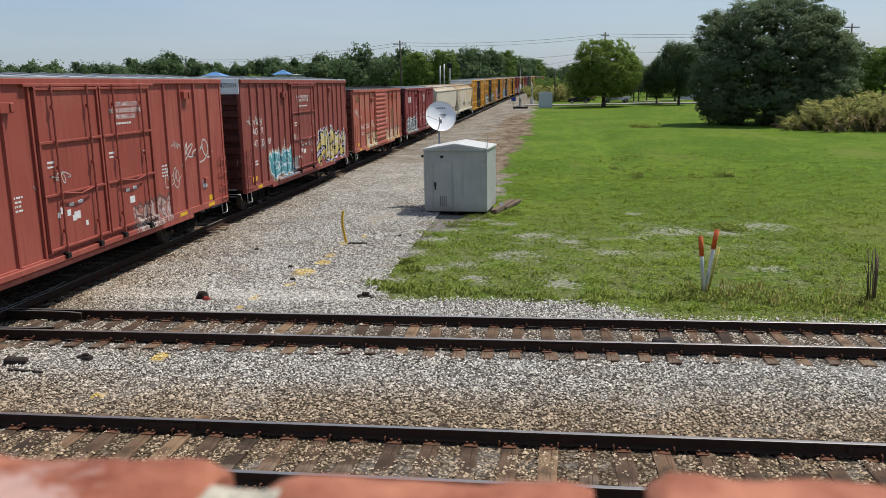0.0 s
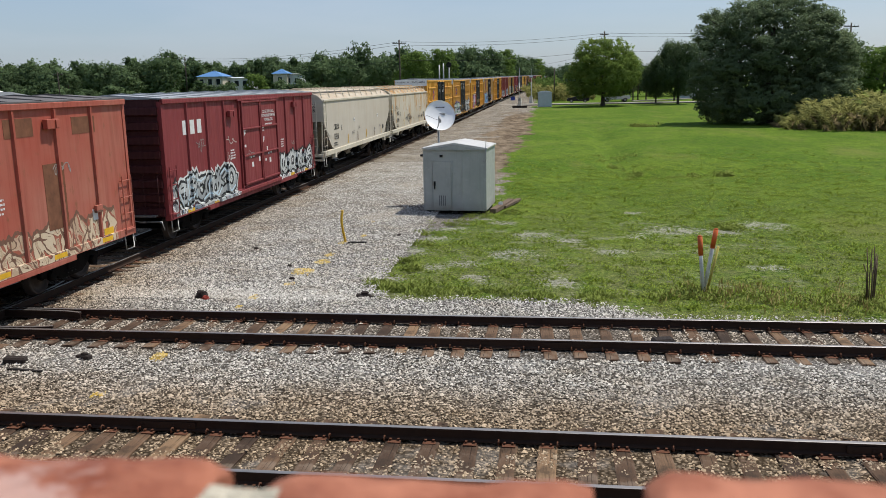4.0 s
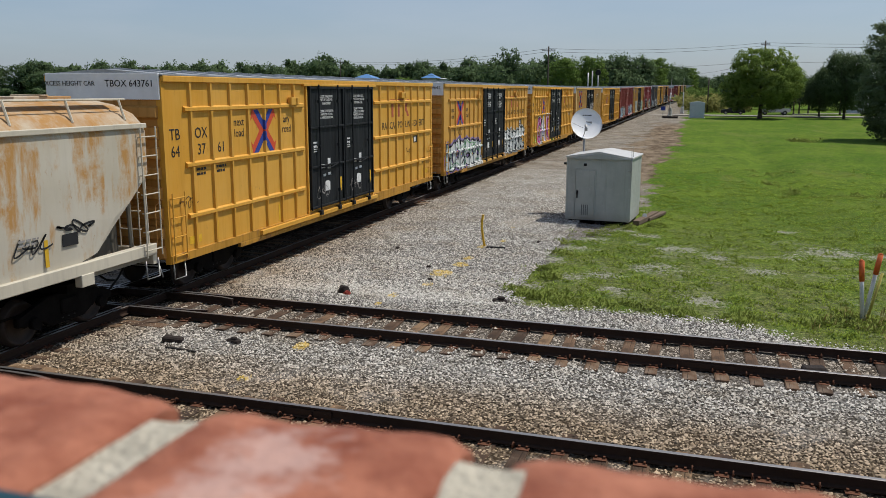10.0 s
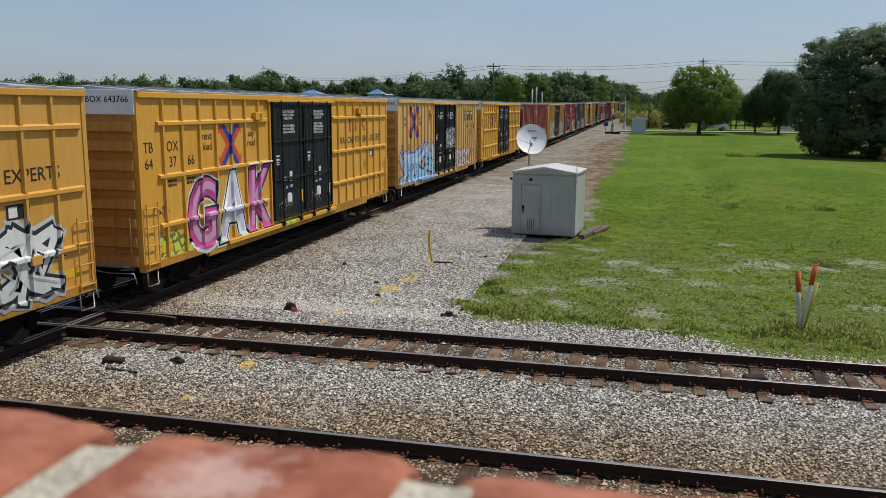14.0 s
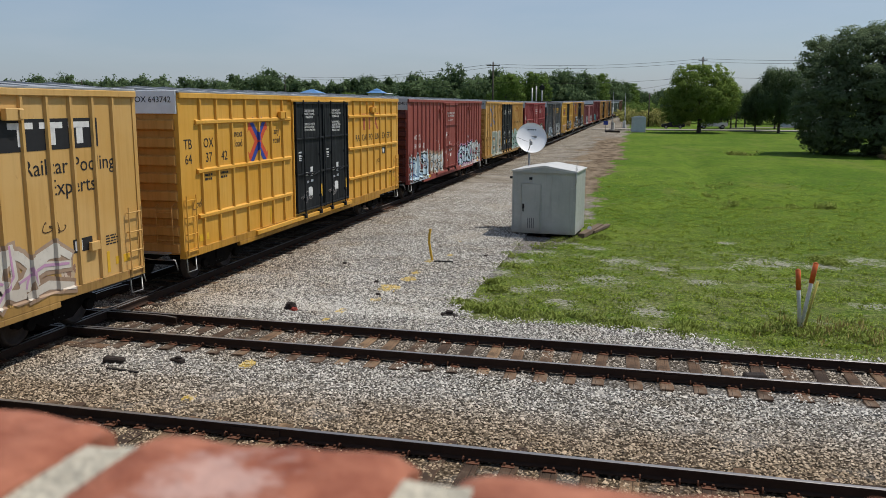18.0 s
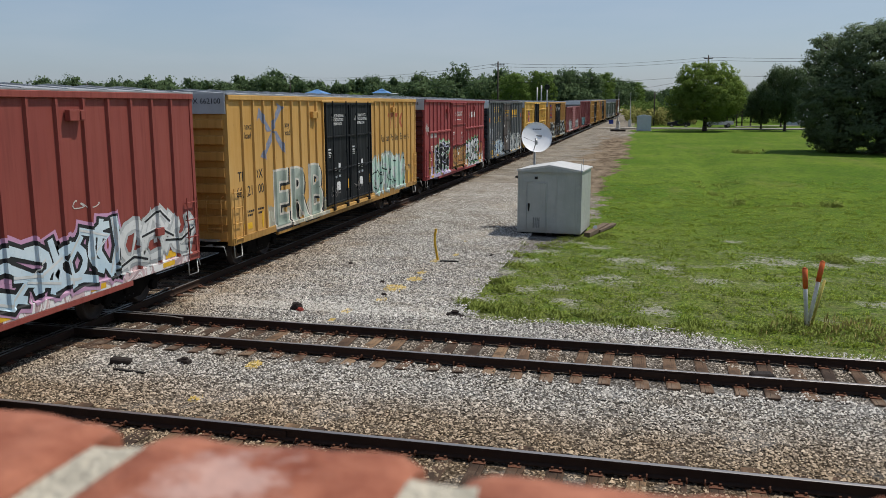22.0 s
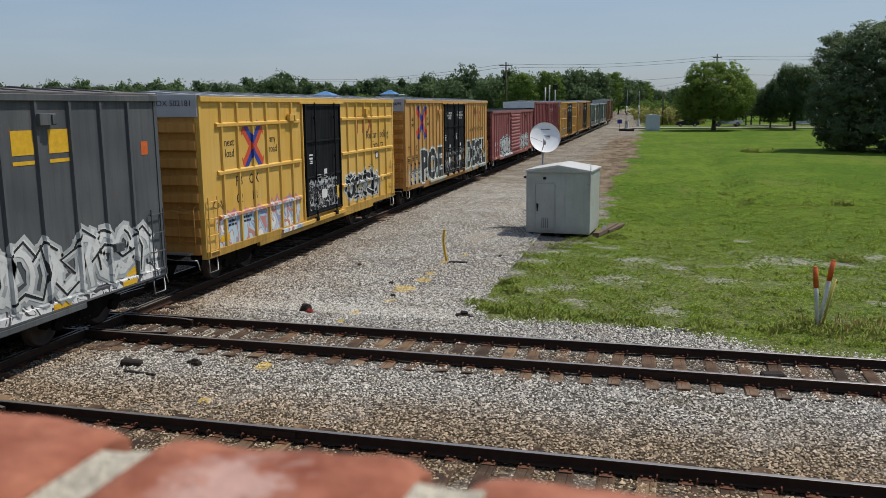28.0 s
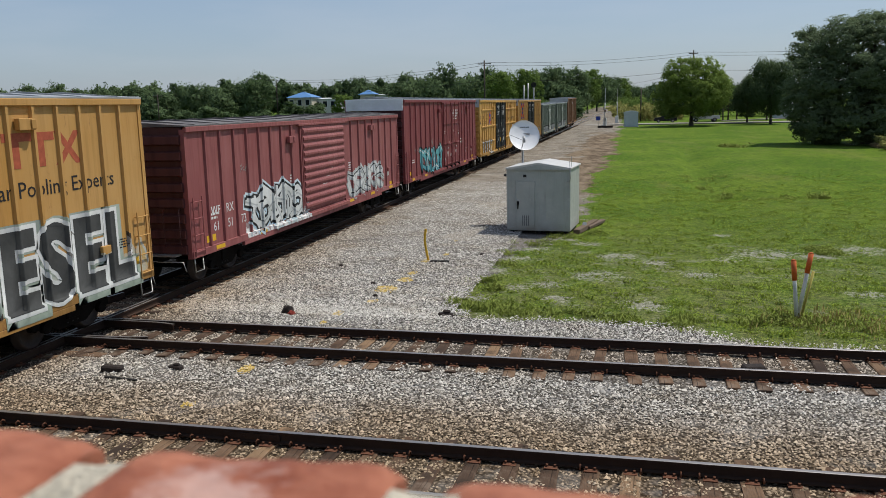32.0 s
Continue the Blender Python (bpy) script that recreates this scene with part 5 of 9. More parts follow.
def yellow_car(label, number, tags, c=YEL, fade=YEL2, belts=(4.28, 3.02, 1.84), L=18.85, rust=0.05, dirt=0.2, seed=0.0, top=M_TOPWHITE, slogan="RAILCAR POOLING EXPERTS", mark="TBOX", rib_n=(8, 8), door=(6.9, 11.9), logo="red", door_tags=(), excess=False, low=False, spanish=True):
    paint = car_paint("yellow_enamel", c, fade, rust, 0, dirt, tags, seed=seed)
    dp = BLACKDOOR if not door_tags else car_paint("tagged_black_door", (0.006, 0.007, 0.008), (0.011, 0.012, 0.014), 0.02, 0, 0.3, door_tags, rough=0.6, spec=0.12, seed=seed)
    leaves = 2 if door[1] - door[0] > 4 else 1
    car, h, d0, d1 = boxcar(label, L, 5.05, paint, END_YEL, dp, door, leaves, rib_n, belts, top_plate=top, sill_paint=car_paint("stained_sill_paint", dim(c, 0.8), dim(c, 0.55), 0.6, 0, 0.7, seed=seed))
    sp = (d0 + h - 0.16) / rib_n[0]
    posts = side_posts(h, d0, d1, rib_n)
    cc = lambda k: -h + 0.16 + sp * (k + 0.5)
    if low:
        stencil(car, mark[:2], 0.40, M_INK, cc(1) + 0.45, 2.72)
        stencil(car, mark[2:], 0.40, M_INK, cc(2) + 0.45, 2.72)
        for k, q in enumerate([number[:1], number[1:3], number[3:5], number[5:]]):
            stencil(car, q, 0.38, M_INK, cc(k) + 0.45, 2.24)
        slogan_cross(car, -h + 0.16 + sp * 3.05, 3.66, 1.08, posts=posts)
        stencil(car, "next\nload", 0.31, M_INK, cc(1), 3.66)
        stencil(car, "any\nroad", 0.31, M_INK, cc(4), 3.66)
    elif belts:
        pairs = [number[i:i + 2] for i in (0, 2, 4)]
        stencil(car, mark[:2], 0.36, M_INK, -h + 0.40, 3.72, x=X_OUT)
        stencil(car, mark[2:], 0.36, M_INK, cc(1), 3.72)
        for k, q in enumerate(pairs):
            stencil(car, q, 0.36, M_INK, cc(k) if k else -h + 0.40, 3.34)
        slogan_cross(car, -h + 0.14 + sp * 5, 3.66, 1.06, posts=posts)
        stencil(car, "next\nload", 0.29, M_INK, cc(3), 3.78)
        stencil(car, "any\nroad", 0.29, M_INK, cc(6), 3.78)
    else:
        stencil(car, mark[:2], 0.40, M_INK, -h + 0.70, 2.72)
        stencil(car, mark[2:], 0.40, M_INK, cc(2) - 0.1, 2.72)
        for k, q in enumerate([number[:2], number[2:4], number[4:]]):
            stencil(car, q, 0.40, M_INK, cc(k) + 0.05, 2.28)
        slogan_cross(car, -h + 2.75, 3.95, 1.28, number == "662100", 1.12, posts)
        stencil(car, "next\nload", 0.27, M_INK, cc(1), 4.0)
        stencil(car, "any\nroad", 0.27, M_INK, cc(5), 4.0)
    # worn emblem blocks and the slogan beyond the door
    rp = (h - 0.16 - d1) / rib_n[1]
    stencil(car, slogan, 0.37 if slogan.isupper() else 0.44, M_INK, d1 + (h - d1) * (0.52 if "\n" not in slogan else 0.68), 3.40 if belts else 3.3, squeeze=1.05)
    if logo == "red":
        ey = d1 + (h - d1) * (0.42 if belts else 0.52) - 0.5
        patch(car, M_FADERED, ey - 0.55, ey + 0.85, 4.22, 4.38, "emblem_mark")
        for k in (-0.32, 0.36):
            patch(car, M_FADERED, ey + k, ey + k + 0.2, 3.72, 4.22, "emblem_mark")
        for sg in (-1, 1):
            part("emblem_mark", shape("emblem_mark", M_FADERED, lambda bm: bm.faces.new([bm.verts.new((X_OUT + 0.001 * sg, ey + 1.25 + q * sg, 4.05 + zz)) for q, zz in ((-0.40, -0.33), (-0.2, -0.33), (0.40, 0.33), (0.2, 0.33))])), car)
    elif logo == "black":
        patch(car, M_INK, d1 + 2.8, d1 + 5.6, 3.85, 4.45, "emblem_mark")
        for k in range(3):
            patch(car, M_WHITE, d1 + 3.05 + k * 0.82, d1 + 3.7 + k * 0.82, 4.26, 4.38, "emblem_mark", X_OUT + 0.004)
            patch(car, M_WHITE, d1 + 3.28 + k * 0.82, d1 + 3.48 + k * 0.82, 3.94, 4.27, "emblem_mark", X_OUT + 0.004)
    pz = 2.86 if belts and not low else 1.66
    bars(car, M_INK, cc(1) - 0.25, pz, 0.5, 2, 0.06, 0.05)
    bars(car, M_INK, cc(2) - 0.25, pz, 0.5, 2, 0.06, 0.05)
    pz = 2.62 if belts else 1.72
    patch(car, M_INK, h - 2.35, h - 1.75, pz, pz + 0.28)
    patch(car, M_WHITE, h - 2.30, h - 2.08, pz + 0.04, pz + 0.24, x=X_OUT + 0.003)
    patch(car, M_LEMON, -h + 0.75, -h + 1.25, 1.18, 1.36)
    patch(car, M_LEMON, h - 1.0, h - 0.5, 1.25, 1.42)
    # door wording
    w = (d1 - d0) / leaves
    xx = HW + 0.074
    ts = 0.112 if spanish else 0.15
    if leaves == 2 or spanish:
        stencil(car, "CLOSE THIS DOOR\nBEFORE CLOSING\nMAIN DOOR", ts, M_WHITE, d0 + w * 0.5, 4.42 if spanish else 4.2, xx)
    if leaves == 2 and not spanish:
        stencil(car, "CLOSE AND LOCK\nBOTH DOORS BEFORE\nMOVING CAR", 0.155, M_WHITE, d0 + w * 1.5, 4.2, xx)
    if leaves == 2 and spanish:
        stencil(car, "CIERRE ESTA PUERTA\nANTES DE CERRAR\nLA PUERTA PRINCIPAL", 0.105, M_WHITE, d0 + w * 0.5, 3.98, xx)
        stencil(car, "CLOSE AND LOCK\nBOTH DOORS BEFORE\nMOVING CAR", 0.112, M_WHITE, d0 + w * 1.5, 4.42, xx)
        stencil(car, "CIERRE Y PONGA\nEL SEGURO EN AMBAS\nPUERTAS ANTES DE\nMOVER EL CARRO", 0.105, M_WHITE, d0 + w * 1.5, 3.96, xx)
    for k in range(leaves):
        bars(car, M_WHITE, d0 + w * (k + 0.12), 3.0, 0.3, 3, 0.035, 0.03, xx, k)
        patch(car, M_LEMON, d0 + w * (k + 0.86), d0 + w * (k + 0.92), 1.50, 1.95, x=xx)
        patch(car, M_WHITE, d0 + w * (k + 0.42), d0 + w * (k + 0.56), 1.62, 1.90, "door_notice", xx)
        patch(car, M_WHITE, d0 + w * (k + 0.30), d0 + w * (k + 0.42), 2.34, 2.46, "door_notice", xx)
        patch(car, M_WHITE, d0 + w * (k + 0.50), d0 + w * (k + 0.58), 2.30, 2.62, "door_notice", xx)
        scrawl(car, M_CHALKDIM, d0 + w * (k + 0.2), 1.35, 0.8, 0.5, int(seed) * 3 + k, xx + 0.002, 0.022)
    for k in range(6):
        yy = -h + 1.9 + k * (L - 3.2) / 5
        if not d0 - 0.3 < yy < d1 + 0.2:
            patch(car, M_LEMON, yy, yy + 0.09, 1.12, 1.58, "reflector")
    for k in range(2):
        scrawl(car, M_CHALKDARK, (-h + 0.5, h - 3.2)[k], (2.2, 2.35)[k] - 0.2, 0.6, 0.35, int(seed) * 5 + k, None, 0.02, 3)
    if top:
        end_stencil(car, mark + " " + number, 0.21, M_INK, 0.75, 4.84, h)
        if excess:
            end_stencil(car, "EXCESS HEIGHT CAR", 0.15, M_INK, -0.85, 4.84, h)
    bars(car, M_INK, h - 1.3, 1.9, 0.5, 4, 0.03, 0.03)
    return car, L


def red_car(label, L, zt, c, fade, tags, door, leaves, rib_n, mark="", number="", top=M_TOPGREY, seed=0.0, rust=0.12, dirt=0.4, belts=(), ink=M_WHITE, end=None, text_z=3.1, text_size=0.38, corrugated=False, roof=M_ROOF, brand=None, rods=True, zb=0.95, door_c=None):
    paint = car_paint("oxide_red_enamel", c, fade, rust, 0, dirt, tags, seed=seed)
    # ends reuse the side colour cut to about a quarter: their shade is painted in
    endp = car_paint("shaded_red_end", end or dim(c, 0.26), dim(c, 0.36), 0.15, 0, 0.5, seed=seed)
    dp = car_paint("red_door_enamel", door_c or dim(c, 0.95), fade, rust, 0, dirt, tags, seed=seed)
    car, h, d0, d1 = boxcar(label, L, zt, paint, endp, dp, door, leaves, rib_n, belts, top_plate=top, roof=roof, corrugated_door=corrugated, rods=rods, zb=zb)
    sp = (d0 + h - 0.16) / rib_n[0]
    cc = lambda k: -h + 0.16 + sp * (k + 0.5)
    if mark:
        m1, m2 = mark[:2], mark[2:]
        stencil(car, m1, text_size, ink, cc(1), text_z)
        stencil(car, m2, text_size, ink, cc(2), text_z)
        for k, q in enumerate([number[i:i + 2] for i in range(0, len(number), 2)]):
            stencil(car, q, text_size, ink, cc(k + 1), text_z - text_size * 1.2)
    if brand:
        mat, y0, z0, n, s = brand
        for k in range(n):
            patch(car, mat, y0 + k * s * 1.35, y0 + k * s * 1.35 + s * 0.8, z0, z0 + s * 1.1, "emblem_mark")
    if not corrugated:
        w = (d1 - d0) / leaves
        words = "CLOSE AND LOCK DOORS\nBEFORE MOVING CAR" if leaves == 1 else "CLOSE AND LOCK\nBOTH DOORS BEFORE\nMOVING CAR"
        stencil(car, words, 0.17, ink, d0 + w * (leaves - 0.5), zt - 0.85, HW + 0.074)
        bars(car, ink, d0 + w * (leaves - 0.72), zt - 1.2, w * 0.42, 1, 0.05, 0.03, HW + 0.074, 3)
    for k in range(7):
        yy = -h + 1.2 + k * (L - 2.9) / 6
        patch(car, M_LEMON, yy, yy + 0.5, zb - 0.05, zb + 0.06, "reflector", HW + 0.052)
    rg = random.Random(int(seed) + 70)
    for k in range(5):
        yy = rg.uniform(-h + 0.6, h - 1.5)
        scrawl(car, M_CHALK if k % 2 else M_CHALKDIM, yy, rg.uniform(1.3, 2.9), rg.uniform(0.4, 0.9), rg.uniform(0.25, 0.6), int(seed) * 9 + k, HW + 0.075 if d0 < yy < d1 - 0.4 else None, 0.024, 3)
    if not corrugated:
        for k in range(7):
            yy, zz = rg.uniform(d0 + 0.15, d1 - 0.3), rg.uniform(1.5, 3.0)
            patch(car, M_WHITE, yy, yy + rg.uniform(0.07, 0.17), zz, zz + rg.uniform(0.08, 0.2), "door_notice", HW + 0.074)
    for y in (d0 - 1.0, d1 + 0.6):
        bars(car, M_WHITE, y, 2.5, 0.45, 4, 0.045, 0.05, None, 5)
    bars(car, M_WHITE, cc(1) - 0.3, 1.9, 0.5, 2, 0.06, 0.05)
    patch(car, M_LEMON, -h + 0.8, -h + 1.3, 1.2, 1.38)
    patch(car, M_LEMON, h - 1.5, h - 1.05, 1.08, 1.25)
    patch(car, M_WHITE, h - 1.95, h - 1.6, 1.55, 1.82)
    if top and number:
        end_stencil(car, (mark if brand is None or mark else "") + " " + number, 0.22, M_INK, 0.85, zt - 0.24, h)
        for z in (zt - 0.95, zt - 1.9):
            rg = random.Random(7)
            part("small_print", boxes("small_print", M_CHALKDIM, [(0.25 + 0.17 * j, 0.25 + 0.17 * j + rg.uniform(0.06, 0.14), -h - 0.093, -h - 0.09, z - 0.08 * k, z - 0.08 * k + 0.03) for k in range(5) for j in range(rg.randint(2, 4))]), car)
    return car, L


def hopper_car(label, c, fade, number, tags, rust, seed, L=17.2):
    """A three-bay covered hopper with a rounded roof, slope sheets and roof walk."""
    car = thing("hopper_car", label, "hopper car", group="freight train cars")
    h = L / 2
    paint = car_paint("hopper_enamel", c, fade, min(rust, 0.3), 0.10 + rust * 1.15, 0.10, tags, seed=seed, rough=0.8, spec=0.1, rustc=(0.36, 0.17, 0.05))
    # bays and end fittings: body colour about halved for shade, plus rust and streaks
    under = car_paint("grimy_shaded_paint", dim(c, 0.45), dim(c, 0.6), 0.4, 0, 0.6, seed=seed)
    # body colour cut to a quarter: shade under the end slopes, put into the paint
    shade = car_paint("shaded_end_paint", dim(c, 0.22), dim(c, 0.32), 0.4, 0, 0.6, seed=seed)
    sillp = car_paint("cream_sill_paint", (0.50, 0.455, 0.36), None, 0.1, 0, 0.3, seed=seed)
    prof = [(1.52, 1.45), (1.56, 2.2), (1.58, 3.0), (1.58, 3.86), (1.50, 4.02), (1.30, 4.22), (0.85, 4.40), (0.3, 4.50)]
    side = [(-h, 2.95), (-h, 4.0), (h, 4.0), (h, 2.95), (h - 1.75, 1.45), (-h + 1.75, 1.45)]

    def body(bm):
        rows = []
        full = prof + [(-x, z) for x, z in prof[::-1]]
        for y in np.linspace(-h, h, 33):
            cut = 1.45 + max(0.0, (abs(y) - (h - 1.75)) / 1.75) * 1.5
            rows.append([bm.verts.new((x, y, max(z, cut))) for x, z in full])
        for a, b in zip(rows, rows[1:]):
            for i in range(len(full) - 1):
                try:
                    f = bm.faces.new((a[i], a[i + 1], b[i + 1], b[i]))
                    f.smooth = 3 <= i <= len(full) - 5
                except ValueError:
                    pass
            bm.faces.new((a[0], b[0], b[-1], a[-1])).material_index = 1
        bm.faces.new(rows[0])
        bm.faces.new(rows[-1][::-1])
    me = shape("hopper_body", paint, body)
    me.materials.append(shade)
    part("body", me, car)
    part("eave_rail", boxes("eave_rail", sillp, [(1.565, 1.63, -h, h, 3.93, 4.03)], 0.01), car)
    part("eave_rail", boxes("eave_rail", sillp, [(-1.63, -1.565, -h, h, 3.93, 4.03)], 0.01), car)
    for s in (-1, 1):
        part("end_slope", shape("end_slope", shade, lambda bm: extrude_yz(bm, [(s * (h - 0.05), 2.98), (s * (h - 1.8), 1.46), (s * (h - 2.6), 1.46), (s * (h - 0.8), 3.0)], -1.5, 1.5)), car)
        part("side_sill", boxes("side_sill", sillp, [(min(s * 1.42, s * 1.60), max(s * 1.42, s * 1.60), -h - 0.15, h + 0.15, 1.22, 1.46)], 0.015), car)
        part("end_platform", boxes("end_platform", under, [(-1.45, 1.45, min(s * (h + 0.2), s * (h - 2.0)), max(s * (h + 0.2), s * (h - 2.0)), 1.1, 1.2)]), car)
        # added wedge in the same darkened colour closes the view under the slope
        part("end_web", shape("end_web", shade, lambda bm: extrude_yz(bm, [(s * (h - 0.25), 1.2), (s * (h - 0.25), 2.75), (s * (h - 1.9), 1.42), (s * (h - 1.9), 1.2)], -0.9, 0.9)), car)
        part("end_sill", boxes("end_sill", sillp, [(-1.55, 1.55, min(s * (h + 0.2), s * (h + 0.05)), max(s * (h + 0.2), s * (h + 0.05)), 1.0, 1.35)], 0.01), car)
        for x in (-1.1, 0.0, 1.1):
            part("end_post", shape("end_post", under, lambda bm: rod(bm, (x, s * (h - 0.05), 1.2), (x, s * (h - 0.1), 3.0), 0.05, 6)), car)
        # ladders up the side and the end
        st, ru = ladder_meshes(sillp, 2.75, 0.5)
        for yy, xx in ((s * h - 0.25, 1.58),):
            lad = part("ladder", st, car, at=pose(xx, yy, 1.2))
            part("stile", st, lad, at=pose(0, 0.5, 0))
            for k in range(7):
                part("rung", ru, lad, at=pose(0, 0, 0.15 + k * 0.4))
        lad = part("ladder", st, car, at=pose(0.75, s * (h + 0.12), 1.2, 0, 0, -90))
        part("stile", st, lad, at=pose(0, 0.5, 0))
        for k in range(7):
            part("rung", ru, lad, at=pose(0, 0, 0.15 + k * 0.4))
        part("sill_step", STEP, car, at=pose(1.55, s * h - 0.2, 0.72))
        part("bulkhead_brace", shape("bulkhead_brace", sillp, lambda bm: rod(bm, (1.45, s * (h + 0.05), 1.4), (1.5, s * (h - 0.05), 3.9), 0.035, 6)), car)
        part("jacking_pad", boxes("jacking_pad", sillp, [(1.45, 1.62, min(s * (h - 2.2), s * (h - 1.85)), max(s * (h - 2.2), s * (h - 1.85)), 1.0, 1.24)], 0.01), car)
    # outlet bays
    for y in (-3.9, 0.0, 3.9):
        def bay(bm):
            a = [bm.verts.new(p) for p in ((-1.4, y - 1.75, 1.45), (1.4, y - 1.75, 1.45), (1.4, y + 1.75, 1.45), (-1.4, y + 1.75, 1.45))]
            b = [bm.verts.new(p) for p in ((-0.55, y - 0.5, 0.62), (0.55, y - 0.5, 0.62), (0.55, y + 0.5, 0.62), (-0.55, y + 0.5, 0.62))]
            for i in range(4):
                bm.faces.new((a[i], a[(i + 1) % 4], b[(i + 1) % 4], b[i]))
            bm.faces.new(b)
            bm.faces.new(a[::-1])
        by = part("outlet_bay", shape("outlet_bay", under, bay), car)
        part("outlet_gate", boxes("outlet_gate", M_TRUCK, [(-0.7, 0.7, y - 0.6, y + 0.6, 0.48, 0.62)], 0.01), by)
    # roof walk with stanchions, hatches
    for x in (-1.0, 1.0):
        part("roof_walk", boxes("roof_walk", sillp, [(x - 0.12, x + 0.12, -h + 0.3, h - 0.3, 4.50, 4.53)]), car)
        part("walk_rail", shape("walk_rail", sillp, lambda bm: rod(bm, (x * 1.28, -h + 0.2, 4.52), (x * 1.28, h - 0.2, 4.52), 0.022, 6)), car)
        stn = shape("walk_stanchion", sillp, lambda bm: (rod(bm, (x * 1.42, 0, 4.10), (x * 1.28, 0, 4.53), 0.025, 6), rod(bm, (x * 1.28, 0, 4.52), (x * 1.0, 0, 4.50), 0.02, 5)))
        for k in range(12):
            part("walk_stanchion", stn, car, at=pose(0, -h + 0.4 + k * (L - 0.8) / 11, 0))
    hatch = boxes("roof_hatch", paint, [(-0.35, 0.35, -0.75, 0.75, 4.50, 4.58), (-0.38, 0.38, -0.1, 0.1, 4.58, 4.61)], 0.01)
    for k in range(9):
        part("roof_hatch", hatch, car, at=pose(0, -h + 1.4 + k * (L - 2.8) / 8, 0))
    xs = 1.584
    stencil(car, "CRDX", 0.42, M_INK, -h + 2.45, 2.56, 1.578)
    stencil(car, number, 0.42, M_INK, -h + 2.45, 2.06, 1.565)
    bars(car, M_INK, -h + 2.0, 1.72, 0.9, 2, 0.05, 0.06, 1.548)
    patch(car, M_INK, -h + 3.45, -h + 3.68, 2.36, 2.62, x=xs)
    patch(car, paint, -h + 3.475, -h + 3.655, 2.385, 2.595, x=xs + 0.003)
    for yy, zz, ww in ((-h + 6.0, 2.1, 0.9), (-h + 7.6, 2.3, 0.5), (h - 5.2, 2.0, 0.4), (h - 3.6, 2.1, 0.5)):
        bars(car, M_CHALKDIM, yy, zz, ww, 2, 0.04, 0.04, xs - 0.008)
    part("lettering", letters("CRDX\n" + number, 0.24, M_INK, (0.85, -h - 0.008, 3.6), "end"), car)
    for k, yy in enumerate((-h + 5.0, -h + 7.4, -h + 9.7, -h + 12.0, h - 3.0)):
        patch(car, M_YPIPE if k % 2 == 0 else M_WOOD, yy, yy + 0.09, 1.55, 2.05, x=1.562)
    for yy in (-h + 6.5, h - 4.2):
        part("round_mark", shape("round_mark", M_WHITE, lambda bm: rod(bm, (xs - 0.01, yy, 2.78), (xs + 0.006, yy, 2.78), 0.13, 16)), car)
        part("round_mark", shape("round_mark", M_INK, lambda bm: [box(bm, xs + 0.008, xs + 0.011, yy - 0.08, yy + 0.08, 2.765, 2.795), box(bm, xs + 0.008, xs + 0.011, yy - 0.015, yy + 0.015, 2.70, 2.86)]), car)
    patch(car, M_INK, h - 2.55, h - 2.15, 1.85, 2.08, x=xs - 0.02)
    running_gear(car, L + 0.3, 2.2)
    return car, L


cars = []     # (car, place of its leading end at the start of the shot, length)


def coupled(made, p):
    cars.append((made[0], p, made[1]))


F50 = dict(door=(5.75, 9.35), leaves=1, rib_n=(7, 7))
coupled(red_car("rust red double-door boxcar with faded chalk graffiti", 15.8, 5.05, (0.30, 0.062, 0.042), (0.34, 0.085, 0.06), [(-7.2, -5.6, 1.0, 1.9, [(0.55, 0.36, 0.28), (0.36, 0.12, 0.09)], (0.5, 0.42, 0.36), 0.6), (1.2, 3.6, 0.9, 1.7, [(0.42, 0.30, 0.27), (0.52, 0.46, 0.43), (0.34, 0.12, 0.09)], (0.12, 0.06, 0.05), 0.5)], (5.2, 10.5), 2, (5, 5), seed=1.0, top=M_TOPWHITE, rust=0.15), 11.6)
coupled(red_car("oxide red boxcar with blue and yellow graffiti along its foot", 15.8, 5.05, (0.22, 0.048, 0.036), (0.265, 0.062, 0.048), [(-4.9, -1.5, 0.95, 1.7, [(0.10, 0.2, 0.27), (0.42, 0.30, 0.27)], (0.2, 0.16, 0.15), 0.8)], mark="AOK", number="473301", top=M_TOPWHITE, seed=2.0, text_z=3.05, **F50), 29.25)
aok = (cars[-1][0], 15.8)
mural(aok, F50["door"], F50["rib_n"], -5.0, -2.3, 1.0, 2.2, SP_TEAL, SP_ICE, SP_TAN, seed=21, cell=1.1, weight=0.3, shine=SP_ICE)
mural(aok, F50["door"], F50["rib_n"], 2.1, 7.2, 1.0, 2.5, SP_GOLD, SP_BLACK, SP_LILAC, seed=22, cell=0.9, weight=0.26, shine=SP_LILAC)
scrawl(cars[-1][0], M_CHALK, -7.35, 3.15, 0.75, 0.55, 401, None, 0.05, 4)
scrawl(cars[-1][0], M_CHALK, -6.5, 3.2, 0.7, 0.5, 402, None, 0.05, 4)
scrawl(cars[0][0], M_CHALK, 3.4, 1.7, 0.9, 0.8, 403, None, 0.03, 5)
scrawl(cars[0][0], M_CHALK, 4.6, 2.3, 2.0, 0.9, 404, None, 0.05, 5)
scrawl(cars[0][0], M_CHALK, -6.2, 1.6, 1.2, 1.0, 405, None, 0.05, 4)
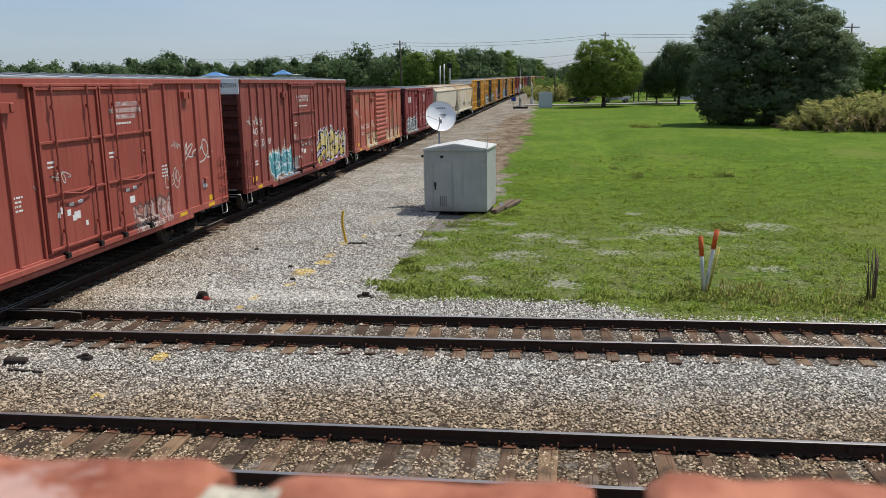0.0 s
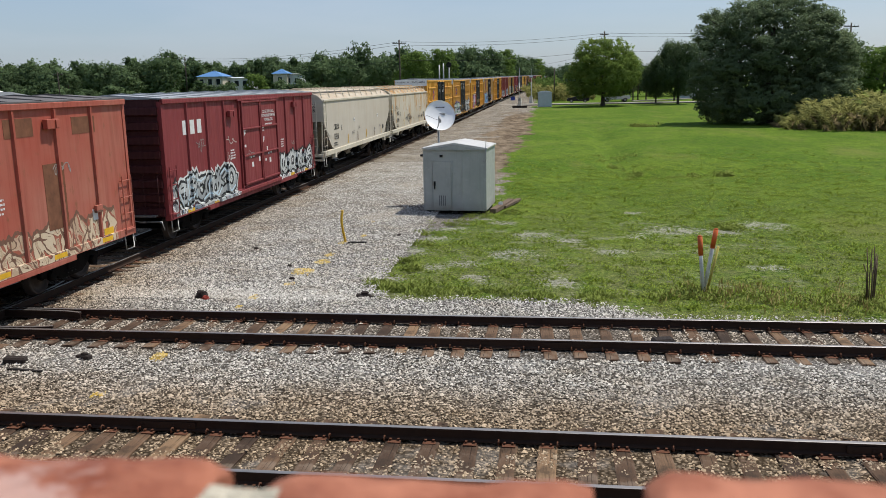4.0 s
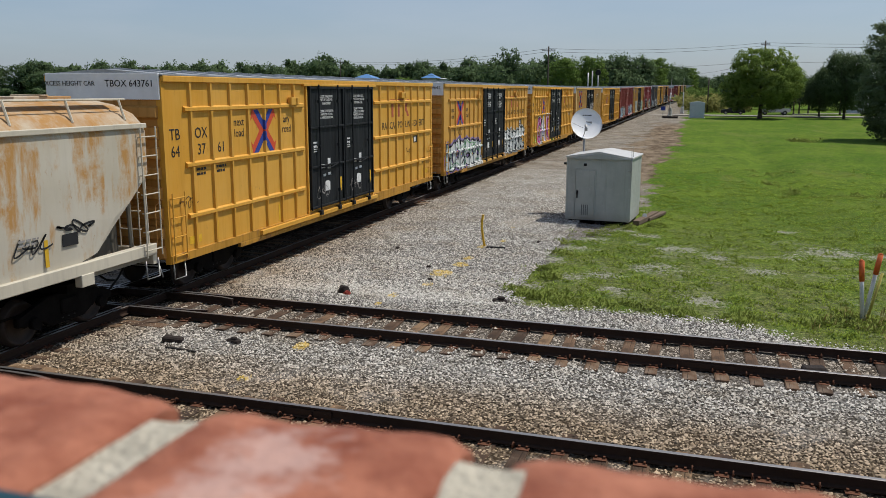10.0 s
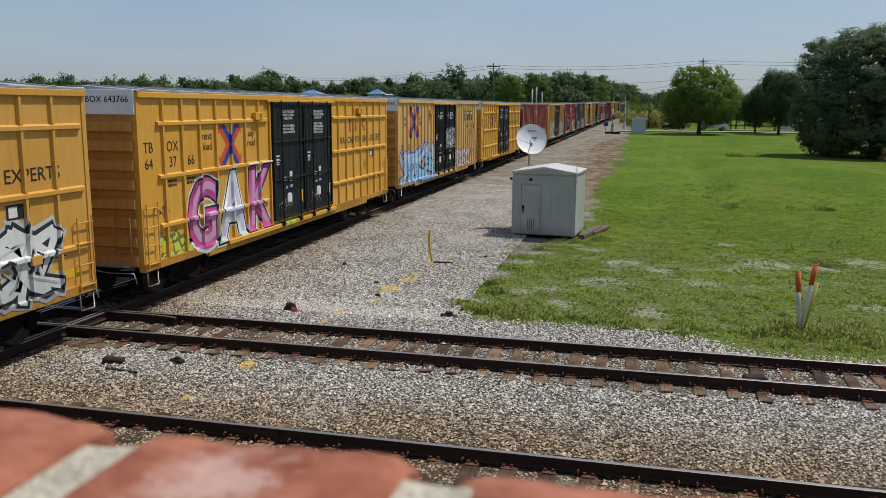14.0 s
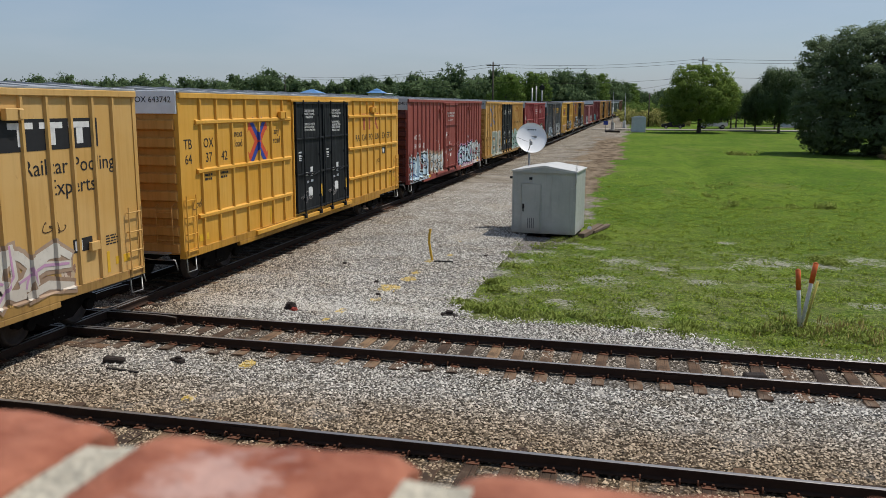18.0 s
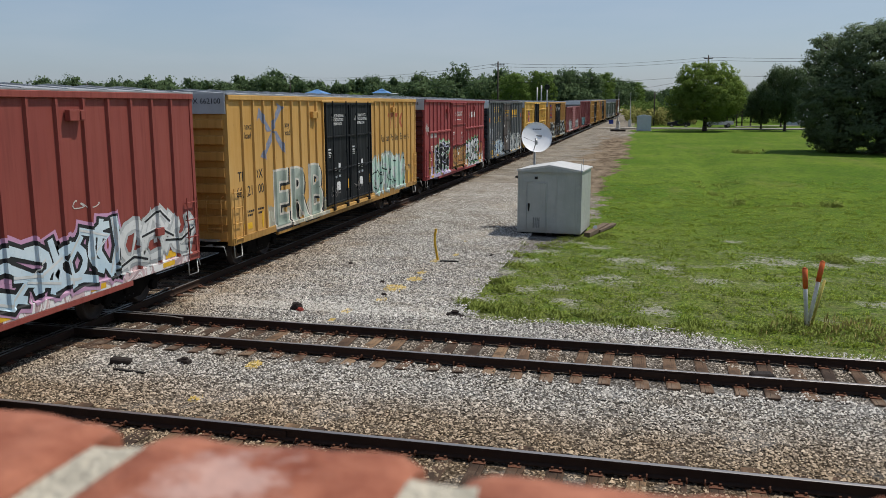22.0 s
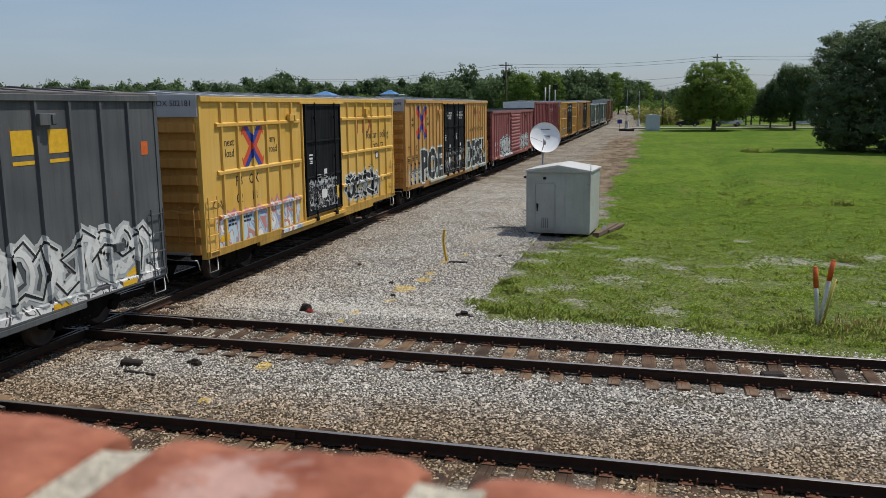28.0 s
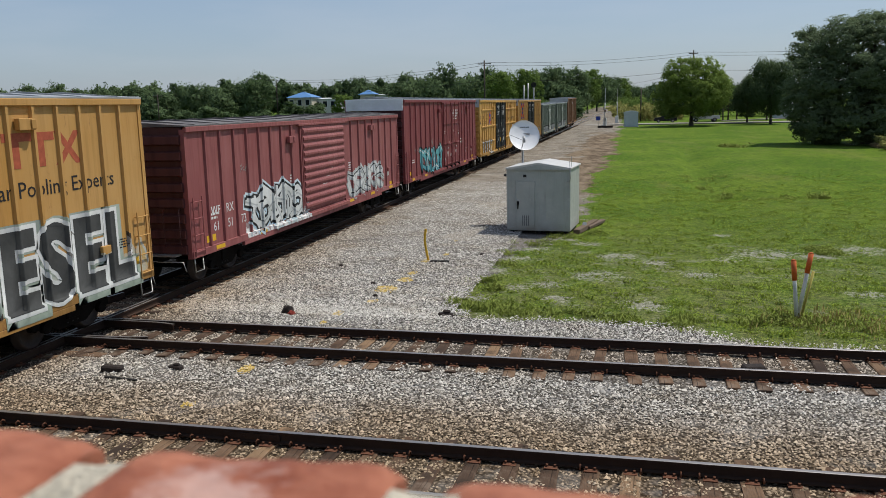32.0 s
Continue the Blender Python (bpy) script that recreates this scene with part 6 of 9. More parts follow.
coupled(red_car("faded red boxcar with rusty foot and corrugated door", 15.35, 4.5, (0.37, 0.080, 0.050), (0.40, 0.14, 0.095), [(-4.4, -1.4, 0.9, 1.9, [(0.55, 0.42, 0.22), W_, (0.33, 0.10, 0.06)], (0.10, 0.06, 0.03), 0.6), (1.8, 6.8, 0.9, 1.75, [(0.6, 0.5, 0.35), TAN, (0.33, 0.10, 0.06)], (0.14, 0.08, 0.05), 0.6)], (5.9, 9.15), 1, (4, 4), "", "211228", top=None, seed=3.0, rust=0.45, corrugated=True, roof=M_ROOFDARK, rods=False, brand=(plain("pale_ghost_lettering", (0.42, 0.17, 0.125), 0.8, 0, 0.2, 8, 0), -5.9, 3.35, 6, 0.5), zb=0.98), 46.75)
stencil(cars[-1][0], "CPAA  211228", 0.42, M_WHITE, -4.9, 2.25)
scrawl(cars[-1][0], M_CHALK, -7.2, 2.9, 0.7, 0.6, 406, None, 0.045, 4)
scrawl(cars[-1][0], M_CHALK, -6.3, 2.65, 0.8, 0.4, 407, None, 0.035, 4)
M_RUSTPATCH = plain("rusted_bare_panel", (0.20, 0.085, 0.045), 0.9, 0, 0.35, 4, 0.2)
for y0, y1, z0, z1 in ((-7.0, -5.9, 3.75, 4.1), (-3.1, -2.0, 3.7, 4.15), (2.7, 3.7, 3.75, 4.15), (5.2, 6.2, 3.7, 4.1), (3.9, 4.7, 1.6, 3.1)):
    patch(cars[-1][0], M_RUSTPATCH, y0, y1, z0, z1, "rusted_panel")
coupled(red_car("dark crimson boxcar with grey graffiti along its foot", 15.5, 4.45, DKRED, (0.23, 0.035, 0.036), [(-7.4, -2.2, 0.9, 1.9, [GREY_, (0.45, 0.5, 0.5), W_, (0.12, 0.22, 0.3)], K_, 0.7), (2.6, 7.6, 0.9, 1.9, [W_, GREY_, (0.45, 0.45, 0.45)], K_, 0.7)], (6.1, 10.1), 2, (4, 4), top=None, seed=4.0, rust=0.1, rods=False, brand=(M_WHITE, -6.4, 3.3, 3, 0.4)), 64.25)
mural((cars[-1][0], 15.5), (6.1, 10.1), (4, 4), -7.0, -2.4, 1.0, 2.0, SP_GREY, SP_BLACK, SP_WHITE, (), 25, 0.8, 0.2, SP_ICE)
mural((cars[-1][0], 15.5), (6.1, 10.1), (4, 4), 2.8, 7.3, 1.0, 1.9, SP_WHITE, SP_BLACK, None, (), 26, 0.8, 0.2, SP_GREY)
coupled(hopper_car("pale grey covered hopper car with a light rusty roof", (0.50, 0.45, 0.37), (0.55, 0.505, 0.425), "13338", [], 0.0, 5.0), 81.55)
coupled(hopper_car("cream covered hopper car heavily streaked with rust", (0.50, 0.45, 0.35), (0.57, 0.53, 0.44), "13810", [], 0.75, 6.0), 99.75)
for y, z, w, hgt, seed, wide in ((-2.6, 1.72, 2.3, 0.75, 501, 0.06), (3.4, 1.85, 0.9, 0.35, 502, 0.04), (4.9, 1.8, 0.8, 0.4, 503, 0.035), (6.0, 2.0, 0.9, 0.35, 504, 0.04), (-7.5, 2.75, 1.3, 0.5, 505, 0.02)):
    scrawl(cars[-1][0], M_INK, y, z, w, hgt, seed, 1.588 if z > 2.5 else 1.574, wide, 4)
coupled(yellow_car("bright yellow ribbed boxcar with black double doors", "643761", [], excess=True, seed=7.0), 117.68)
coupled(yellow_car("yellow ribbed boxcar with white angular graffiti along its foot", "639642", low=True, tags=[(-8.8, -2.6, 0.85, 1.5, [(0.60, 0.62, 0.60), GREY_, W_], (0.03, 0.05, 0.05), 0.75), (2.5, 8.4, 0.85, 1.3, [W_, (0.6, 0.6, 0.58)], K_, 0.7)], c=(0.56, 0.275, 0.036), fade=(0.60, 0.33, 0.07), rust=0.12, seed=8.0), 138.33)
white_tag = (cars[-1][0], 18.85)
mural(white_tag, Y_DOOR, Y8, -8.9, -2.8, 0.92, 2.42, SP_WHITE, SP_BLACK, SP_PURPLE, Y_BELTS, 31, 0.8, 0.24, SP_GREEN)
mural(white_tag, Y_DOOR, Y8, 2.9, 8.2, 0.92, 2.45, SP_WHITE, SP_BLACK, SP_GREY, Y_BELTS, 35, 0.7, 0.22, SP_GREY)
coupled(yellow_car("yellow ribbed boxcar with pink, white and green graffiti", "643766", [(-8.7, -6.9, 0.9, 1.6, [LIME, (0.5, 0.62, 0.1)], (0.1, 0.12, 0.02), 0.7), (-2.2, -0.95, 0.9, 1.9, [LIME, LIME], (0.1, 0.12, 0.02), 0.7)], seed=9.0), 158.98)
gak = (cars[-1][0], 18.85)
for glyph, gy, gz, gs, mat in (("G", -6.75, 1.8, 2.35, SP_MAGENTA), ("A", -5.1, 1.85, 2.45, SP_WHITE), ("K", -3.5, 1.9, 2.4, SP_MAGENTA)):
    block_letters(gak[0], glyph, gs, gy, gz, 18.85 / 2, Y_DOOR[0] - 18.85 / 2, Y_DOOR[1] - 18.85 / 2, Y8, ((SP_WHITE, 0.24, 0.0, 0.0), (SP_BLACK, 0.19, 0.0, 0.0), (mat, 0.13, 0.0, 0.0), (SP_LILAC if mat == SP_WHITE else SP_MAUVE, 0.0, 0.06, 0.03)), 0.84, Y_BELTS, 0.08)
coupled(yellow_car("pale yellow smooth-sided boxcar with big blue graffiti", "670080", spanish=False, tags=[(-9.1, -2.3, 0.85, 1.5, [SKYB, (0.30, 0.52, 0.70), PALEB], (0.10, 0.2, 0.4), 0.9), (2.8, 7.0, 0.9, 1.5, [TAN, (0.62, 0.5, 0.4), W_], (0.25, 0.14, 0.1), 0.7)], c=(0.56, 0.32, 0.085), fade=(0.62, 0.39, 0.14), belts=(), rust=0.1, seed=10.0, logo="black", slogan="Railcar Pooling\nExperts", rib_n=(10, 10), door_tags=[(-0.1, 2.2, 2.3, 3.6, [(0.5, 0.5, 0.5), K_, (0.2, 0.2, 0.2)], K_, 0.4)]), 179.65)
blue_tag = (cars[-1][0], 18.85)
mural(blue_tag, Y_DOOR, Y10, -8.9, -2.8, 0.92, 2.65, SP_PALEBLUE, SP_NAVY, SP_MAUVE, (), 41, 0.95, 0.3, SP_WHITE)
mural(blue_tag, Y_DOOR, Y10, 2.9, 6.8, 0.95, 2.1, SP_CREAM, SP_TAN, None, (), 44, 0.9, 0.22, SP_MAUVE)
coupled(yellow_car("bright yellow ribbed boxcar with black double doors", "643742", [], seed=11.0), 200.3)
coupled(red_car("oxide red boxcar with blue-white graffiti along its foot", 18.85, 5.05, (0.25, 0.052, 0.04), (0.285, 0.068, 0.05), [(-9.0, -5.3, 0.85, 1.35, [PALEB, W_, (0.35, 0.5, 0.58)], (0.2, 0.25, 0.28), 0.9), (2.6, 9.0, 0.85, 1.3, [W_, (0.6, 0.45, 0.45)], (0.4, 0.3, 0.3), 0.8)], (7.5, 10.7), 1, (9, 10), "NOKL", "600402", top=M_TOPGREY, seed=12.0), 220.95)
nokl = (cars[-1][0], 18.85)
mural(nokl, (7.5, 10.7), (9, 10), -9.0, -5.7, 0.92, 2.2, SP_ICE, SP_BLACK, SP_WHITE, (), 51, 1.1, 0.3, SP_NAVY)
mural(nokl, (7.5, 10.7), (9, 10), -5.1, -2.2, 0.95, 2.1, SP_WHITE, SP_TAN, SP_TAN, (), 52, 0.8, 0.2, SP_BLACK)
mural(nokl, (7.5, 10.7), (9, 10), 2.2, 6.0, 1.0, 2.3, SP_ICE, SP_BLACK, SP_MAUVE, (), 53, 0.8, 0.2, SP_WHITE)
mural(nokl, (7.5, 10.7), (9, 10), 6.2, 9.0, 1.0, 2.2, SP_WHITE, SP_GREY, None, (), 54, 0.8, 0.2, SP_BLACK)
coupled(yellow_car("pale yellow smooth-sided boxcar with grey-green graffiti", "662100", spanish=False, tags=[(-7.3, -2.4, 0.9, 1.6, [(0.36, 0.38, 0.30), (0.5, 0.5, 0.42), (0.62, 0.6, 0.5)], (0.3, 0.3, 0.25), 0.9)], c=(0.52, 0.28, 0.065), fade=(0.57, 0.34, 0.11), belts=(), rust=0.15, seed=13.0, slogan="Railcar Pooling Experts", rib_n=(10, 10), top=M_TOPGREY), 241.6)
sage_tag = (cars[-1][0], 18.85)
block_letters(sage_tag[0], "ERB", 2.35, -4.75, 1.75, 18.85 / 2, Y_DOOR[0] - 18.85 / 2, Y_DOOR[1] - 18.85 / 2, Y10, ((SP_BLACK, 0.16, 0.08, -0.06), (SP_CREAM, 0.13, 0, 0), (SP_SAGE, 0.06, 0, 0)), 0.95)
mural(sage_tag, Y_DOOR, Y10, 2.9, 7.3, 0.95, 2.6, SP_MINT, SP_WHITE, SP_SAGE, (), 61, 0.62, 0.2, SP_BLACK)
coupled(red_car("crimson boxcar with green, white and purple graffiti", 15.8, 5.05, (0.27, 0.040, 0.042), (0.30, 0.058, 0.056), [(-7.0, -2.4, 0.85, 1.55, [LILAC, W_, (0.5, 0.45, 0.62)], (0.3, 0.28, 0.4), 0.9), (-1.9, 1.5, 1.0, 2.3, [(0.5, 0.26, 0.06), (0.35, 0.15, 0.05), (0.15, 0.13, 0.06)], K_, 0.5), (2.0, 7.6, 0.85, 1.5, [W_, LILAC, (0.45, 0.5, 0.48)], (0.3, 0.3, 0.3), 0.9)], (5.8, 9.45), 1, (7, 7), "", "729246", top=M_TOPGREY, seed=14.0, belts=(3.3,), brand=(M_WHITE, 3.2, 3.95, 4, 0.32)), 262.25)
crimson = (cars[-1][0], 15.8)
mural(crimson, (5.8, 9.45), (7, 7), -5.6, -2.6, 1.15, 2.55, SP_BLACK, SP_WHITE, SP_GREEN, (), 71, 0.95, 0.3, SP_LILAC)
mural(crimson, (5.8, 9.45), (7, 7), 2.2, 5.6, 1.0, 2.6, SP_WHITE, SP_BLACK, SP_GREEN, (), 72, 0.8, 0.2, SP_LILAC)
for k, q in enumerate(("729", "246")):
    stencil(crimson[0], q, 0.42, M_WHITE, -6.35 + k * 0.85, 2.42)
bars(crimson[0], M_CHALK, -6.7, 3.0, 1.5, 1, 0.3, 0.05)
scrawl(crimson[0], M_CHALK, -7.7, 3.1, 0.6, 0.8, 711, None, 0.05, 4)
# the near-black end colour holds the shade of that face
blue = red_car("weathered slate blue boxcar with yellow lettering and white graffiti", 15.8, 5.05, (0.064, 0.071, 0.078), (0.105, 0.110, 0.112), [(-5.6, -1.8, 0.9, 1.9, [GREY_, PALEB, (0.12, 0.22, 0.34), (0.5, 0.5, 0.48)], K_, 0.6), (1.6, 7.6, 0.9, 1.5, [W_, (0.6, 0.6, 0.6), GREY_, W_], (0.06, 0.06, 0.07), 0.8), (-7.4, -6.2, 1.8, 3.0, [(0.06, 0.07, 0.09), (0.25, 0.26, 0.28)], (0.3, 0.31, 0.33), 0.4)], (5.9, 9.15), 1, (7, 7), "", "151344", top=M_TOPWHITE, seed=15.0, ink=M_LEMON, end=(0.012, 0.016, 0.024), door_c=(0.070, 0.042, 0.032), rust=0.25, roof=M_ROOFDARK)
for k, (a, b) in enumerate(zip("BIG ", "BLUE")):
    sp = (5.9 - 0.16) / 7
    y = -7.9 + 0.16 + sp * (2.5 + k)
    if a != " ":
        stencil(blue[0], a, 0.62, M_LEMON, y, 4.38)
    stencil(blue[0], b, 0.62, M_LEMON, y, 3.62)
for k, q in enumerate(("15", "13", "44")):
    stencil(blue[0], q, 0.36, M_LEMON, -7.9 + 0.16 + (5.9 - 0.16) / 7 * (k + 1.5), 1.95)
for k in range(3):
    patch(blue[0], M_LEMON, 2.45 + k * 0.95, 3.0 + k * 0.95, 3.9, 4.35, "emblem_mark")
    patch(blue[0], M_LEMON, 2.45 + k * 0.95, 3.0 + k * 0.95, 3.72, 3.79, "emblem_mark")
patch(blue[0], M_ORANGE, -7.65, -7.3, 3.5, 3.8)
patch(blue[0], M_ORANGE, 7.25, 7.5, 3.7, 4.0)
patch(blue[0], M_LEMON, -6.9, -6.3, 1.0, 1.45)
coupled(blue, 279.95)
mural((blue[0], 15.8), (5.9, 9.15), (7, 7), 1.9, 7.3, 1.0, 2.3, SP_WHITE, SP_GREY, None, (), 76, 0.55, 0.16, SP_BLACK)
mural((blue[0], 15.8), (5.9, 9.15), (7, 7), -5.4, -2.2, 1.0, 2.0, SP_ICE, SP_GREY, None, (), 77, 0.9, 0.16, SP_NAVY)
coupled(yellow_car("yellow ribbed boxcar with one wide black door and block graffiti", "502181", low=True, spanish=False, tags=[(-7.2, -2.0, 0.85, 1.95, [PALEB, (0.50, 0.22, 0.22), W_, SKYB, TAN], (0.45, 0.2, 0.2), 0.7)], belts=(4.28, 3.02, 1.84), L=15.8, seed=16.0, mark="FBOX", rib_n=(7, 7), door=(6.25, 9.4), slogan="Railcar Pooling\nExperts", c=(0.62, 0.36, 0.06), fade=(0.66, 0.42, 0.11), top=M_TOPGREY, door_tags=[(-1.4, 0.9, 1.3, 2.3, [(0.02, 0.02, 0.022), (0.02, 0.02, 0.022)], (0.5, 0.5, 0.5), 0.45)]), 297.6)
mural((cars[-1][0], 15.8), (6.25, 9.4), (7, 7), 2.2, 5.7, 1.1, 2.2, SP_BLACK, SP_WHITE, None, Y_BELTS, 81, 0.8, 0.2, SP_WHITE)
amber = yellow_car("weathered amber boxcar with black and white block-letter graffiti", "663699", [(-8.9, -6.5, 0.9, 1.75, [(0.45, 0.5, 0.48), (0.5, 0.36, 0.3), (0.3, 0.4, 0.42)], (0.3, 0.32, 0.3), 0.9), (-6.4, -2.4, 0.9, 1.7, [(0.42, 0.46, 0.40), (0.40, 0.34, 0.22)], (0.44, 0.42, 0.36), 1.0), (-2.2, 2.2, 1.0, 2.0, [GREY_, (0.02, 0.02, 0.022), W_], K_, 0.5), (2.4, 9.2, 0.9, 1.7, [(0.42, 0.46, 0.40), (0.48, 0.36, 0.16), (0.40, 0.44, 0.40)], (0.44, 0.40, 0.30), 1.0)], c=(0.47, 0.245, 0.06), fade=(0.52, 0.30, 0.10), belts=(), rust=0.2, dirt=0.35, seed=17.0, slogan="Railcar Pooling Experts", rib_n=(10, 10), top=M_TOPGREY, door_tags=[(-2.4, 2.4, 1.2, 2.4, [(0.02, 0.02, 0.022), (0.3, 0.3, 0.3), (0.02, 0.02, 0.022)], K_, 0.5)], spanish=False)
for text, y, size, wide in (("POE", -4.75, 2.05, 1.05), ("DESEL", 5.9, 2.05, 0.92)):
    block_letters(amber[0], text, size, y, 1.72, 18.85 / 2, Y_DOOR[0] - 18.85 / 2, Y_DOOR[1] - 18.85 / 2, Y10, ((SP_SAGE, 0.26, 0.05, -0.05), (SP_WHITE, 0.17, 0, 0), (M_SPRAYDARK, 0.085, 0, 0)), wide)
coupled(amber, 315.25)
coupled(red_car("faded pinkish red low boxcar with corrugated door and white graffiti", 19.4, 4.35, PINKRED, (0.29, 0.10, 0.094), [(-6.6, -1.8, 0.95, 1.4, [W_, (0.40, 0.5, 0.52)], (0.3, 0.25, 0.25), 0.7)], (7.5, 11.7), 1, (9, 8), "WFRX", "615173", top=None, seed=18.0, corrugated=True, roof=M_ROOFDARK, rods=False, text_z=2.0, text_size=0.36, zb=1.0), 335.95)
pinkish = (cars[-1][0], 19.4)
mural(pinkish, (7.5, 11.7), (9, 8), -6.4, -2.3, 1.05, 2.3, SP_WHITE, SP_BLACK, SP_ICE, (), 91, 0.85, 0.22, SP_GREY)
mural(pinkish, (7.5, 11.7), (9, 8), 2.6, 7.0, 1.05, 2.2, SP_WHITE, SP_GREY, None, (), 92, 0.85, 0.2, SP_BLACK)
coupled(red_car("maroon boxcar with teal graffiti along its foot", 18.85, 5.05, (0.175, 0.035, 0.038), (0.21, 0.05, 0.05), [], (8.4, 13.0), 2, (8, 6), top=M_TOPWHITE, seed=19.0), 356.6)
mural((cars[-1][0], 18.85), (8.4, 13.0), (8, 6), -6.2, -1.3, 1.0, 2.4, SP_TEAL, SP_BLACK, None, (), 95, 0.8, 0.24, SP_WHITE)
coupled(yellow_car("dirty yellow ribbed boxcar with a black door", "640118", [(-8.6, -4.0, 0.9, 2.0, [GREY_, W_, (0.3, 0.3, 0.28)], K_, 0.7)], c=(0.47, 0.25, 0.05), fade=(0.52, 0.31, 0.09), seed=20.0, rust=0.2, top=M_TOPGREY), 377.25)
coupled(yellow_car("dull ochre boxcar with a black door", "662478", [(2.4, 8.4, 0.9, 2.0, [W_, GREY_, (0.3, 0.3, 0.28)], K_, 0.7)], c=(0.40, 0.22, 0.06), fade=(0.46, 0.28, 0.09), seed=21.0, belts=(), rust=0.3, rib_n=(10, 10), top=M_TOPGREY), 397.9)
coupled(red_car("grey-green low boxcar with a pale roof", 15.5, 4.45, (0.11, 0.14, 0.11), (0.16, 0.19, 0.15), [(-6.0, 6.4, 0.9, 1.8, [GREY_, (0.4, 0.42, 0.4), (0.14, 0.16, 0.13)], K_, 0.8)], (6.1, 9.3), 1, (6, 6), top=None, seed=22.0, rods=False), 418.55)
coupled(red_car("second grey-green low boxcar near the tail", 15.5, 4.45, (0.10, 0.13, 0.10), (0.15, 0.18, 0.14), [(-6.0, 6.4, 0.9, 1.8, [GREY_, (0.4, 0.42, 0.4), (0.14, 0.16, 0.13)], K_, 0.8)], (6.1, 9.3), 1, (6, 6), top=None, seed=24.0, rods=False), 436.15)
coupled(red_car("rusty brown boxcar at the tail of the train", 15.8, 5.05, (0.17, 0.085, 0.04), (0.22, 0.12, 0.06), [], (6.0, 9.4), 1, (7, 7), top=M_TOPGREY, seed=23.0, rust=0.4), 453.75)


def motions():
    for car, p, length in cars:
        rows = []
        for k in range(33):
            q = p - travelled(k) + length / 2
            rows.append((float(k), track_pose(q)))
        walk(car, rows)

# ---- brick parapet under the camera, and the viewing platform behind it ----
BX, BY, BZ = -0.1022, 0.1443, 4.6668      # a joint at the outer edge of the coping
parapet = thing("wall_parapet", "red brick parapet capped with bricks on edge", "wall", kind="structure")


def coping_brick(seed):
    rg = random.Random(seed)
    bm = bmesh.new()
    nx_, ny_ = 12, 34
    w, ln, hh = 0.0575, 0.194, 0.09
    cols = []
    for j in range(ny_ + 1):
        row = []
        for i in range(nx_ + 1):
            u, v = -w / 2 + w * i / nx_, -ln + ln * j / ny_
            e = min(i, nx_ - i) / nx_ * w
            f = (ny_ - j) / ny_ * ln
            n1 = noise.noise((u * 45 + seed * 5, v * 45, seed))
            n2 = noise.noise((u * 160, v * 160 + seed, 2.0))
            z = 0.0011 * n1 + 0.0004 * n2
            z -= max(0, 0.0035 - e) ** 2 * 170 + max(0, 0.004 - f) ** 2 * (110 + 40 * n1)
            du = 0.0009 * noise.noise((v * 60, seed * 3.0, i * 0.3)) * (abs(u) / (w / 2)) ** 4
            dv = (0.0034 * noise.noise((u * 75, seed * 2.3, 1.0)) + 0.0016 * noise.noise((u * 220, seed * 1.3, 5.0))) if j >= ny_ - 1 else 0
            row.append(bm.verts.new((u + du, v + dv, z)))
        cols.append(row)
    for a, b in zip(cols, cols[1:]):
        for i in range(nx_):
            bm.faces.new((a[i], a[i + 1], b[i + 1], b[i])).smooth = True
    # skirts down to the bed joint
    low = {}

    def down(v):
        if v not in low:
            low[v] = bm.verts.new((v.co.x, v.co.y, -hh))
        return low[v]
    loops = [cols[0], cols[-1], [r[0] for r in cols], [r[-1] for r in cols]]
    for lp in loops:
        for a, b in zip(lp, lp[1:]):
            bm.faces.new((a, b, down(b), down(a)))
    return finish(bm, "brick", M_BRICK)


COPING = [coping_brick(i + 1) for i in range(7)]
STAINED = coping_brick(9)
STAINED.materials[0] = brick_mat(True)
rng = random.Random(12)
for k in range(-28, 32):
    x = BX + 0.067 * (k + 0.5)
    part("brick", STAINED if k == 0 else COPING[(k * 3 + 1) % 7], parapet, at=pose(x, BY + rng.uniform(-0.0025, 0.002), BZ + rng.uniform(-0.0008, 0.0008), rng.uniform(-0.4, 0.4), rng.uniform(-0.4, 0.4), rng.uniform(-0.6, 0.6)))


def mortar_bed(bm):
    n = 900
    x0, x1 = BX - 0.067 * 28, BX + 0.067 * 32
    tops, fronts, lows = [], [], []
    for i in range(n + 1):
        x = x0 + (x1 - x0) * i / n
        a = 0.0012 * noise.noise((x * 140, 0, 0)) + 0.0012 * noise.noise((x * 50, 4, 0))
        tops.append(bm.verts.new((x, BY - 0.19, BZ - 0.0025 + a)))
        fronts.append((bm.verts.new((x, BY - 0.008 + 1.6 * a, BZ - 0.0018 + a)), bm.verts.new((x, BY - 0.004 + 2 * a, BZ - 0.007))))
        lows.append(bm.verts.new((x, BY - 0.006, BZ - 0.1)))
    for i in range(n):
        bm.faces.new((tops[i], tops[i + 1], fronts[i + 1][0], fronts[i][0]))
        bm.faces.new((fronts[i][0], fronts[i + 1][0], fronts[i + 1][1], fronts[i][1]))
        bm.faces.new((fronts[i][1], fronts[i + 1][1], lows[i + 1], lows[i]))


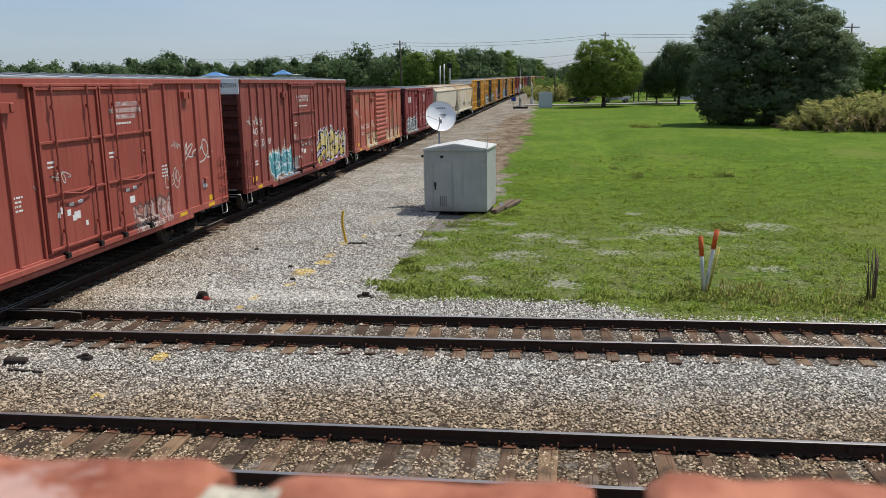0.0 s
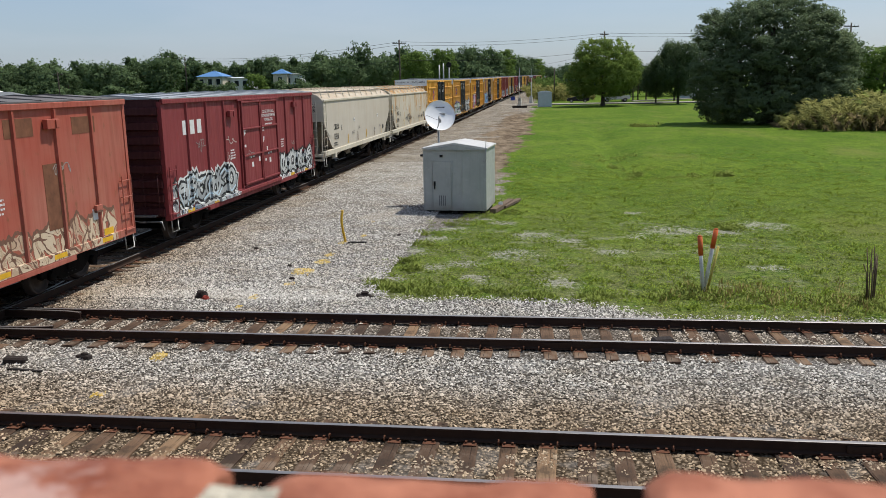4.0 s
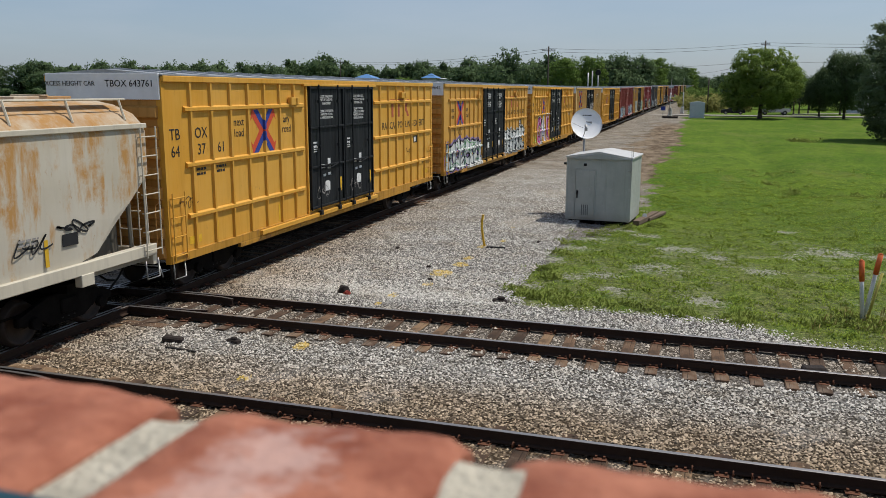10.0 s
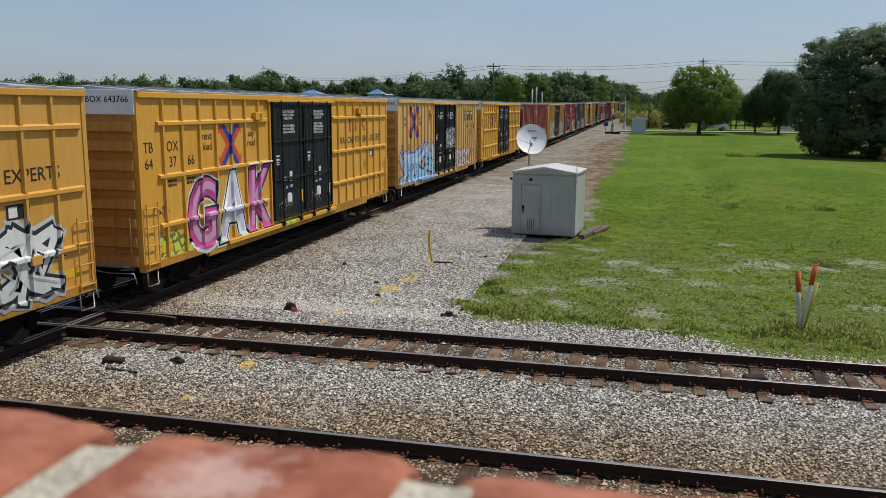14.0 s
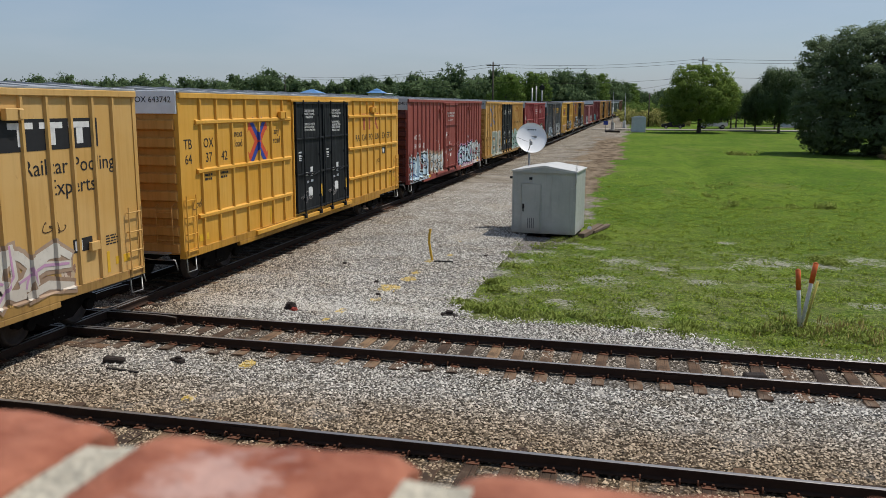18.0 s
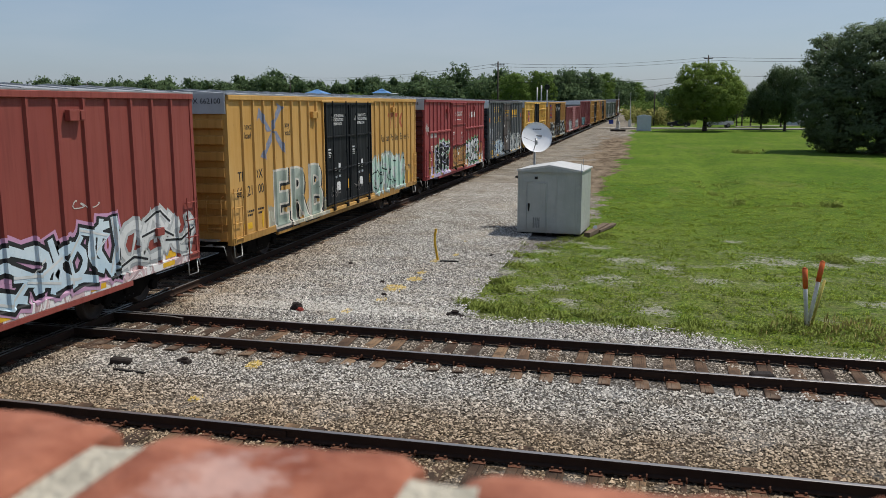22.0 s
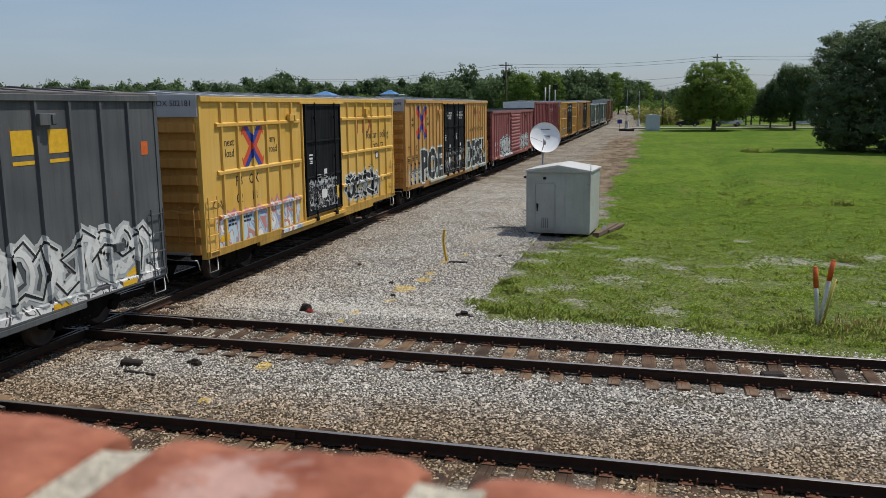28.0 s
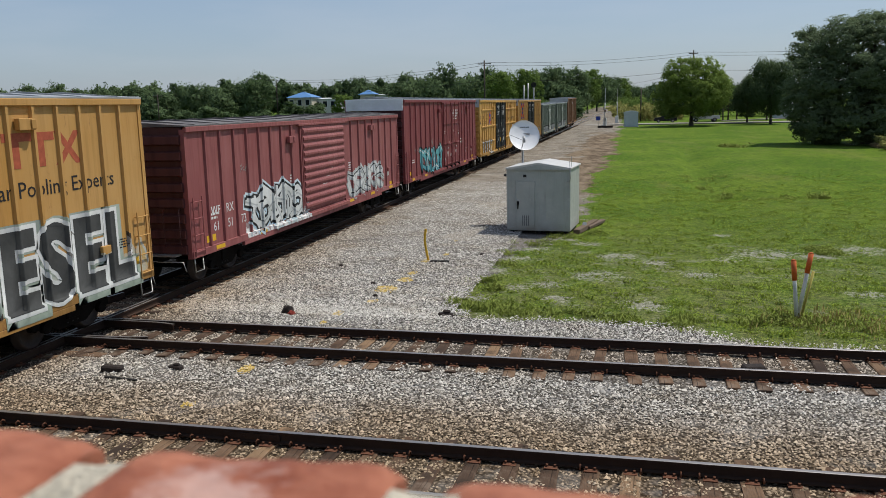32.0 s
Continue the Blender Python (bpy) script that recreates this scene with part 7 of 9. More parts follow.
part("mortar", shape("mortar", M_MORTAR, mortar_bed), parapet)
part("wall_core", boxes("wall_core", M_WALLBRICK, [(-2.0, 4.0, BY - 0.19, BY - 0.012, -0.5, BZ - 0.095)]), parapet)
single("painted_board", boxes("painted_board", M_TEAL, [(-1.9, 2.0, BY - 0.19, 0.0925, BZ + 0.0020, BZ + 0.0050)], 0.001), "long dark teal painted board lying on the brick coping", "board", at=pose(0, 0, 0, 0, 0, 0))
tagged(new("floor_platform", boxes("floor_platform", M_CONC, [(-2.0, 4.0, -4.0, BY - 0.2, 3.4, 3.55)])), "concrete floor of the viewing platform", "floor", kind="structure")

# ---- equipment shed with its dish ----
shed = thing("equipment_shed", "grey sheet-metal railway equipment shed with louvred door", "shed", at=pose(-3.49, 32.72, -0.16, 0, 0, -4.5))
W2, D2, HS = 1.23, 1.2, 2.42
part("body", boxes("body", M_SHED, [(-W2, W2, -D2, D2, 0.0, HS)], 0.015), shed)
part("roof", shape("roof", M_SHEDROOF, lambda bm: extrude_xz(bm, [(-W2 - 0.05, HS - 0.03), (-W2 - 0.05, HS + 0.02), (0, HS + 0.22), (W2 + 0.05, HS + 0.02), (W2 + 0.05, HS - 0.03)], -D2 - 0.06, D2 + 0.06)), shed)
part("gable_trim", shape("gable_trim", M_SHED, lambda bm: extrude_xz(bm, [(-W2 - 0.02, HS - 0.06), (0, HS + 0.15), (W2 + 0.02, HS - 0.06)], -D2 - 0.07, -D2 - 0.061)), shed)
door_ = part("door", boxes("door", M_SHED, [(-0.86, -0.14, -D2 - 0.03, -D2, 0.1, 1.93)], 0.008), shed)
# flat dark strips for the louvre slots, their shadow put into the colour
for k in range(4):
    part("louvre", boxes("louvre", plain("shed_louvre_shadow", (0.16, 0.165, 0.16), 0.6, 0, 0.1, 5, 0), [(-0.62 + k * 0.075, -0.585 + k * 0.075, -D2 - 0.036, -D2 - 0.03, 0.2, 0.6)]), door_)
part("handle", boxes("handle", M_IRON, [(-0.81, -0.77, -D2 - 0.08, -D2 - 0.03, 0.85, 1.08), (-0.83, -0.75, -D2 - 0.045, -D2 - 0.03, 0.98, 1.15)], 0.006), door_)
for z in (0.3, 1.0, 1.75):
    part("hinge", boxes("hinge", M_SHED, [(-0.15, -0.09, -D2 - 0.045, -D2 - 0.02, z, z + 0.12)], 0.004), door_)
part("door_frame", boxes("door_frame", M_SHED, [(-0.92, -0.88, -D2 - 0.02, -D2, 0.08, 1.97), (-0.12, -0.08, -D2 - 0.02, -D2, 0.08, 1.97), (-0.88, -0.12, -D2 - 0.02, -D2, 1.945, 1.97)], 0.003), shed)
part("vent", boxes("vent", M_IRON, [(-0.58, -0.46, -D2 - 0.02, -D2, 2.08, 2.18)], 0.004), shed)
for seam_box in ((0.28, 0.31, -D2 - 0.012, -D2, 0.02, HS - 0.05), (W2 - 0.06, W2 + 0.012, -D2 - 0.012, -D2 + 0.05, 0.02, HS - 0.02), (-W2 - 0.012, -W2 + 0.05, -D2 - 0.012, -D2 + 0.05, 0.02, HS - 0.02)):
    part("seam", boxes("seam", M_SHED, [seam_box], 0.004), shed)
part("skid", boxes("skid", M_IRON, [(-W2 + 0.1, -W2 + 0.25, -D2 + 0.1, D2 - 0.1, -0.14, 0.0), (W2 - 0.25, W2 - 0.1, -D2 + 0.1, D2 - 0.1, -0.14, 0.0), (-0.1, 0.1, -D2 + 0.1, D2 - 0.1, -0.14, 0.0)]), shed)
part("wall_light", shape("wall_light", M_IRON, lambda bm: rod(bm, (-W2 - 0.12, -D2 + 0.05, 2.15), (-W2 + 0.02, -D2 + 0.05, 2.15), 0.045, 8)), shed)
part("conduit", shape("conduit", M_GALV, lambda bm: tube(bm, [(W2 - 0.12, -D2 - 0.03, 1.95), (W2 - 0.02, -D2 - 0.1, 1.9), (W2 + 0.02, -D2 - 0.08, 2.05), (W2 - 0.02, -D2 - 0.05, 2.75)], 0.014, 6)), shed)
part("whip_aerial", shape("whip_aerial", M_GALV, lambda bm: rod(bm, (W2 - 0.02, -D2 + 0.4, HS), (W2 - 0.02, -D2 + 0.4, HS + 0.45), 0.008, 5)), shed)

dish = thing("satellite_dish", "white satellite dish on a steel post behind the shed", "satellite dish", at=pose(-4.46, 34.2, 3.40))


def bowl(bm):
    n, k = 32, 7
    rings = []
    for j in range(k + 1):
        r = 0.63 * j / k
        rings.append([bm.verts.new((r * math.cos(2 * math.pi * i / n), 0.32 * (r * r) - 0.08, 1.1 * r * math.sin(2 * math.pi * i / n))) for i in range(n)] if j else [bm.verts.new((0, -0.08, 0))])
    for j in range(k):
        for i in range(n):
            if j == 0:
                bm.faces.new((rings[0][0], rings[1][i], rings[1][(i + 1) % n])).smooth = True
            else:
                bm.faces.new((rings[j][i], rings[j + 1][i], rings[j + 1][(i + 1) % n], rings[j][(i + 1) % n])).smooth = True
    rim = rings[-1]
    back = [bm.verts.new(v.co + Vector((0, 0.02, 0))) for v in rim]
    for i in range(n):
        bm.faces.new((rim[i], back[i], back[(i + 1) % n], rim[(i + 1) % n]))


def flip_bowl(bm):
    bowl(bm)
    for v in bm.verts:
        v.co.y = -v.co.y
    bmesh.ops.rotate(bm, verts=bm.verts[:], cent=(0, 0, 0), matrix=Matrix.Rotation(radians(-30), 3, "X") @ Matrix.Identity(3))
    bmesh.ops.rotate(bm, verts=bm.verts[:], cent=(0, 0, 0), matrix=Matrix.Rotation(radians(14), 3, "Z"))


part("reflector", shape("reflector", M_DISH, flip_bowl), dish)
part("feed_arm", shape("feed_arm", M_GALV, lambda bm: tube(bm, [(-0.12, 0.0, -0.62), (-0.08, -0.25, -0.5), (0.08, -0.72, -0.12)], 0.02, 6)), dish)
part("feed_horn", shape("feed_horn", M_GALV, lambda bm: (rod(bm, (0.08, -0.74, -0.16), (0.05, -0.62, -0.02), 0.05, 8), box(bm, 0.03, 0.14, -0.8, -0.7, -0.24, -0.12))), dish)
part("post", shape("post", M_GALV, lambda bm: rod(bm, (-0.1, 0.2, -3.72), (-0.1, 0.2, -0.05), 0.045, 10)), dish)
part("mount", shape("mount", M_GALV, lambda bm: (box(bm, -0.2, 0.2, 0.13, 0.2, -0.3, 0.1), rod(bm, (-0.1, 0.2, -0.1), (0, 0.13, 0), 0.06, 8))), dish)
part("cable", shape("cable", M_IRON, lambda bm: tube(bm, [(0.06, -0.7, -0.16), (-0.25, -0.45, -0.06), (-0.58, -0.12, 0.05)], 0.006, 5)), dish)
part("maker_mark", boxes("maker_mark", M_INK, [(-0.17 + i * 0.075, -0.115 + i * 0.075, -0.175, -0.168, 0.30, 0.345) for i in range(5)]), dish, "row of small dark bars", at=pose(0, 0.0, 0, -14, 0, 8))

single("timber_baulk", shape("timber_baulk", M_WOOD, lambda bm: [box(bm, -0.13, 0.13, -1.5, 1.5, 0, 0.18)], 0.015), "old dark timber baulk lying on the grass by the shed", "timber", at=pose(-1.85, 33.3, -0.31, 0, 0, -11))
single("timber_baulk", shape("timber_baulk", M_WOOD, lambda bm: [box(bm, -0.1, 0.1, -1.1, 1.1, 0, 0.12)], 0.015), "shorter weathered timber beside the shed corner", "timber", at=pose(-1.52, 34.2, -0.31, 0, 3, -14))
single("white_cup", shape("white_cup", M_DISH, lambda bm: rod(bm, (0, 0, 0), (0, 0, 0.2), 0.07, 10, 0.09)), "white plastic tub lying beside the timbers", "tub", at=pose(-1.90, 33.2, -0.12, 80, 10, 0))

# ---- markers and litter ----
single("marker_post", shape("marker_post", M_YPIPE, lambda bm: (tube(bm, [(0, 0, -0.05), (-0.02, 0, 0.08), (-0.07, 0, 0.35), (-0.11, 0, 0.62), (-0.10, 0, 0.85), (-0.07, 0, 1.0)], 0.04, 8), rod(bm, (-0.07, 0, 1.0), (-0.07, 0, 1.04), 0.046, 8))), "bent yellow plastic cable marker post in gravel", "marker post", at=pose(-6.42, 25.3, -0.22))
single("steel_strip", boxes("steel_strip", M_IRON, [(-0.3, 0.3, -0.05, 0.05, 0, 0.05)], 0.006), "short dark steel strip on the gravel", "steel strip", at=pose(-6.0, 25.1, -0.21, 0, 0, 4))


def stake(label, dx, dy, lean, turn, length, white, cap, r=0.045):
    st = thing("marker_stake", label, "marker stake", at=pose(3.72 + dx, 19.72 + dy, -0.38, lean, 0, turn), group="marker stakes")
    part("post", shape("post", white, lambda bm: rod(bm, (0, 0, 0), (0, 0, length), r, 10)), st)
    if cap:
        part("cap", shape("cap", cap, lambda bm: (rod(bm, (0, 0, length - 0.46), (0, 0, length + 0.0), r + 0.012, 12), rod(bm, (0, 0, length), (0, 0, length + 0.03), r + 0.012, 12, 0.02))), st)


stake("leaning white marker stake with an orange cap", 0.0, 0.0, 5.5, -90, 1.46, M_STAKEW, M_ORANGE)
stake("white marker stake with an orange cap leaning the other way", 0.02, 0.1, 8, 90, 1.62, M_STAKEW, M_ORANGE)
stake("thin faded yellow stake leaning in the weeds", 0.1, 0.16, 11, 90, 1.2, plain("faded_yellow_stake", (0.48, 0.40, 0.10), 0.7, 0, 0.2, 6, 0.1), None, 0.03)


def lump_mesh(seed, sx, sy, sz, mat):
    bm = bmesh.new()
    bmesh.ops.create_icosphere(bm, subdivisions=3, radius=1)
    for v in bm.verts:
        k = 1 + 0.35 * noise.noise(v.co * 1.6 + Vector((seed, 0, 0))) + 0.12 * noise.noise(v.co * 5 + Vector((seed, 3, 0)))
        v.co = Vector((v.co.x * sx * k, v.co.y * sy * k, max(v.co.z * sz * k, -0.3 * sz)))
    return finish(bm, "lump", mat)


single("scrap_lump", lump_mesh(2, 0.15, 0.13, 0.16, M_DARKSTONE), "dark scorched lump with a red side on gravel", "lump", at=pose(-8.2, 18.2, -0.17))
single("scrap_lump", lump_mesh(5, 0.09, 0.06, 0.07, M_REDROCK), "small rusty red lump on gravel", "lump", at=pose(-8.06, 18.08, -0.19))
single("tie_offcut", boxes("tie_offcut", M_DARKSTONE, [(-0.2, 0.16, -0.08, 0.08, 0, 0.08), (-0.09, 0.1, -0.05, 0.06, 0.08, 0.15), (0.1, 0.27, -0.12, -0.02, 0.0, 0.06)], 0.03), "broken dark tie offcut lying on gravel", "timber", at=pose(-4.3, 18.55, -0.23, 0, 4, 8))
single("tie_offcut", boxes("tie_offcut", M_DARKSTONE, [(-0.2, 0.2, -0.09, 0.09, 0, 0.13)], 0.03), "blackened tie end lying between the tracks", "timber", at=pose(-9.78, 13.42, -0.23, 0, 6, 15))
single("tie_offcut", boxes("tie_offcut", M_DARKSTONE, [(-0.16, 0.16, -0.07, 0.07, 0, 0.09), (-0.05, 0.1, -0.04, 0.05, 0.09, 0.13)], 0.02), "small charred tie chip between the tracks", "timber", at=pose(-8.6, 13.75, -0.23, 0, -4, -20))
single("steel_strip", boxes("steel_strip", M_IRON, [(-0.35, 0.35, -0.03, 0.03, 0, 0.03)]), "thin rusty bar lying on the ballast", "steel strip", at=pose(-9.3, 13.0, -0.21, 0, 0, -6))
single("dark_block", boxes("dark_block", M_DARKSTONE, [(-0.2, 0.2, -0.12, 0.12, 0, 0.12)], 0.03), "dark block lying between the rails", "block", at=pose(2.2, 15.35, -0.2, 0, 0, 12))
for i, (x, y) in enumerate(((-8.97, 24.1), (-7.14, 21.7), (-6.6, 20.2), (-5.9, 41.0), (-4.9, 26.5))):
    single("stone_lump", lump_mesh(11 + i, 0.07, 0.06, 0.05, M_DARKSTONE), "loose dark stone on the gravel", "stone", at=pose(x, y, -0.2), group="loose dark stones")

# ---- ballast stones, joined ----


def scatter_stones(n, seed, place, size):
    rs = np.random.RandomState(seed)
    base = np.array([(1, 0, 0), (-1, 0, 0), (0, 1, 0), (0, -1, 0), (0, 0, 1)], float)
    tri = np.array([(0, 2, 4), (2, 1, 4), (1, 3, 4), (3, 0, 4)])
    p = place(rs, n)
    n = len(p)
    v = base[None] * (1 + rs.uniform(-0.35, 0.35, (n, 5, 3)))
    v *= (size * rs.lognormal(0, 0.28, n))[:, None, None] * np.stack([np.ones(n), rs.uniform(0.7, 1.0, n), rs.uniform(0.55, 0.9, n)], 1)[:, None, :]
    a = rs.uniform(0, 2 * np.pi, n)
    b = rs.uniform(-0.45, 0.45, n)
    ca, sa, cb, sb = np.cos(a), np.sin(a), np.cos(b), np.sin(b)
    x, y, z = v[..., 0], v[..., 1], v[..., 2]
    y, z = y * cb[:, None] - z * sb[:, None], y * sb[:, None] + z * cb[:, None]
    x, y = x * ca[:, None] - y * sa[:, None], x * sa[:, None] + y * ca[:, None]
    v = np.stack([x, y, z], -1) + p[:, None, :]
    f = (tri[None] + (np.arange(n) * 5)[:, None, None]).reshape(-1, 3)
    return v.reshape(-1, 3), f


def place_near(rs, n):
    y = 8.4 + 10.7 * rs.uniform(0, 1, n) ** 1.12
    x = rs.uniform(-13.5, 10.5, n)
    keep = np.ones(n, bool)
    for ry in (9.197, 10.707, 14.84, 16.35):
        keep &= np.abs(y - ry) > 0.1
    near_edge = np.clip((x - 0.9) / 1.8, 0, 1) * 1.25
    keep &= ~((y > 18.1 - near_edge) & (x > -3.8) & (rs.uniform(0, 1, n) < (y - 18.0 + near_edge) / 0.8))
    keep &= ~((np.abs(x - XT - 0.755) < 0.12))
    up = np.zeros(n)
    for yn, spots in tie_spots.items():
        sp = np.array(spots)
        j = np.clip(np.searchsorted(sp, x), 1, len(sp) - 1)
        off = np.minimum(np.abs(x - sp[j]), np.abs(x - sp[j - 1]))
        on = (np.abs(y - yn - 0.755) < 1.28) & (off < 0.135)
        lie = np.array([noise.noise((a * 1.1, b * 1.6, yn)) + 0.4 * noise.noise((a * 4, b * 4, 2)) for a, b in zip(x, y)])
        bury = lie > (0.10 if yn < 12 else 0.16)
        keep &= ~(on & ~bury)
        up += np.where(on & bury, 0.032, 0.0)
    x, y, up = x[keep], y[keep], up[keep]
    between = ((np.abs(y - 9.95) < 1.25) | (np.abs(y - 15.6) < 1.25)) * -0.018
    z = np.full(len(x), -0.209) + between + up + rs.uniform(-0.012, 0.016, len(x))
    return np.stack([x, y, z], 1)


def place_far(rs, n):
    y = 18.2 + 34 * rs.uniform(0, 1, n) ** 1.7
    x = rs.uniform(-12.2, -4.2, n)
    keep = (x < -11.6 - 0.0 * y) == False
    keep &= np.abs(x - XT - 0.755) > 0.14
    x, y = x[keep], y[keep]
    return np.stack([x, y, np.full(len(x), -0.212) + rs.uniform(-0.012, 0.014, len(x))], 1)


v, f = scatter_stones(185000, 3, place_near, 0.0206)
tagged(new("ballast_stones", from_arrays("ballast_stones", v, f, M_STONE)), "crushed grey ballast stones between the tracks", "gravel", kind="stuff")
v, f = scatter_stones(95000, 5, place_far, 0.0225)
tagged(new("ballast_stones", from_arrays("ballast_stones", v, f, M_STONE)), "pale crushed gravel beside the main line", "gravel", kind="stuff")

# ---- grass tufts, joined ----
M_BLADE = leaf_mat("grass_blade", (0.080, 0.118, 0.013), (0.30, 0.36, 0.06), 0.25, 1.6)
M_CLOVER = leaf_mat("clover_leaf", (0.095, 0.145, 0.017), (0.250, 0.325, 0.052), 0.35, 1.2)
M_DRY = leaf_mat("dry_grass_blade", (0.15, 0.135, 0.045), (0.30, 0.26, 0.10), 0.25, 1.6)
M_REED = leaf_mat("reed_blade", (0.20, 0.215, 0.058), (0.35, 0.335, 0.115), 0.25, 0.5)
M_WEED = leaf_mat("weed_leaf", (0.105, 0.155, 0.030), (0.25, 0.295, 0.072), 0.25, 1.6)


def leaf_cloud(p, size, slim, per, seed, spread_, hgt, rise_=0.5, tilt=0.45):
    """Leaf quads heaped round each place, shaded like the mound that they make."""
    rs_ = np.random.RandomState(seed)
    n = len(p) * per
    sz = np.repeat(size, per) * rs_.uniform(0.6, 1.3, n)
    d = rs_.normal(0, 1, (n, 3))
    d[:, 2] = np.abs(d[:, 2])
    d /= np.linalg.norm(d, axis=1)[:, None]
    k = rs_.uniform(0.25, 1, n) ** 0.6
    q = np.repeat(p, per, 0) + d * k[:, None] * np.stack([np.repeat(spread_, per), np.repeat(spread_, per), np.repeat(hgt, per)], 1)
    ax = (d * 0.8 + rs_.normal(0, 0.45, (n, 3))) * np.array([1, 1, tilt]) + np.array([0, 0, rise_ * 2 * tilt])
    ax /= np.linalg.norm(ax, axis=1)[:, None]
    sd = np.cross(ax, rs_.normal(0, 0.45, (n, 3)) + np.array([0, 0.25, 1.0]))
    sd /= np.linalg.norm(sd, axis=1)[:, None]
    ax, sd = ax * sz[:, None], sd * (sz * slim)[:, None]
    v_ = np.stack([q - ax * 0.5, q + sd * 0.5, q + ax * 0.5, q - sd * 0.5], 1).reshape(-1, 3)
    nn = d * 0.7 + np.array([0, -0.1, 0.9]) + rs_.normal(0, 0.25, (n, 3))
    nn /= np.linalg.norm(nn, axis=1)[:, None]
    return v_, (np.arange(n) * 4)[:, None] + np.arange(4)[None], np.repeat(nn, 4, 0)


def leaf_sheet(name, cloud, mat, label, category):
    me = from_arrays(name, cloud[0], cloud[1], mat)
    me.polygons.foreach_set("use_smooth", [True] * len(me.polygons))
    me.normals_split_custom_set_from_vertices(cloud[2].tolist())
    tagged(new(name, me), label, category, kind="stuff")


def grass_places(rs, n, ya, yb, pw, x0, x1, thin=0.22):
    y = ya + (yb - ya) * rs.uniform(0, 1, n) ** pw
    x = x0 + (x1 - x0) * rs.uniform(0, 1, n)
    edge = np.interp(y, [0, 26, 31, 40, 56, 84, 150], [-4.3, -4.4, -2.6, -2.2, -2.8, -2.2, -2.8])
    wob = np.array([noise.noise((a * 0.55, b * 0.55, 0)) * 1.0 + noise.noise((a * 2, b * 2, 0)) * 0.6 for a, b in zip(x, y)])
    keep = (x - edge + wob > 0.1) & (y - 18.85 + wob + 0.05 * np.maximum(x + 3, 0) + 1.4 * np.clip((x - 0.9) / 1.8, 0, 1) > 0)
    keep &= ~((x > -4.85) & (x < -2.1) & (y > 31.3) & (y < 34.1))
    patchy = np.array([noise.noise((a * 0.45, b * 0.9, 7)) + 0.35 * noise.noise((a * 2.2, b * 2.2, 4)) for a, b in zip(x, y)])
    keep &= ~((patchy > thin + 0.2 - 0.14 * np.clip((22.5 - y) / 4, 0, 1)) & (y < 30) & (x < 9))
    keep &= ~((y < 34) & np.array([bareness(a, b) + rs.uniform(-0.5, 0.5) > 0.75 for a, b in zip(x, y)]))
    keep &= (np.abs(x) < 0.62 * y)
    keep &= rs.uniform(0, 1, n) > np.clip((y - 30) / (yb - 30), 0, 1) ** 0.8
    x, y = x[keep], y[keep]
    return np.stack([x, y, np.array([ground_z(a, b) for a, b in zip(x, y)]) - 0.01], 1)


rs = np.random.RandomState(8)
# low turf
p = grass_places(rs, 34000, 17.1, 66, 1.6, -4.8, 15)
k = np.clip(0.7 + p[:, 1] / 60, 0.9, 2)
leaf_sheet("grass", leaf_cloud(p, 0.055 * k, 0.33, 5, 9, 0.13 * k, 0.032 + 0 * k, 0.1, 0.35), M_BLADE, "short mown green grass", "grass")
# ranker tufts standing out of it
p = grass_places(rs, 5200, 18.0, 62, 1.5, -4.8, 20, 0.3)
k = rs.uniform(0.5, 1.5, len(p))
leaf_sheet("grass", leaf_cloud(p, 0.065 + 0.02 * k, 0.4, 22, 13, 0.22 * k, 0.085 * k, 0.3), M_CLOVER, "darker clover and grass tufts in the turf", "grass")
p = grass_places(rs, 7000, 17.1, 24, 1.3, -4.8, 13)
k = rs.uniform(0.6, 1.3, len(p))
leaf_sheet("grass", leaf_cloud(p, 0.075 * k, 0.22, 6, 10, 0.12 * k, 0.08 * k, 0.5), M_DRY, "dry straw-coloured grass along the track edge", "grass")
# taller weeds round the stakes, along the ballast edge and at the dead stalks
pts = []
for cx, cy, r, n in ((3.7, 19.5, 0.7, 60), (2.8, 19.2, 0.6, 26), (5.0, 19.0, 0.9, 36), (7.2, 18.8, 0.9, 60), (6.3, 18.4, 0.8, 30), (-4.2, 20.0, 0.30, 22), (-3.5, 20.0, 0.7, 28), (-4.0, 22.8, 0.3, 16), (-0.2, 18.9, 0.5, 22), (1.0, 18.6, 0.5, 22), (-2.0, 19.2, 0.8, 30), (6.0, 28.3, 0.4, 14), (4.6, 45.6, 0.6, 26), (5.8, 45.9, 1.0, 26), (7.2, 46.2, 1.0, 26), (8.6, 46.8, 0.9, 20), (9.8, 47.4, 0.5, 24), (4.6, 49, 1.2, 16), (4.5, 53, 1.5, 14), (4.5, 58, 1.8, 12), (10.6, 97.5, 1.5, 60), (-4.3, 19.95, 0.3, 34), (-3.9, 19.6, 0.4, 24), (-3.65, 22.0, 0.3, 26), (-3.9, 23.2, 0.35, 14), (-4.0, 25.4, 0.5, 18), (-3.3, 29.4, 0.8, 22), (-2.6, 31.0, 0.7, 22), (6.25, 29.0, 0.5, 26), (-0.1, 19.25, 0.4, 26), (1.15, 19.15, 0.4, 26), (-1.0, 19.5, 0.5, 18), (-2.9, 19.2, 0.4, 20), (-1.3, 31.9, 0.5, 14), (-4.1, 27.3, 0.5, 12)):
    for j in range(n):
        x, y = rs.normal(cx, r * 0.5), rs.normal(cy, r * 0.5)
        pts.append((x, y, ground_z(x, y) - 0.02))
p = np.array(pts)
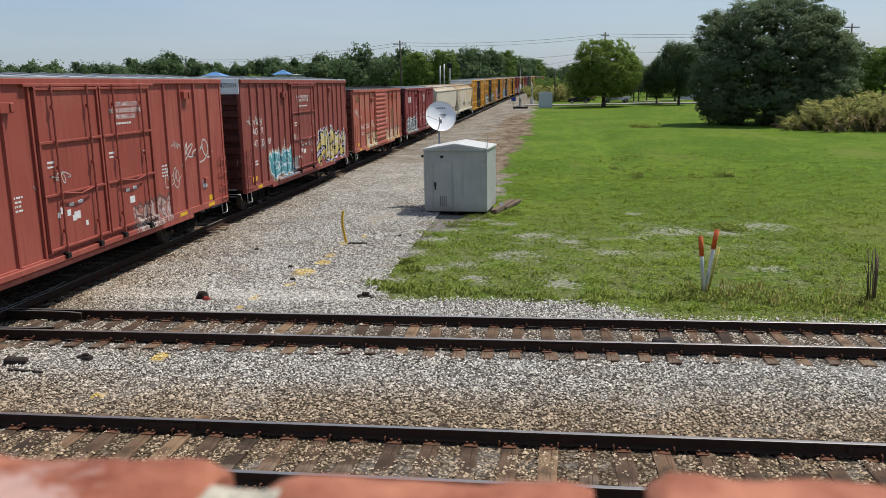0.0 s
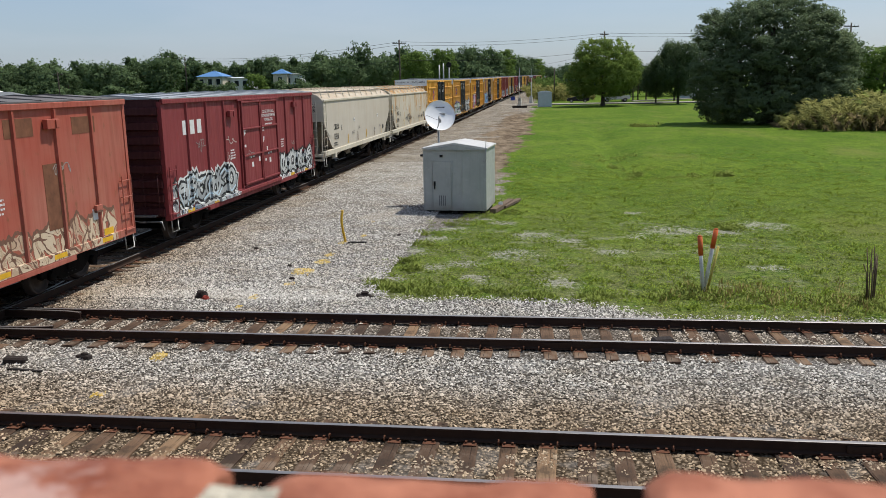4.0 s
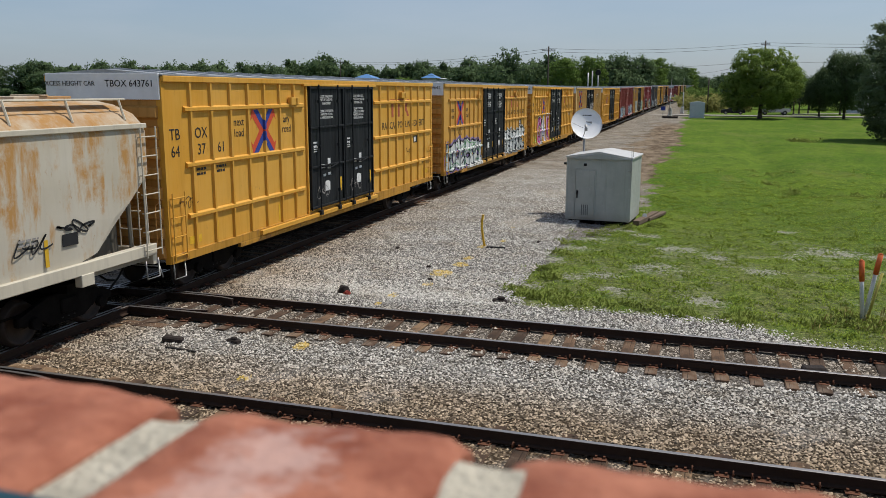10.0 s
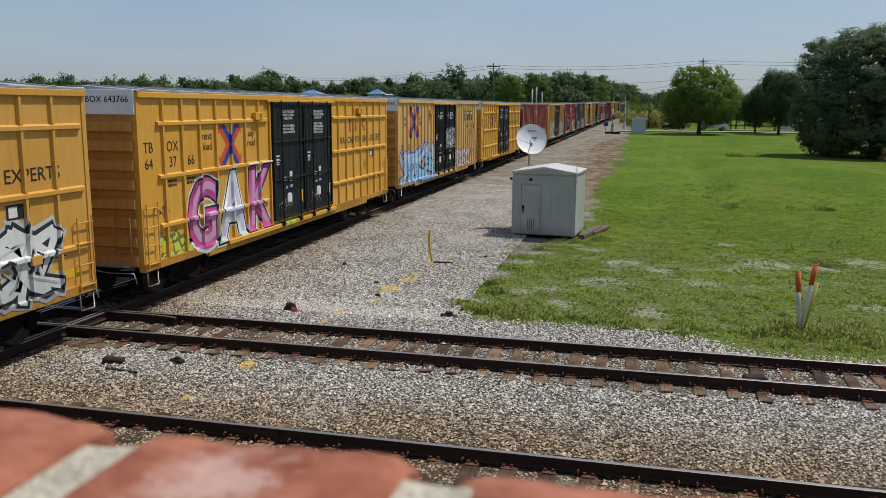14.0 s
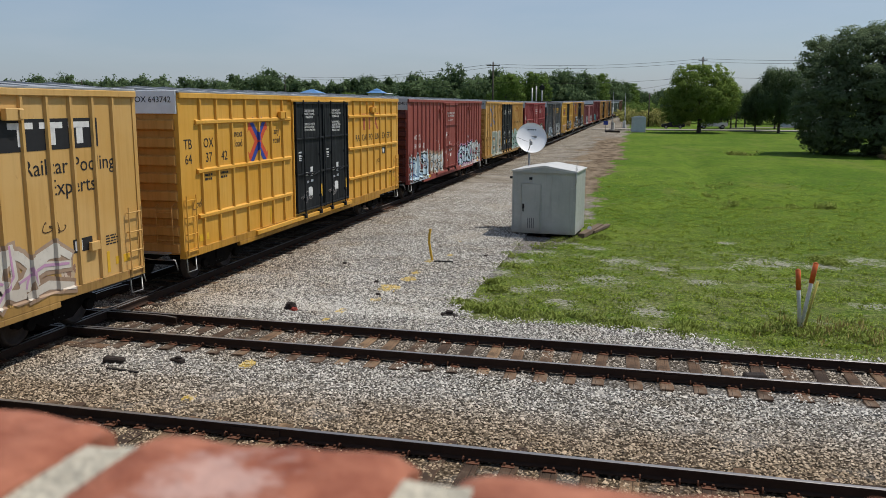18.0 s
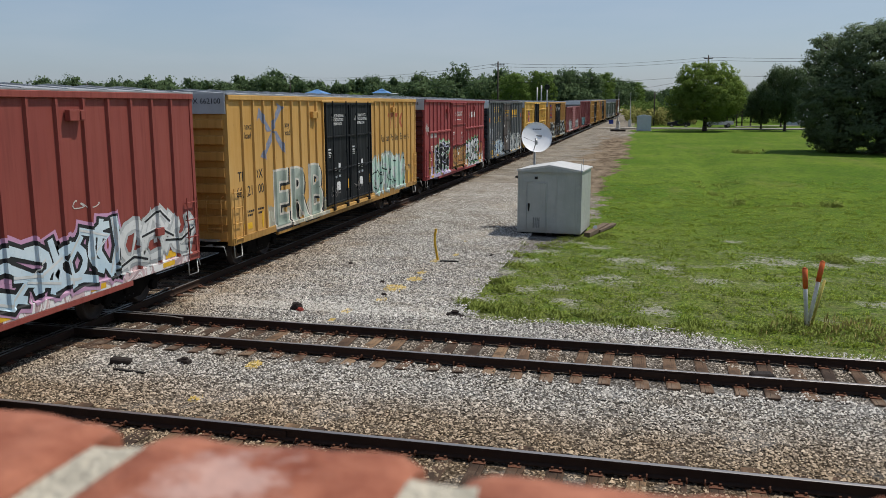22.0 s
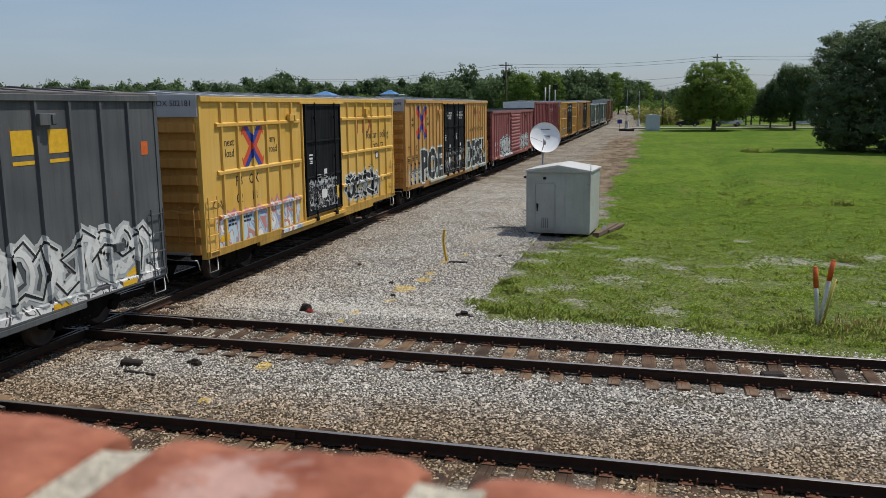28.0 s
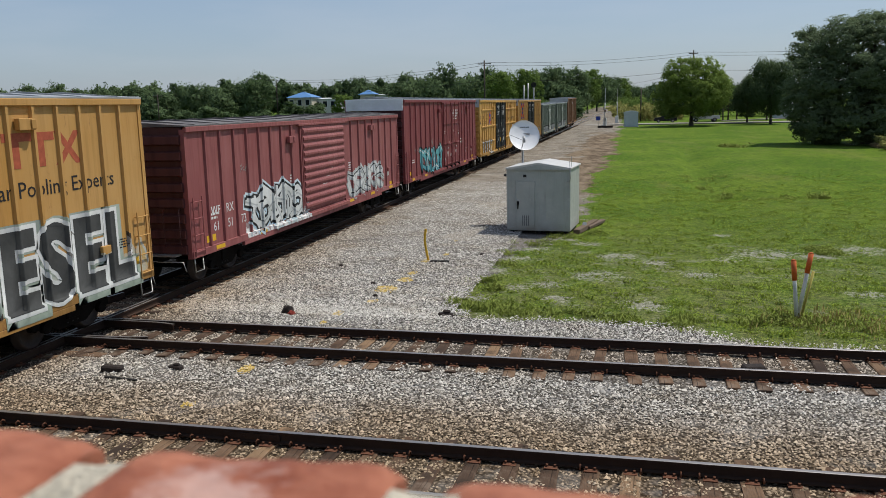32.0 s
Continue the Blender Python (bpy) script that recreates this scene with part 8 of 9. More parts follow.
k = rs.uniform(0.6, 1.3, len(p)) * np.where(p[:, 1] > 90, 2.4, np.where(p[:, 1] > 40, 1.45, 1.0))
leaf_sheet("weeds", leaf_cloud(p, 0.085 * k, 0.3, 46, 11, 0.20 * k, 0.16 * k, 0.4), M_WEED, "taller green weeds at the ballast edge", "weeds")
pts = [(rs.normal(cx, r), rs.normal(cy, r), GRASS_Z - 0.02) for cx, cy, r, n in ((3.8, 19.4, 0.5, 26), (5.2, 18.9, 0.8, 50), (7.2, 18.7, 0.7, 70)) for j in range(n)]
p = np.array(pts)
k = rs.uniform(0.7, 1.4, len(p))
leaf_sheet("weeds", leaf_cloud(p, 0.13 * k, 0.14, 16, 12, 0.12 * k, 0.28 * k, 0.7, 0.9), M_DRY, "dry tangled weeds beside the marker stakes", "weeds")
stalks = thing("dead_stalks", "clump of dead brown weed stalks by the track", "weeds", at=pose(7.25, 18.9, GRASS_Z))
for k in range(11):
    a, r = rs.uniform(0, 6.28), rs.uniform(0, 0.13)
    x, y = r * math.cos(a), r * math.sin(a)
    part("stalk", shape("stalk", M_WOOD, lambda bm: tube(bm, [(x, y, 0), (x * 1.3, y * 1.3, 0.7), (x * 1.6 + rs.uniform(-0.05, 0.05), y * 1.6, rs.uniform(0.9, 1.35))], 0.012, 5)), stalks)

# ---- trees ----


def bough_crown(name, mat, seed, masses, clumps, per, clump, leaf, hang=1.0, ragged=0.0, core=6, coarse=2.6):
    """Leaf clumps over the boughs of a crown one unit wide and high, standing on z = 0.
    A bough is an egg-shaped mass (x, y, z, half width, half depth, half height)."""
    rs = np.random.RandomState(seed)
    m = np.array(masses, float)
    wt_ = m[:, 3] * m[:, 5]
    idx = rs.choice(len(m), clumps * 4, p=wt_ / wt_.sum())
    d = rs.normal(0, 1, (len(idx), 3))
    d /= np.linalg.norm(d, axis=1)[:, None]
    p = m[idx, :3] + d * m[idx, 3:] * rs.uniform(0.84 - ragged, 1.05 + ragged * 0.6, len(idx))[:, None]
    deep = (((p[:, None, :] - m[None, :, :3]) / m[None, :, 3:]) ** 2).sum(2)
    deep[np.arange(len(idx)), idx] = 9
    ok = (deep.min(1) > 0.62) & (p[:, 2] > 0.01)
    p, d, idx = p[ok][:clumps], d[ok][:clumps], idx[ok][:clumps]
    n = len(p) * per
    cr = np.repeat(clump * rs.uniform(0.55, 1.45, len(p)), per)
    e = rs.normal(0, 1, (n, 3))
    e /= np.linalg.norm(e, axis=1)[:, None]
    q = np.repeat(p, per, 0) + e * (cr * rs.uniform(0.1, 1, n) ** 0.5)[:, None] * np.array([1, 1, 0.62 * hang])
    q[:, 2] -= (hang - 1.0) * clump * rs.uniform(0, 1.4, n)
    soft_n = np.repeat(d, per, 0) * 0.75 + e * 0.75 + np.array([0, 0, 0.4]) + rs.normal(0, 0.35, (n, 3))
    size = leaf * rs.uniform(0.6, 1.4, n)
    # larger, sparser leaves within, so that the crown closes
    k = len(p) * core
    j = rs.choice(len(m), k, p=wt_ / wt_.sum())
    f_ = rs.normal(0, 1, (k, 3))
    f_ /= np.linalg.norm(f_, axis=1)[:, None]
    q = np.concatenate([q, m[j, :3] + f_ * m[j, 3:] * rs.uniform(0.35, 0.86, k)[:, None]])
    soft_n = np.concatenate([soft_n, f_ + rs.normal(0, 0.4, (k, 3))])
    size = np.concatenate([size, leaf * coarse * rs.uniform(0.8, 1.3, k)])
    low_ = q[:, 2] < 0.0
    q[low_, 2] = rs.uniform(0, 0.05, low_.sum())
    n += k
    soft_n /= np.linalg.norm(soft_n, axis=1)[:, None]
    g_ = soft_n + rs.normal(0, 0.75, (n, 3))
    g_ /= np.linalg.norm(g_, axis=1)[:, None]
    u = np.cross(g_, rs.normal(0, 1, (n, 3)))
    u /= np.linalg.norm(u, axis=1)[:, None]
    w = np.cross(g_, u)
    u, w = u * size[:, None], w * (size * rs.uniform(0.5, 0.9, n))[:, None]
    if hang > 1:
        u = u * 0.5 + np.array([0, 0, -1]) * (size * 0.9)[:, None]
    v = np.stack([q - u, q - w * 0.9 - u * 0.1, q + u, q + w], 1)
    gn = np.cross(v[:, 2] - v[:, 0], v[:, 3] - v[:, 1])
    back = (gn * soft_n).sum(1) < 0
    v[back] = v[back][:, ::-1]
    me = from_arrays(name, v.reshape(-1, 3), (np.arange(n) * 4)[:, None] + np.arange(4)[None], mat)
    me.polygons.foreach_set("use_smooth", [True] * n)
    me.normals_split_custom_set_from_vertices(np.repeat(soft_n, 4, 0).tolist())
    return me


def boughs(seed, n=8, low=0.5):
    """Random boughs for a common tree."""
    rg = random.Random(seed)
    out = [(0, 0, low, 0.34, 0.34, 0.42)]
    for k in range(n):
        a, z = k * 2.4 + rg.uniform(-0.6, 0.6), rg.uniform(0.22, 0.82)
        r = 0.32 * math.sqrt(max(0.08, 1 - ((z - 0.42) / 0.55) ** 2)) * rg.uniform(0.6, 1.0)
        rr = rg.uniform(0.13, 0.22)
        out.append((r * math.cos(a), r * math.sin(a), z, rr, rr, rr * rg.uniform(0.7, 1.0)))
    return out


M_OAK = leaf_mat("oak_leaf", (0.085, 0.125, 0.070), (0.190, 0.245, 0.125), 0.42, 1.6)
M_FOREST = leaf_mat("woodland_leaf", (0.064, 0.104, 0.052), (0.128, 0.185, 0.082), 0.35, 0.9)
M_FRESH = leaf_mat("fresh_green_leaf", (0.075, 0.135, 0.030), (0.165, 0.24, 0.058), 0.35)
M_WILLOW = leaf_mat("drooping_leaf", (0.055, 0.088, 0.042), (0.11, 0.155, 0.068), 0.35, 1.2)
CROWN_FAR = [bough_crown("crown", M_FOREST, 30 + k, boughs(130 + k, 9), 90, 24, 0.09, 0.0168, 1.0, 0.02, 8) for k in range(5)]
CROWN_LOW = [bough_crown("crown", M_FOREST, 35 + k, boughs(140 + k, 7, 0.45), 60, 20, 0.105, 0.024, 1.0, 0.02, 10) for k in range(3)]
CROWN_LIGHT = [bough_crown("crown", M_FRESH, 40 + k, boughs(150 + k, 10), 160, 64, 0.07, 0.012, 1.0, 0.05) for k in range(2)]
OAK_BOUGHS = ((0.04, 0.0, 0.52, 0.40, 0.38, 0.43), (-0.29, -0.08, 0.40, 0.20, 0.24, 0.38), (-0.33, 0.05, 0.70, 0.15, 0.16, 0.19), (-0.17, -0.1, 0.78, 0.15, 0.18, 0.17), (-0.02, 0.05, 0.83, 0.15, 0.18, 0.165), (0.15, -0.05, 0.82, 0.15, 0.18, 0.17), (0.28, 0.0, 0.68, 0.15, 0.18, 0.19), (0.36, -0.05, 0.46, 0.14, 0.2, 0.24), (0.28, -0.12, 0.26, 0.2, 0.22, 0.24), (-0.25, -0.1, 0.16, 0.19, 0.22, 0.15), (-0.02, -0.25, 0.20, 0.3, 0.2, 0.18), (0.02, -0.28, 0.52, 0.17, 0.12, 0.15), (-0.15, -0.27, 0.42, 0.15, 0.12, 0.13), (0.17, -0.25, 0.62, 0.14, 0.12, 0.12))
CROWN_OAK = bough_crown("crown", M_OAK, 50, OAK_BOUGHS, 1000, 130, 0.044, 0.0062, 1.0, 0.045, 16, 1.9)
CROWN_OAK_SMALL = bough_crown("crown", M_OAK, 57, boughs(157, 10), 200, 60, 0.07, 0.0125, 1.0, 0.03)
ROUND_BOUGHS = ((0, 0, 0.50, 0.44, 0.42, 0.40), (-0.27, -0.05, 0.42, 0.23, 0.25, 0.30), (0.27, -0.05, 0.50, 0.22, 0.25, 0.33), (-0.16, 0.0, 0.78, 0.22, 0.22, 0.17), (0.15, -0.05, 0.81, 0.24, 0.22, 0.16), (-0.33, 0.0, 0.22, 0.16, 0.2, 0.14), (0.1, -0.3, 0.4, 0.25, 0.14, 0.2), (-0.12, -0.3, 0.58, 0.18, 0.12, 0.15))
CROWN_ROUND = bough_crown("crown", leaf_mat("round_tree_leaf", (0.105, 0.165, 0.036), (0.225, 0.305, 0.070), 0.42, 1.2), 51, ROUND_BOUGHS, 380, 95, 0.06, 0.0088, 1.0, 0.04, 8)
CROWN_WILLOW = bough_crown("crown", M_WILLOW, 52, boughs(152, 10, 0.45), 300, 95, 0.07, 0.011, 1.8, 0.12, 9)


def trunk_mesh(seed, hgt, r, spread_):
    rg = random.Random(seed)
    bm = bmesh.new()
    pts = [(0, 0, -0.3, r * 1.35), (0, 0, hgt * 0.15, r), (rg.uniform(-0.1, 0.1) * r * 4, rg.uniform(-0.1, 0.1) * r * 4, hgt * 0.55, r * 0.75), (rg.uniform(-0.3, 0.3), rg.uniform(-0.3, 0.3), hgt, r * 0.4)]
    for a, b in zip(pts, pts[1:]):
        rod(bm, a[:3], b[:3], a[3], 9, b[3])
    for k in range(7):
        z = hgt * rg.uniform(0.35, 0.8)
        an = rg.uniform(0, 6.28)
        m = Vector((math.cos(an) * spread_ * 0.45, math.sin(an) * spread_ * 0.45, z + hgt * 0.18))
        rod(bm, (0, 0, z), m, r * 0.42, 7, r * 0.26)
        rod(bm, m, m + Vector((math.cos(an + 0.4) * spread_ * 0.4, math.sin(an + 0.4) * spread_ * 0.4, hgt * 0.2)), r * 0.26, 6, r * 0.08)
    return finish(bm, "trunk", M_BARK)


TRUNKS = [trunk_mesh(k, 7.0, 0.22, 3.0) for k in range(3)]


def tree(label, x, y, w, h, crown, base=0.18, turn=0.0, trunk=None, depth=None, group=""):
    z = ground_z(x, y)
    tr = thing("tree", label, "tree", at=pose(x, y, z, 0, 0, turn), group=group)
    k = h / 12.0
    part("trunk", trunk or TRUNKS[int(abs(x * 7 + y)) % 3], tr, at=Matrix.Diagonal((k, k, k, 1)))
    part("crown", crown, tr, at=Matrix.Translation((0, 0, h * base)) @ Matrix.Diagonal((w, depth or w, h * (1 - base), 1)))
    return tr


tree("huge dense dark green oak with a broad low crown", 24.3, 97, 17.0, 13.8, CROWN_OAK, 0.0, -14, trunk_mesh(21, 9, 0.55, 7))
tree("round bushy green tree beside the lane", 9.7, 154, 12.8, 12.4, CROWN_ROUND, 0.02, -4, trunk_mesh(22, 6, 0.35, 4))
tree("drooping dark green tree beside the oak", 23.4, 157, 8.6, 11.8, CROWN_WILLOW, 0.13, 30)
tree("drooping dark green tree beside the oak", 20.2, 163, 6.6, 9.2, CROWN_WILLOW, 0.12, 130)
tree("dark oak limb group behind the reeds", 40.5, 128, 12, 11.5, CROWN_OAK_SMALL, 0.02, 140, trunk_mesh(23, 6, 0.35, 4))
tree("light green tree at the field's edge", 50, 134, 13, 10.0, CROWN_LIGHT[0], 0.08, 10)
tree("light green tree at the field's edge", 60, 128, 14, 11.5, CROWN_LIGHT[1], 0.08, 70)
tree("young light green tree by the lane", 15.0, 172, 9.0, 10.6, CROWN_LIGHT[0], 0.16, 40)
for k, (x, y, w, h) in enumerate(((15.2, 178, 3.4, 7), (17.3, 177, 3.6, 8), (18.6, 180, 3.8, 8), (20.5, 182, 4, 8), (25.5, 176, 6, 9))):
    tree("slender tree with a bare trunk by the lane", x, y, w, h, CROWN_FAR[k % 4], 0.45, k * 50, group="lane trees")
tree("bright green tree between the blue-roofed buildings", -81.5, 226, 9, 8.2, CROWN_LIGHT[1], 0.03, 80)
for k, (x, y, w) in enumerate(((-96, 224, 9), (-88.5, 222, 8), (-74.5, 226, 8), (-69, 228, 9))):
    tree("low dense shrub at the woodland's foot", x, y, w, 6.4, CROWN_LOW[k % 3], -0.08, k * 70, group="woodland shrubs")
# the woodland line beyond the train
rg = random.Random(31)
for k in range(11):
    tree("dark green woodland tree on the skyline", -134 + k * 5.2, 284 + rg.uniform(-6, 6), rg.uniform(11, 14), 13.2 + rg.uniform(-1.0, 1.2), CROWN_LOW[k % 3], 0.02, rg.uniform(0, 360), group="woodland trees")
x = -215.0
while x < -14:
    y = 205 + rg.uniform(-8, 10) + max(0.0, (-x - 120)) * 0.15
    h = 11.5 + 1.3 * math.sin(x * 0.11) + 0.8 * math.sin(x * 0.31) + rg.uniform(-1.7, 1.4) + (2.2 if rg.random() < 0.15 else 0.0)
    if -94 < x < -57:
        y += 62
    tree("dark green woodland tree on the skyline", x, y, rg.uniform(9, 13), h, CROWN_FAR[rg.randrange(5)], 0.05, rg.uniform(0, 360), group="woodland trees")
    x += rg.uniform(2.6, 4.6)
x = -230.0
while x < -16:
    tree("dark green woodland tree on the skyline", x, 246 + rg.uniform(-10, 10) + (30 if -112 < x < -66 else 0), rg.uniform(10, 15), 13.3 + rg.uniform(-1.2, 1.6), CROWN_LOW[rg.randrange(3)], 0.03, rg.uniform(0, 360), group="woodland trees")
    x += rg.uniform(4, 6)
x = -225.0
while x < -14:
    tree("low dense shrub at the woodland's foot", x, 196 + rg.uniform(-6, 6) + max(0.0, (-x - 120)) * 0.15, rg.uniform(7, 10), rg.uniform(4.5, 7.0) * (0.55 if -92 < x < -56 else 1.0), CROWN_LOW[rg.randrange(3)], -0.12, rg.uniform(0, 360), group="woodland shrubs")
    x += rg.uniform(4, 6)
for x, y, w, h, c in ((-29, 178, 11, 12.0, 3), (-23, 184, 9, 12.6, 3), (-36, 182, 10, 11.0, 2), (-45, 186, 11, 11.5, 0), (-19.5, 210, 10, 14.0, 2), (-16, 232, 11, 14.5, 1), (-14.5, 262, 11, 14.5, 3), (-13, 292, 12, 14.0, 0), (-11.5, 322, 12, 14.0, 1), (-9.5, 352, 12, 14.0, 2), (-7, 385, 13, 14.0, 3)):
    tree("tall green tree on the bank of the line", x, y, w, h, CROWN_LIGHT[0] if c == 3 else CROWN_FAR[c], 0.02, rg.uniform(0, 360), group="trackside trees")
for k in range(26):
    tree("dark green woodland tree on the skyline", 7 + k * 5.6 + rg.uniform(-2, 2), 262 + rg.uniform(-16, 20), rg.uniform(10, 14), 9.6 + rg.uniform(-1.0, 1.5), CROWN_FAR[rg.randrange(5)], 0.02, rg.uniform(0, 360), group="woodland trees")
for k in range(9):
    tree("dark green tree beyond the lane", 6 + k * 4.4 + rg.uniform(-1, 1), 208 + rg.uniform(-6, 8), rg.uniform(8, 11), 8.2 + rg.uniform(-1.0, 1.4), CROWN_LOW[k % 3], 0.04, rg.uniform(0, 360), group="lane trees")
for k in range(4):
    tree("distant tree beside the line", -5 + k * 3.2, 420 + k * 45, 15, 12.5 - k * 1.2, CROWN_FAR[(k + 1) % 5], 0.02, k * 70, group="trackside trees")
for k in range(5):
    tree("distant tree beside the line", 1.5 + k * 3.5, 330 + k * 12, 9, 9.5 + k * 0.4, CROWN_FAR[k % 4], 0.02, k * 40, group="trackside trees")

# ---- reeds and scrub ----


def reed_bed(label, items, seed, mat, per=70, long=0.55):
    """Arching plumes, each a bowed stem feathered with narrow leaves."""
    rs_ = np.random.RandomState(seed)
    base, tip_h, lean = [], [], []
    for cx, cy, rx, ry, n, hh in items:
        for j in range(n):
            u, w = rs_.uniform(-1, 1), rs_.uniform(-1, 1)
            x, y = cx + u * rx, cy + w * ry
            h_ = hh * (1 - 0.5 * max(abs(u), 0.7 * abs(w)) ** 2) * rs_.uniform(0.6, 1.15)
            base.append((x, y, ground_z(x, y) - 0.1))
            tip_h.append(h_)
            a = rs_.uniform(0, 6.28)
            lean.append((0.45 * math.cos(a) + 0.35 * u - 0.2, 0.35 * math.sin(a) + 0.25 * w - 0.15, 0))
    base, tip_h, lean = np.repeat(np.array(base), per, 0), np.repeat(np.array(tip_h), per), np.repeat(np.array(lean), per, 0)
    n = len(base)
    k = rs_.uniform(0.05, 1, n) ** 0.8
    q = base + lean * (k ** 2 * tip_h)[:, None] + np.array([0, 0, 1.0]) * (tip_h * (k - 0.18 * k ** 2))[:, None] + rs_.normal(0, 0.11, (n, 3))
    ax = lean * (2 * k)[:, None] + np.array([0, 0, 1.0]) * (1 - 0.9 * k)[:, None] + rs_.normal(0, 0.55, (n, 3))
    ax /= np.linalg.norm(ax, axis=1)[:, None]
    sd = np.cross(ax, rs_.normal(0, 0.6, (n, 3)) + np.array([0, -1.0, 0.6]))
    sd /= np.linalg.norm(sd, axis=1)[:, None]
    ln = long * rs_.uniform(0.5, 1.3, n)
    ax, sd = ax * ln[:, None], sd * (ln * 0.17)[:, None]
    v_ = np.stack([q - ax * 0.5, q + sd * 0.5, q + ax * 0.5, q - sd * 0.5], 1).reshape(-1, 3)
    nn = lean * 0.6 + np.array([0, -0.25, 0.8]) + rs_.normal(0, 0.45, (n, 3))
    nn /= np.linalg.norm(nn, axis=1)[:, None]
    leaf_sheet("reeds", (v_, (np.arange(n) * 4)[:, None] + np.arange(4)[None], np.repeat(nn, 4, 0)), mat, label, "reeds")


M_DEADREED = leaf_mat("dead_reed_blade", (0.15, 0.115, 0.055), (0.30, 0.24, 0.12), 0.25, 0.5)
OAK_REEDS = [(25.6, 87, 2.6, 3.0, 45, 1.7), (28.5, 85, 3.2, 4.0, 105, 3.6), (34.5, 84, 4.2, 4.5, 160, 4.6), (42, 86, 6, 6, 170, 4.6)]
reed_bed("tall yellow-green reed thicket in front of the oak", OAK_REEDS, 61, M_REED, 110)
reed_bed("dead brown reed stems under the thicket", [(x, y - 0.8, rx, ry, n // 2, h * 0.62) for x, y, rx, ry, n, h in OAK_REEDS], 67, M_DEADREED, 60)
reed_bed("dry yellow reeds beside the level crossing", [(3.2, 186, 3.6, 4, 70, 4.4), (-1.5, 200, 2.5, 6, 45, 4.2), (-3.5, 225, 2.2, 14, 55, 4.4), (7, 192, 3, 4, 40, 4.6)], 63, M_REED, 60, 0.9)
reed_bed("green scrub behind the level crossing", [(4.0, 205, 4, 5, 60, 6.2), (0.5, 240, 3, 10, 55, 6.2), (-1.5, 290, 4, 20, 60, 6.6)], 65, M_FRESH, 60, 1.1)

# ---- level crossing, lane and vehicles ----


def strip(name, mat, x0, x1, y_at, half, lift, label):
    bm = bmesh.new()
    rows = []
    for i in range(81):
        x = x0 + (x1 - x0) * i / 80
        y = y_at(x)
        rows.append([bm.verts.new((x, y + s * half, rise(y) + GRASS_Z + lift)) for s in (-1, 1)] + [bm.verts.new((x, y + s * half, rise(y) + GRASS_Z - 0.3)) for s in (1, -1)])
    for a, b in zip(rows, rows[1:]):
        for i in range(4):
            bm.faces.new((a[i], a[(i + 1) % 4], b[(i + 1) % 4], b[i]))
    tagged(new(name, finish(bm, name, mat)), label, "road", kind="structure")


M_LANE = plain("worn_lane_surface", (0.30, 0.275, 0.235), 0.95, 0, 0.3, 0.5, 0.2)
strip("road", M_LANE, -9.5, 110, lambda x: 165.0 + 0.02 * x, 3.4, 0.14, "pale worn lane running to the level crossing")
strip("road_drive", M_LANE, 17, 60, lambda x: 176.0 + 0.9 * (x - 17) ** 0.9, 1.6, 0.15, "pale driveway behind the trees")

cab = thing("control_cabinet", "pale metal crossing control cabinet with a curved roof", "cabinet", at=pose(-0.75, 153.3, ground_z(-0.75, 153.3)))
M_CAB = plain("pale_cabinet_enamel", (0.50, 0.55, 0.58), 0.4, 0, 0.08, 2, 0)
part("body", boxes("body", M_CAB, [(-1.25, 1.25, -0.8, 0.8, 0.05, 2.55)], 0.03), cab)
part("roof", shape("roof", M_CAB, lambda bm: extrude_xz(bm, [(-1.35, 2.5), (-1.3, 2.62), (-0.7, 2.8), (0, 2.86), (0.7, 2.8), (1.3, 2.62), (1.35, 2.5)], -0.9, 0.9)), cab)
part("door", boxes("door", M_CAB, [(-1.1, 1.1, -0.83, -0.8, 0.2, 2.4)], 0.01), cab)
part("base", boxes("base", M_CONC, [(-1.35, 1.35, -0.9, 0.9, -0.3, 0.06)]), cab)


def crossing_signal(x, y, turn, label):
    z = ground_z(x, y)
    s = thing("crossing_signal", label, "railway signal", at=pose(x, y, z, 0, 0, turn))
    part("mast", shape("mast", M_GALV, lambda bm: rod(bm, (0, 0, -0.2), (0, 0, 4.2), 0.06, 8)), s)
    part("base", boxes("base", M_CONC, [(-0.4, 0.4, -0.4, 0.4, -0.3, 0.12)]), s)
    for a in (45, -45):
        part("crossbuck_arm", boxes("crossbuck_arm", M_DISH, [(-0.6, 0.6, -0.09, -0.06, -0.1, 0.1)]), s, at=pose(0, 0 if a > 0 else -0.035, 3.7, 0, a, 0))
    for u in (-0.45, 0.45):
        lamp_ = part("signal_light", shape("signal_light", M_IRON, lambda bm: rod(bm, (u, -0.06, 2.75), (u, -0.12, 2.75), 0.24, 14)), s)
        part("lens", shape("lens", M_REDROCK, lambda bm: rod(bm, (u, -0.121, 2.75), (u, -0.14, 2.75), 0.09, 12)), lamp_)
    part("light_bar", shape("light_bar", M_GALV, lambda bm: rod(bm, (-0.5, 0, 2.75), (0.5, 0, 2.75), 0.04, 6)), s)
    part("gate_motor", boxes("gate_motor", M_GALV, [(-0.25, 0.25, -0.3, 0.15, 0.9, 1.5)], 0.02), s)
    part("gate_arm", shape("gate_arm", M_STAKEW, lambda bm: rod(bm, (0.3, 0, 1.2), (0.7, 0, 7.0), 0.06, 6, 0.03)), s)
    part("junction_box", boxes("junction_box", M_STAKEW, [(0.5, 1.1, -0.3, 0.3, 0.0, 1.3)], 0.02), s)
    return s


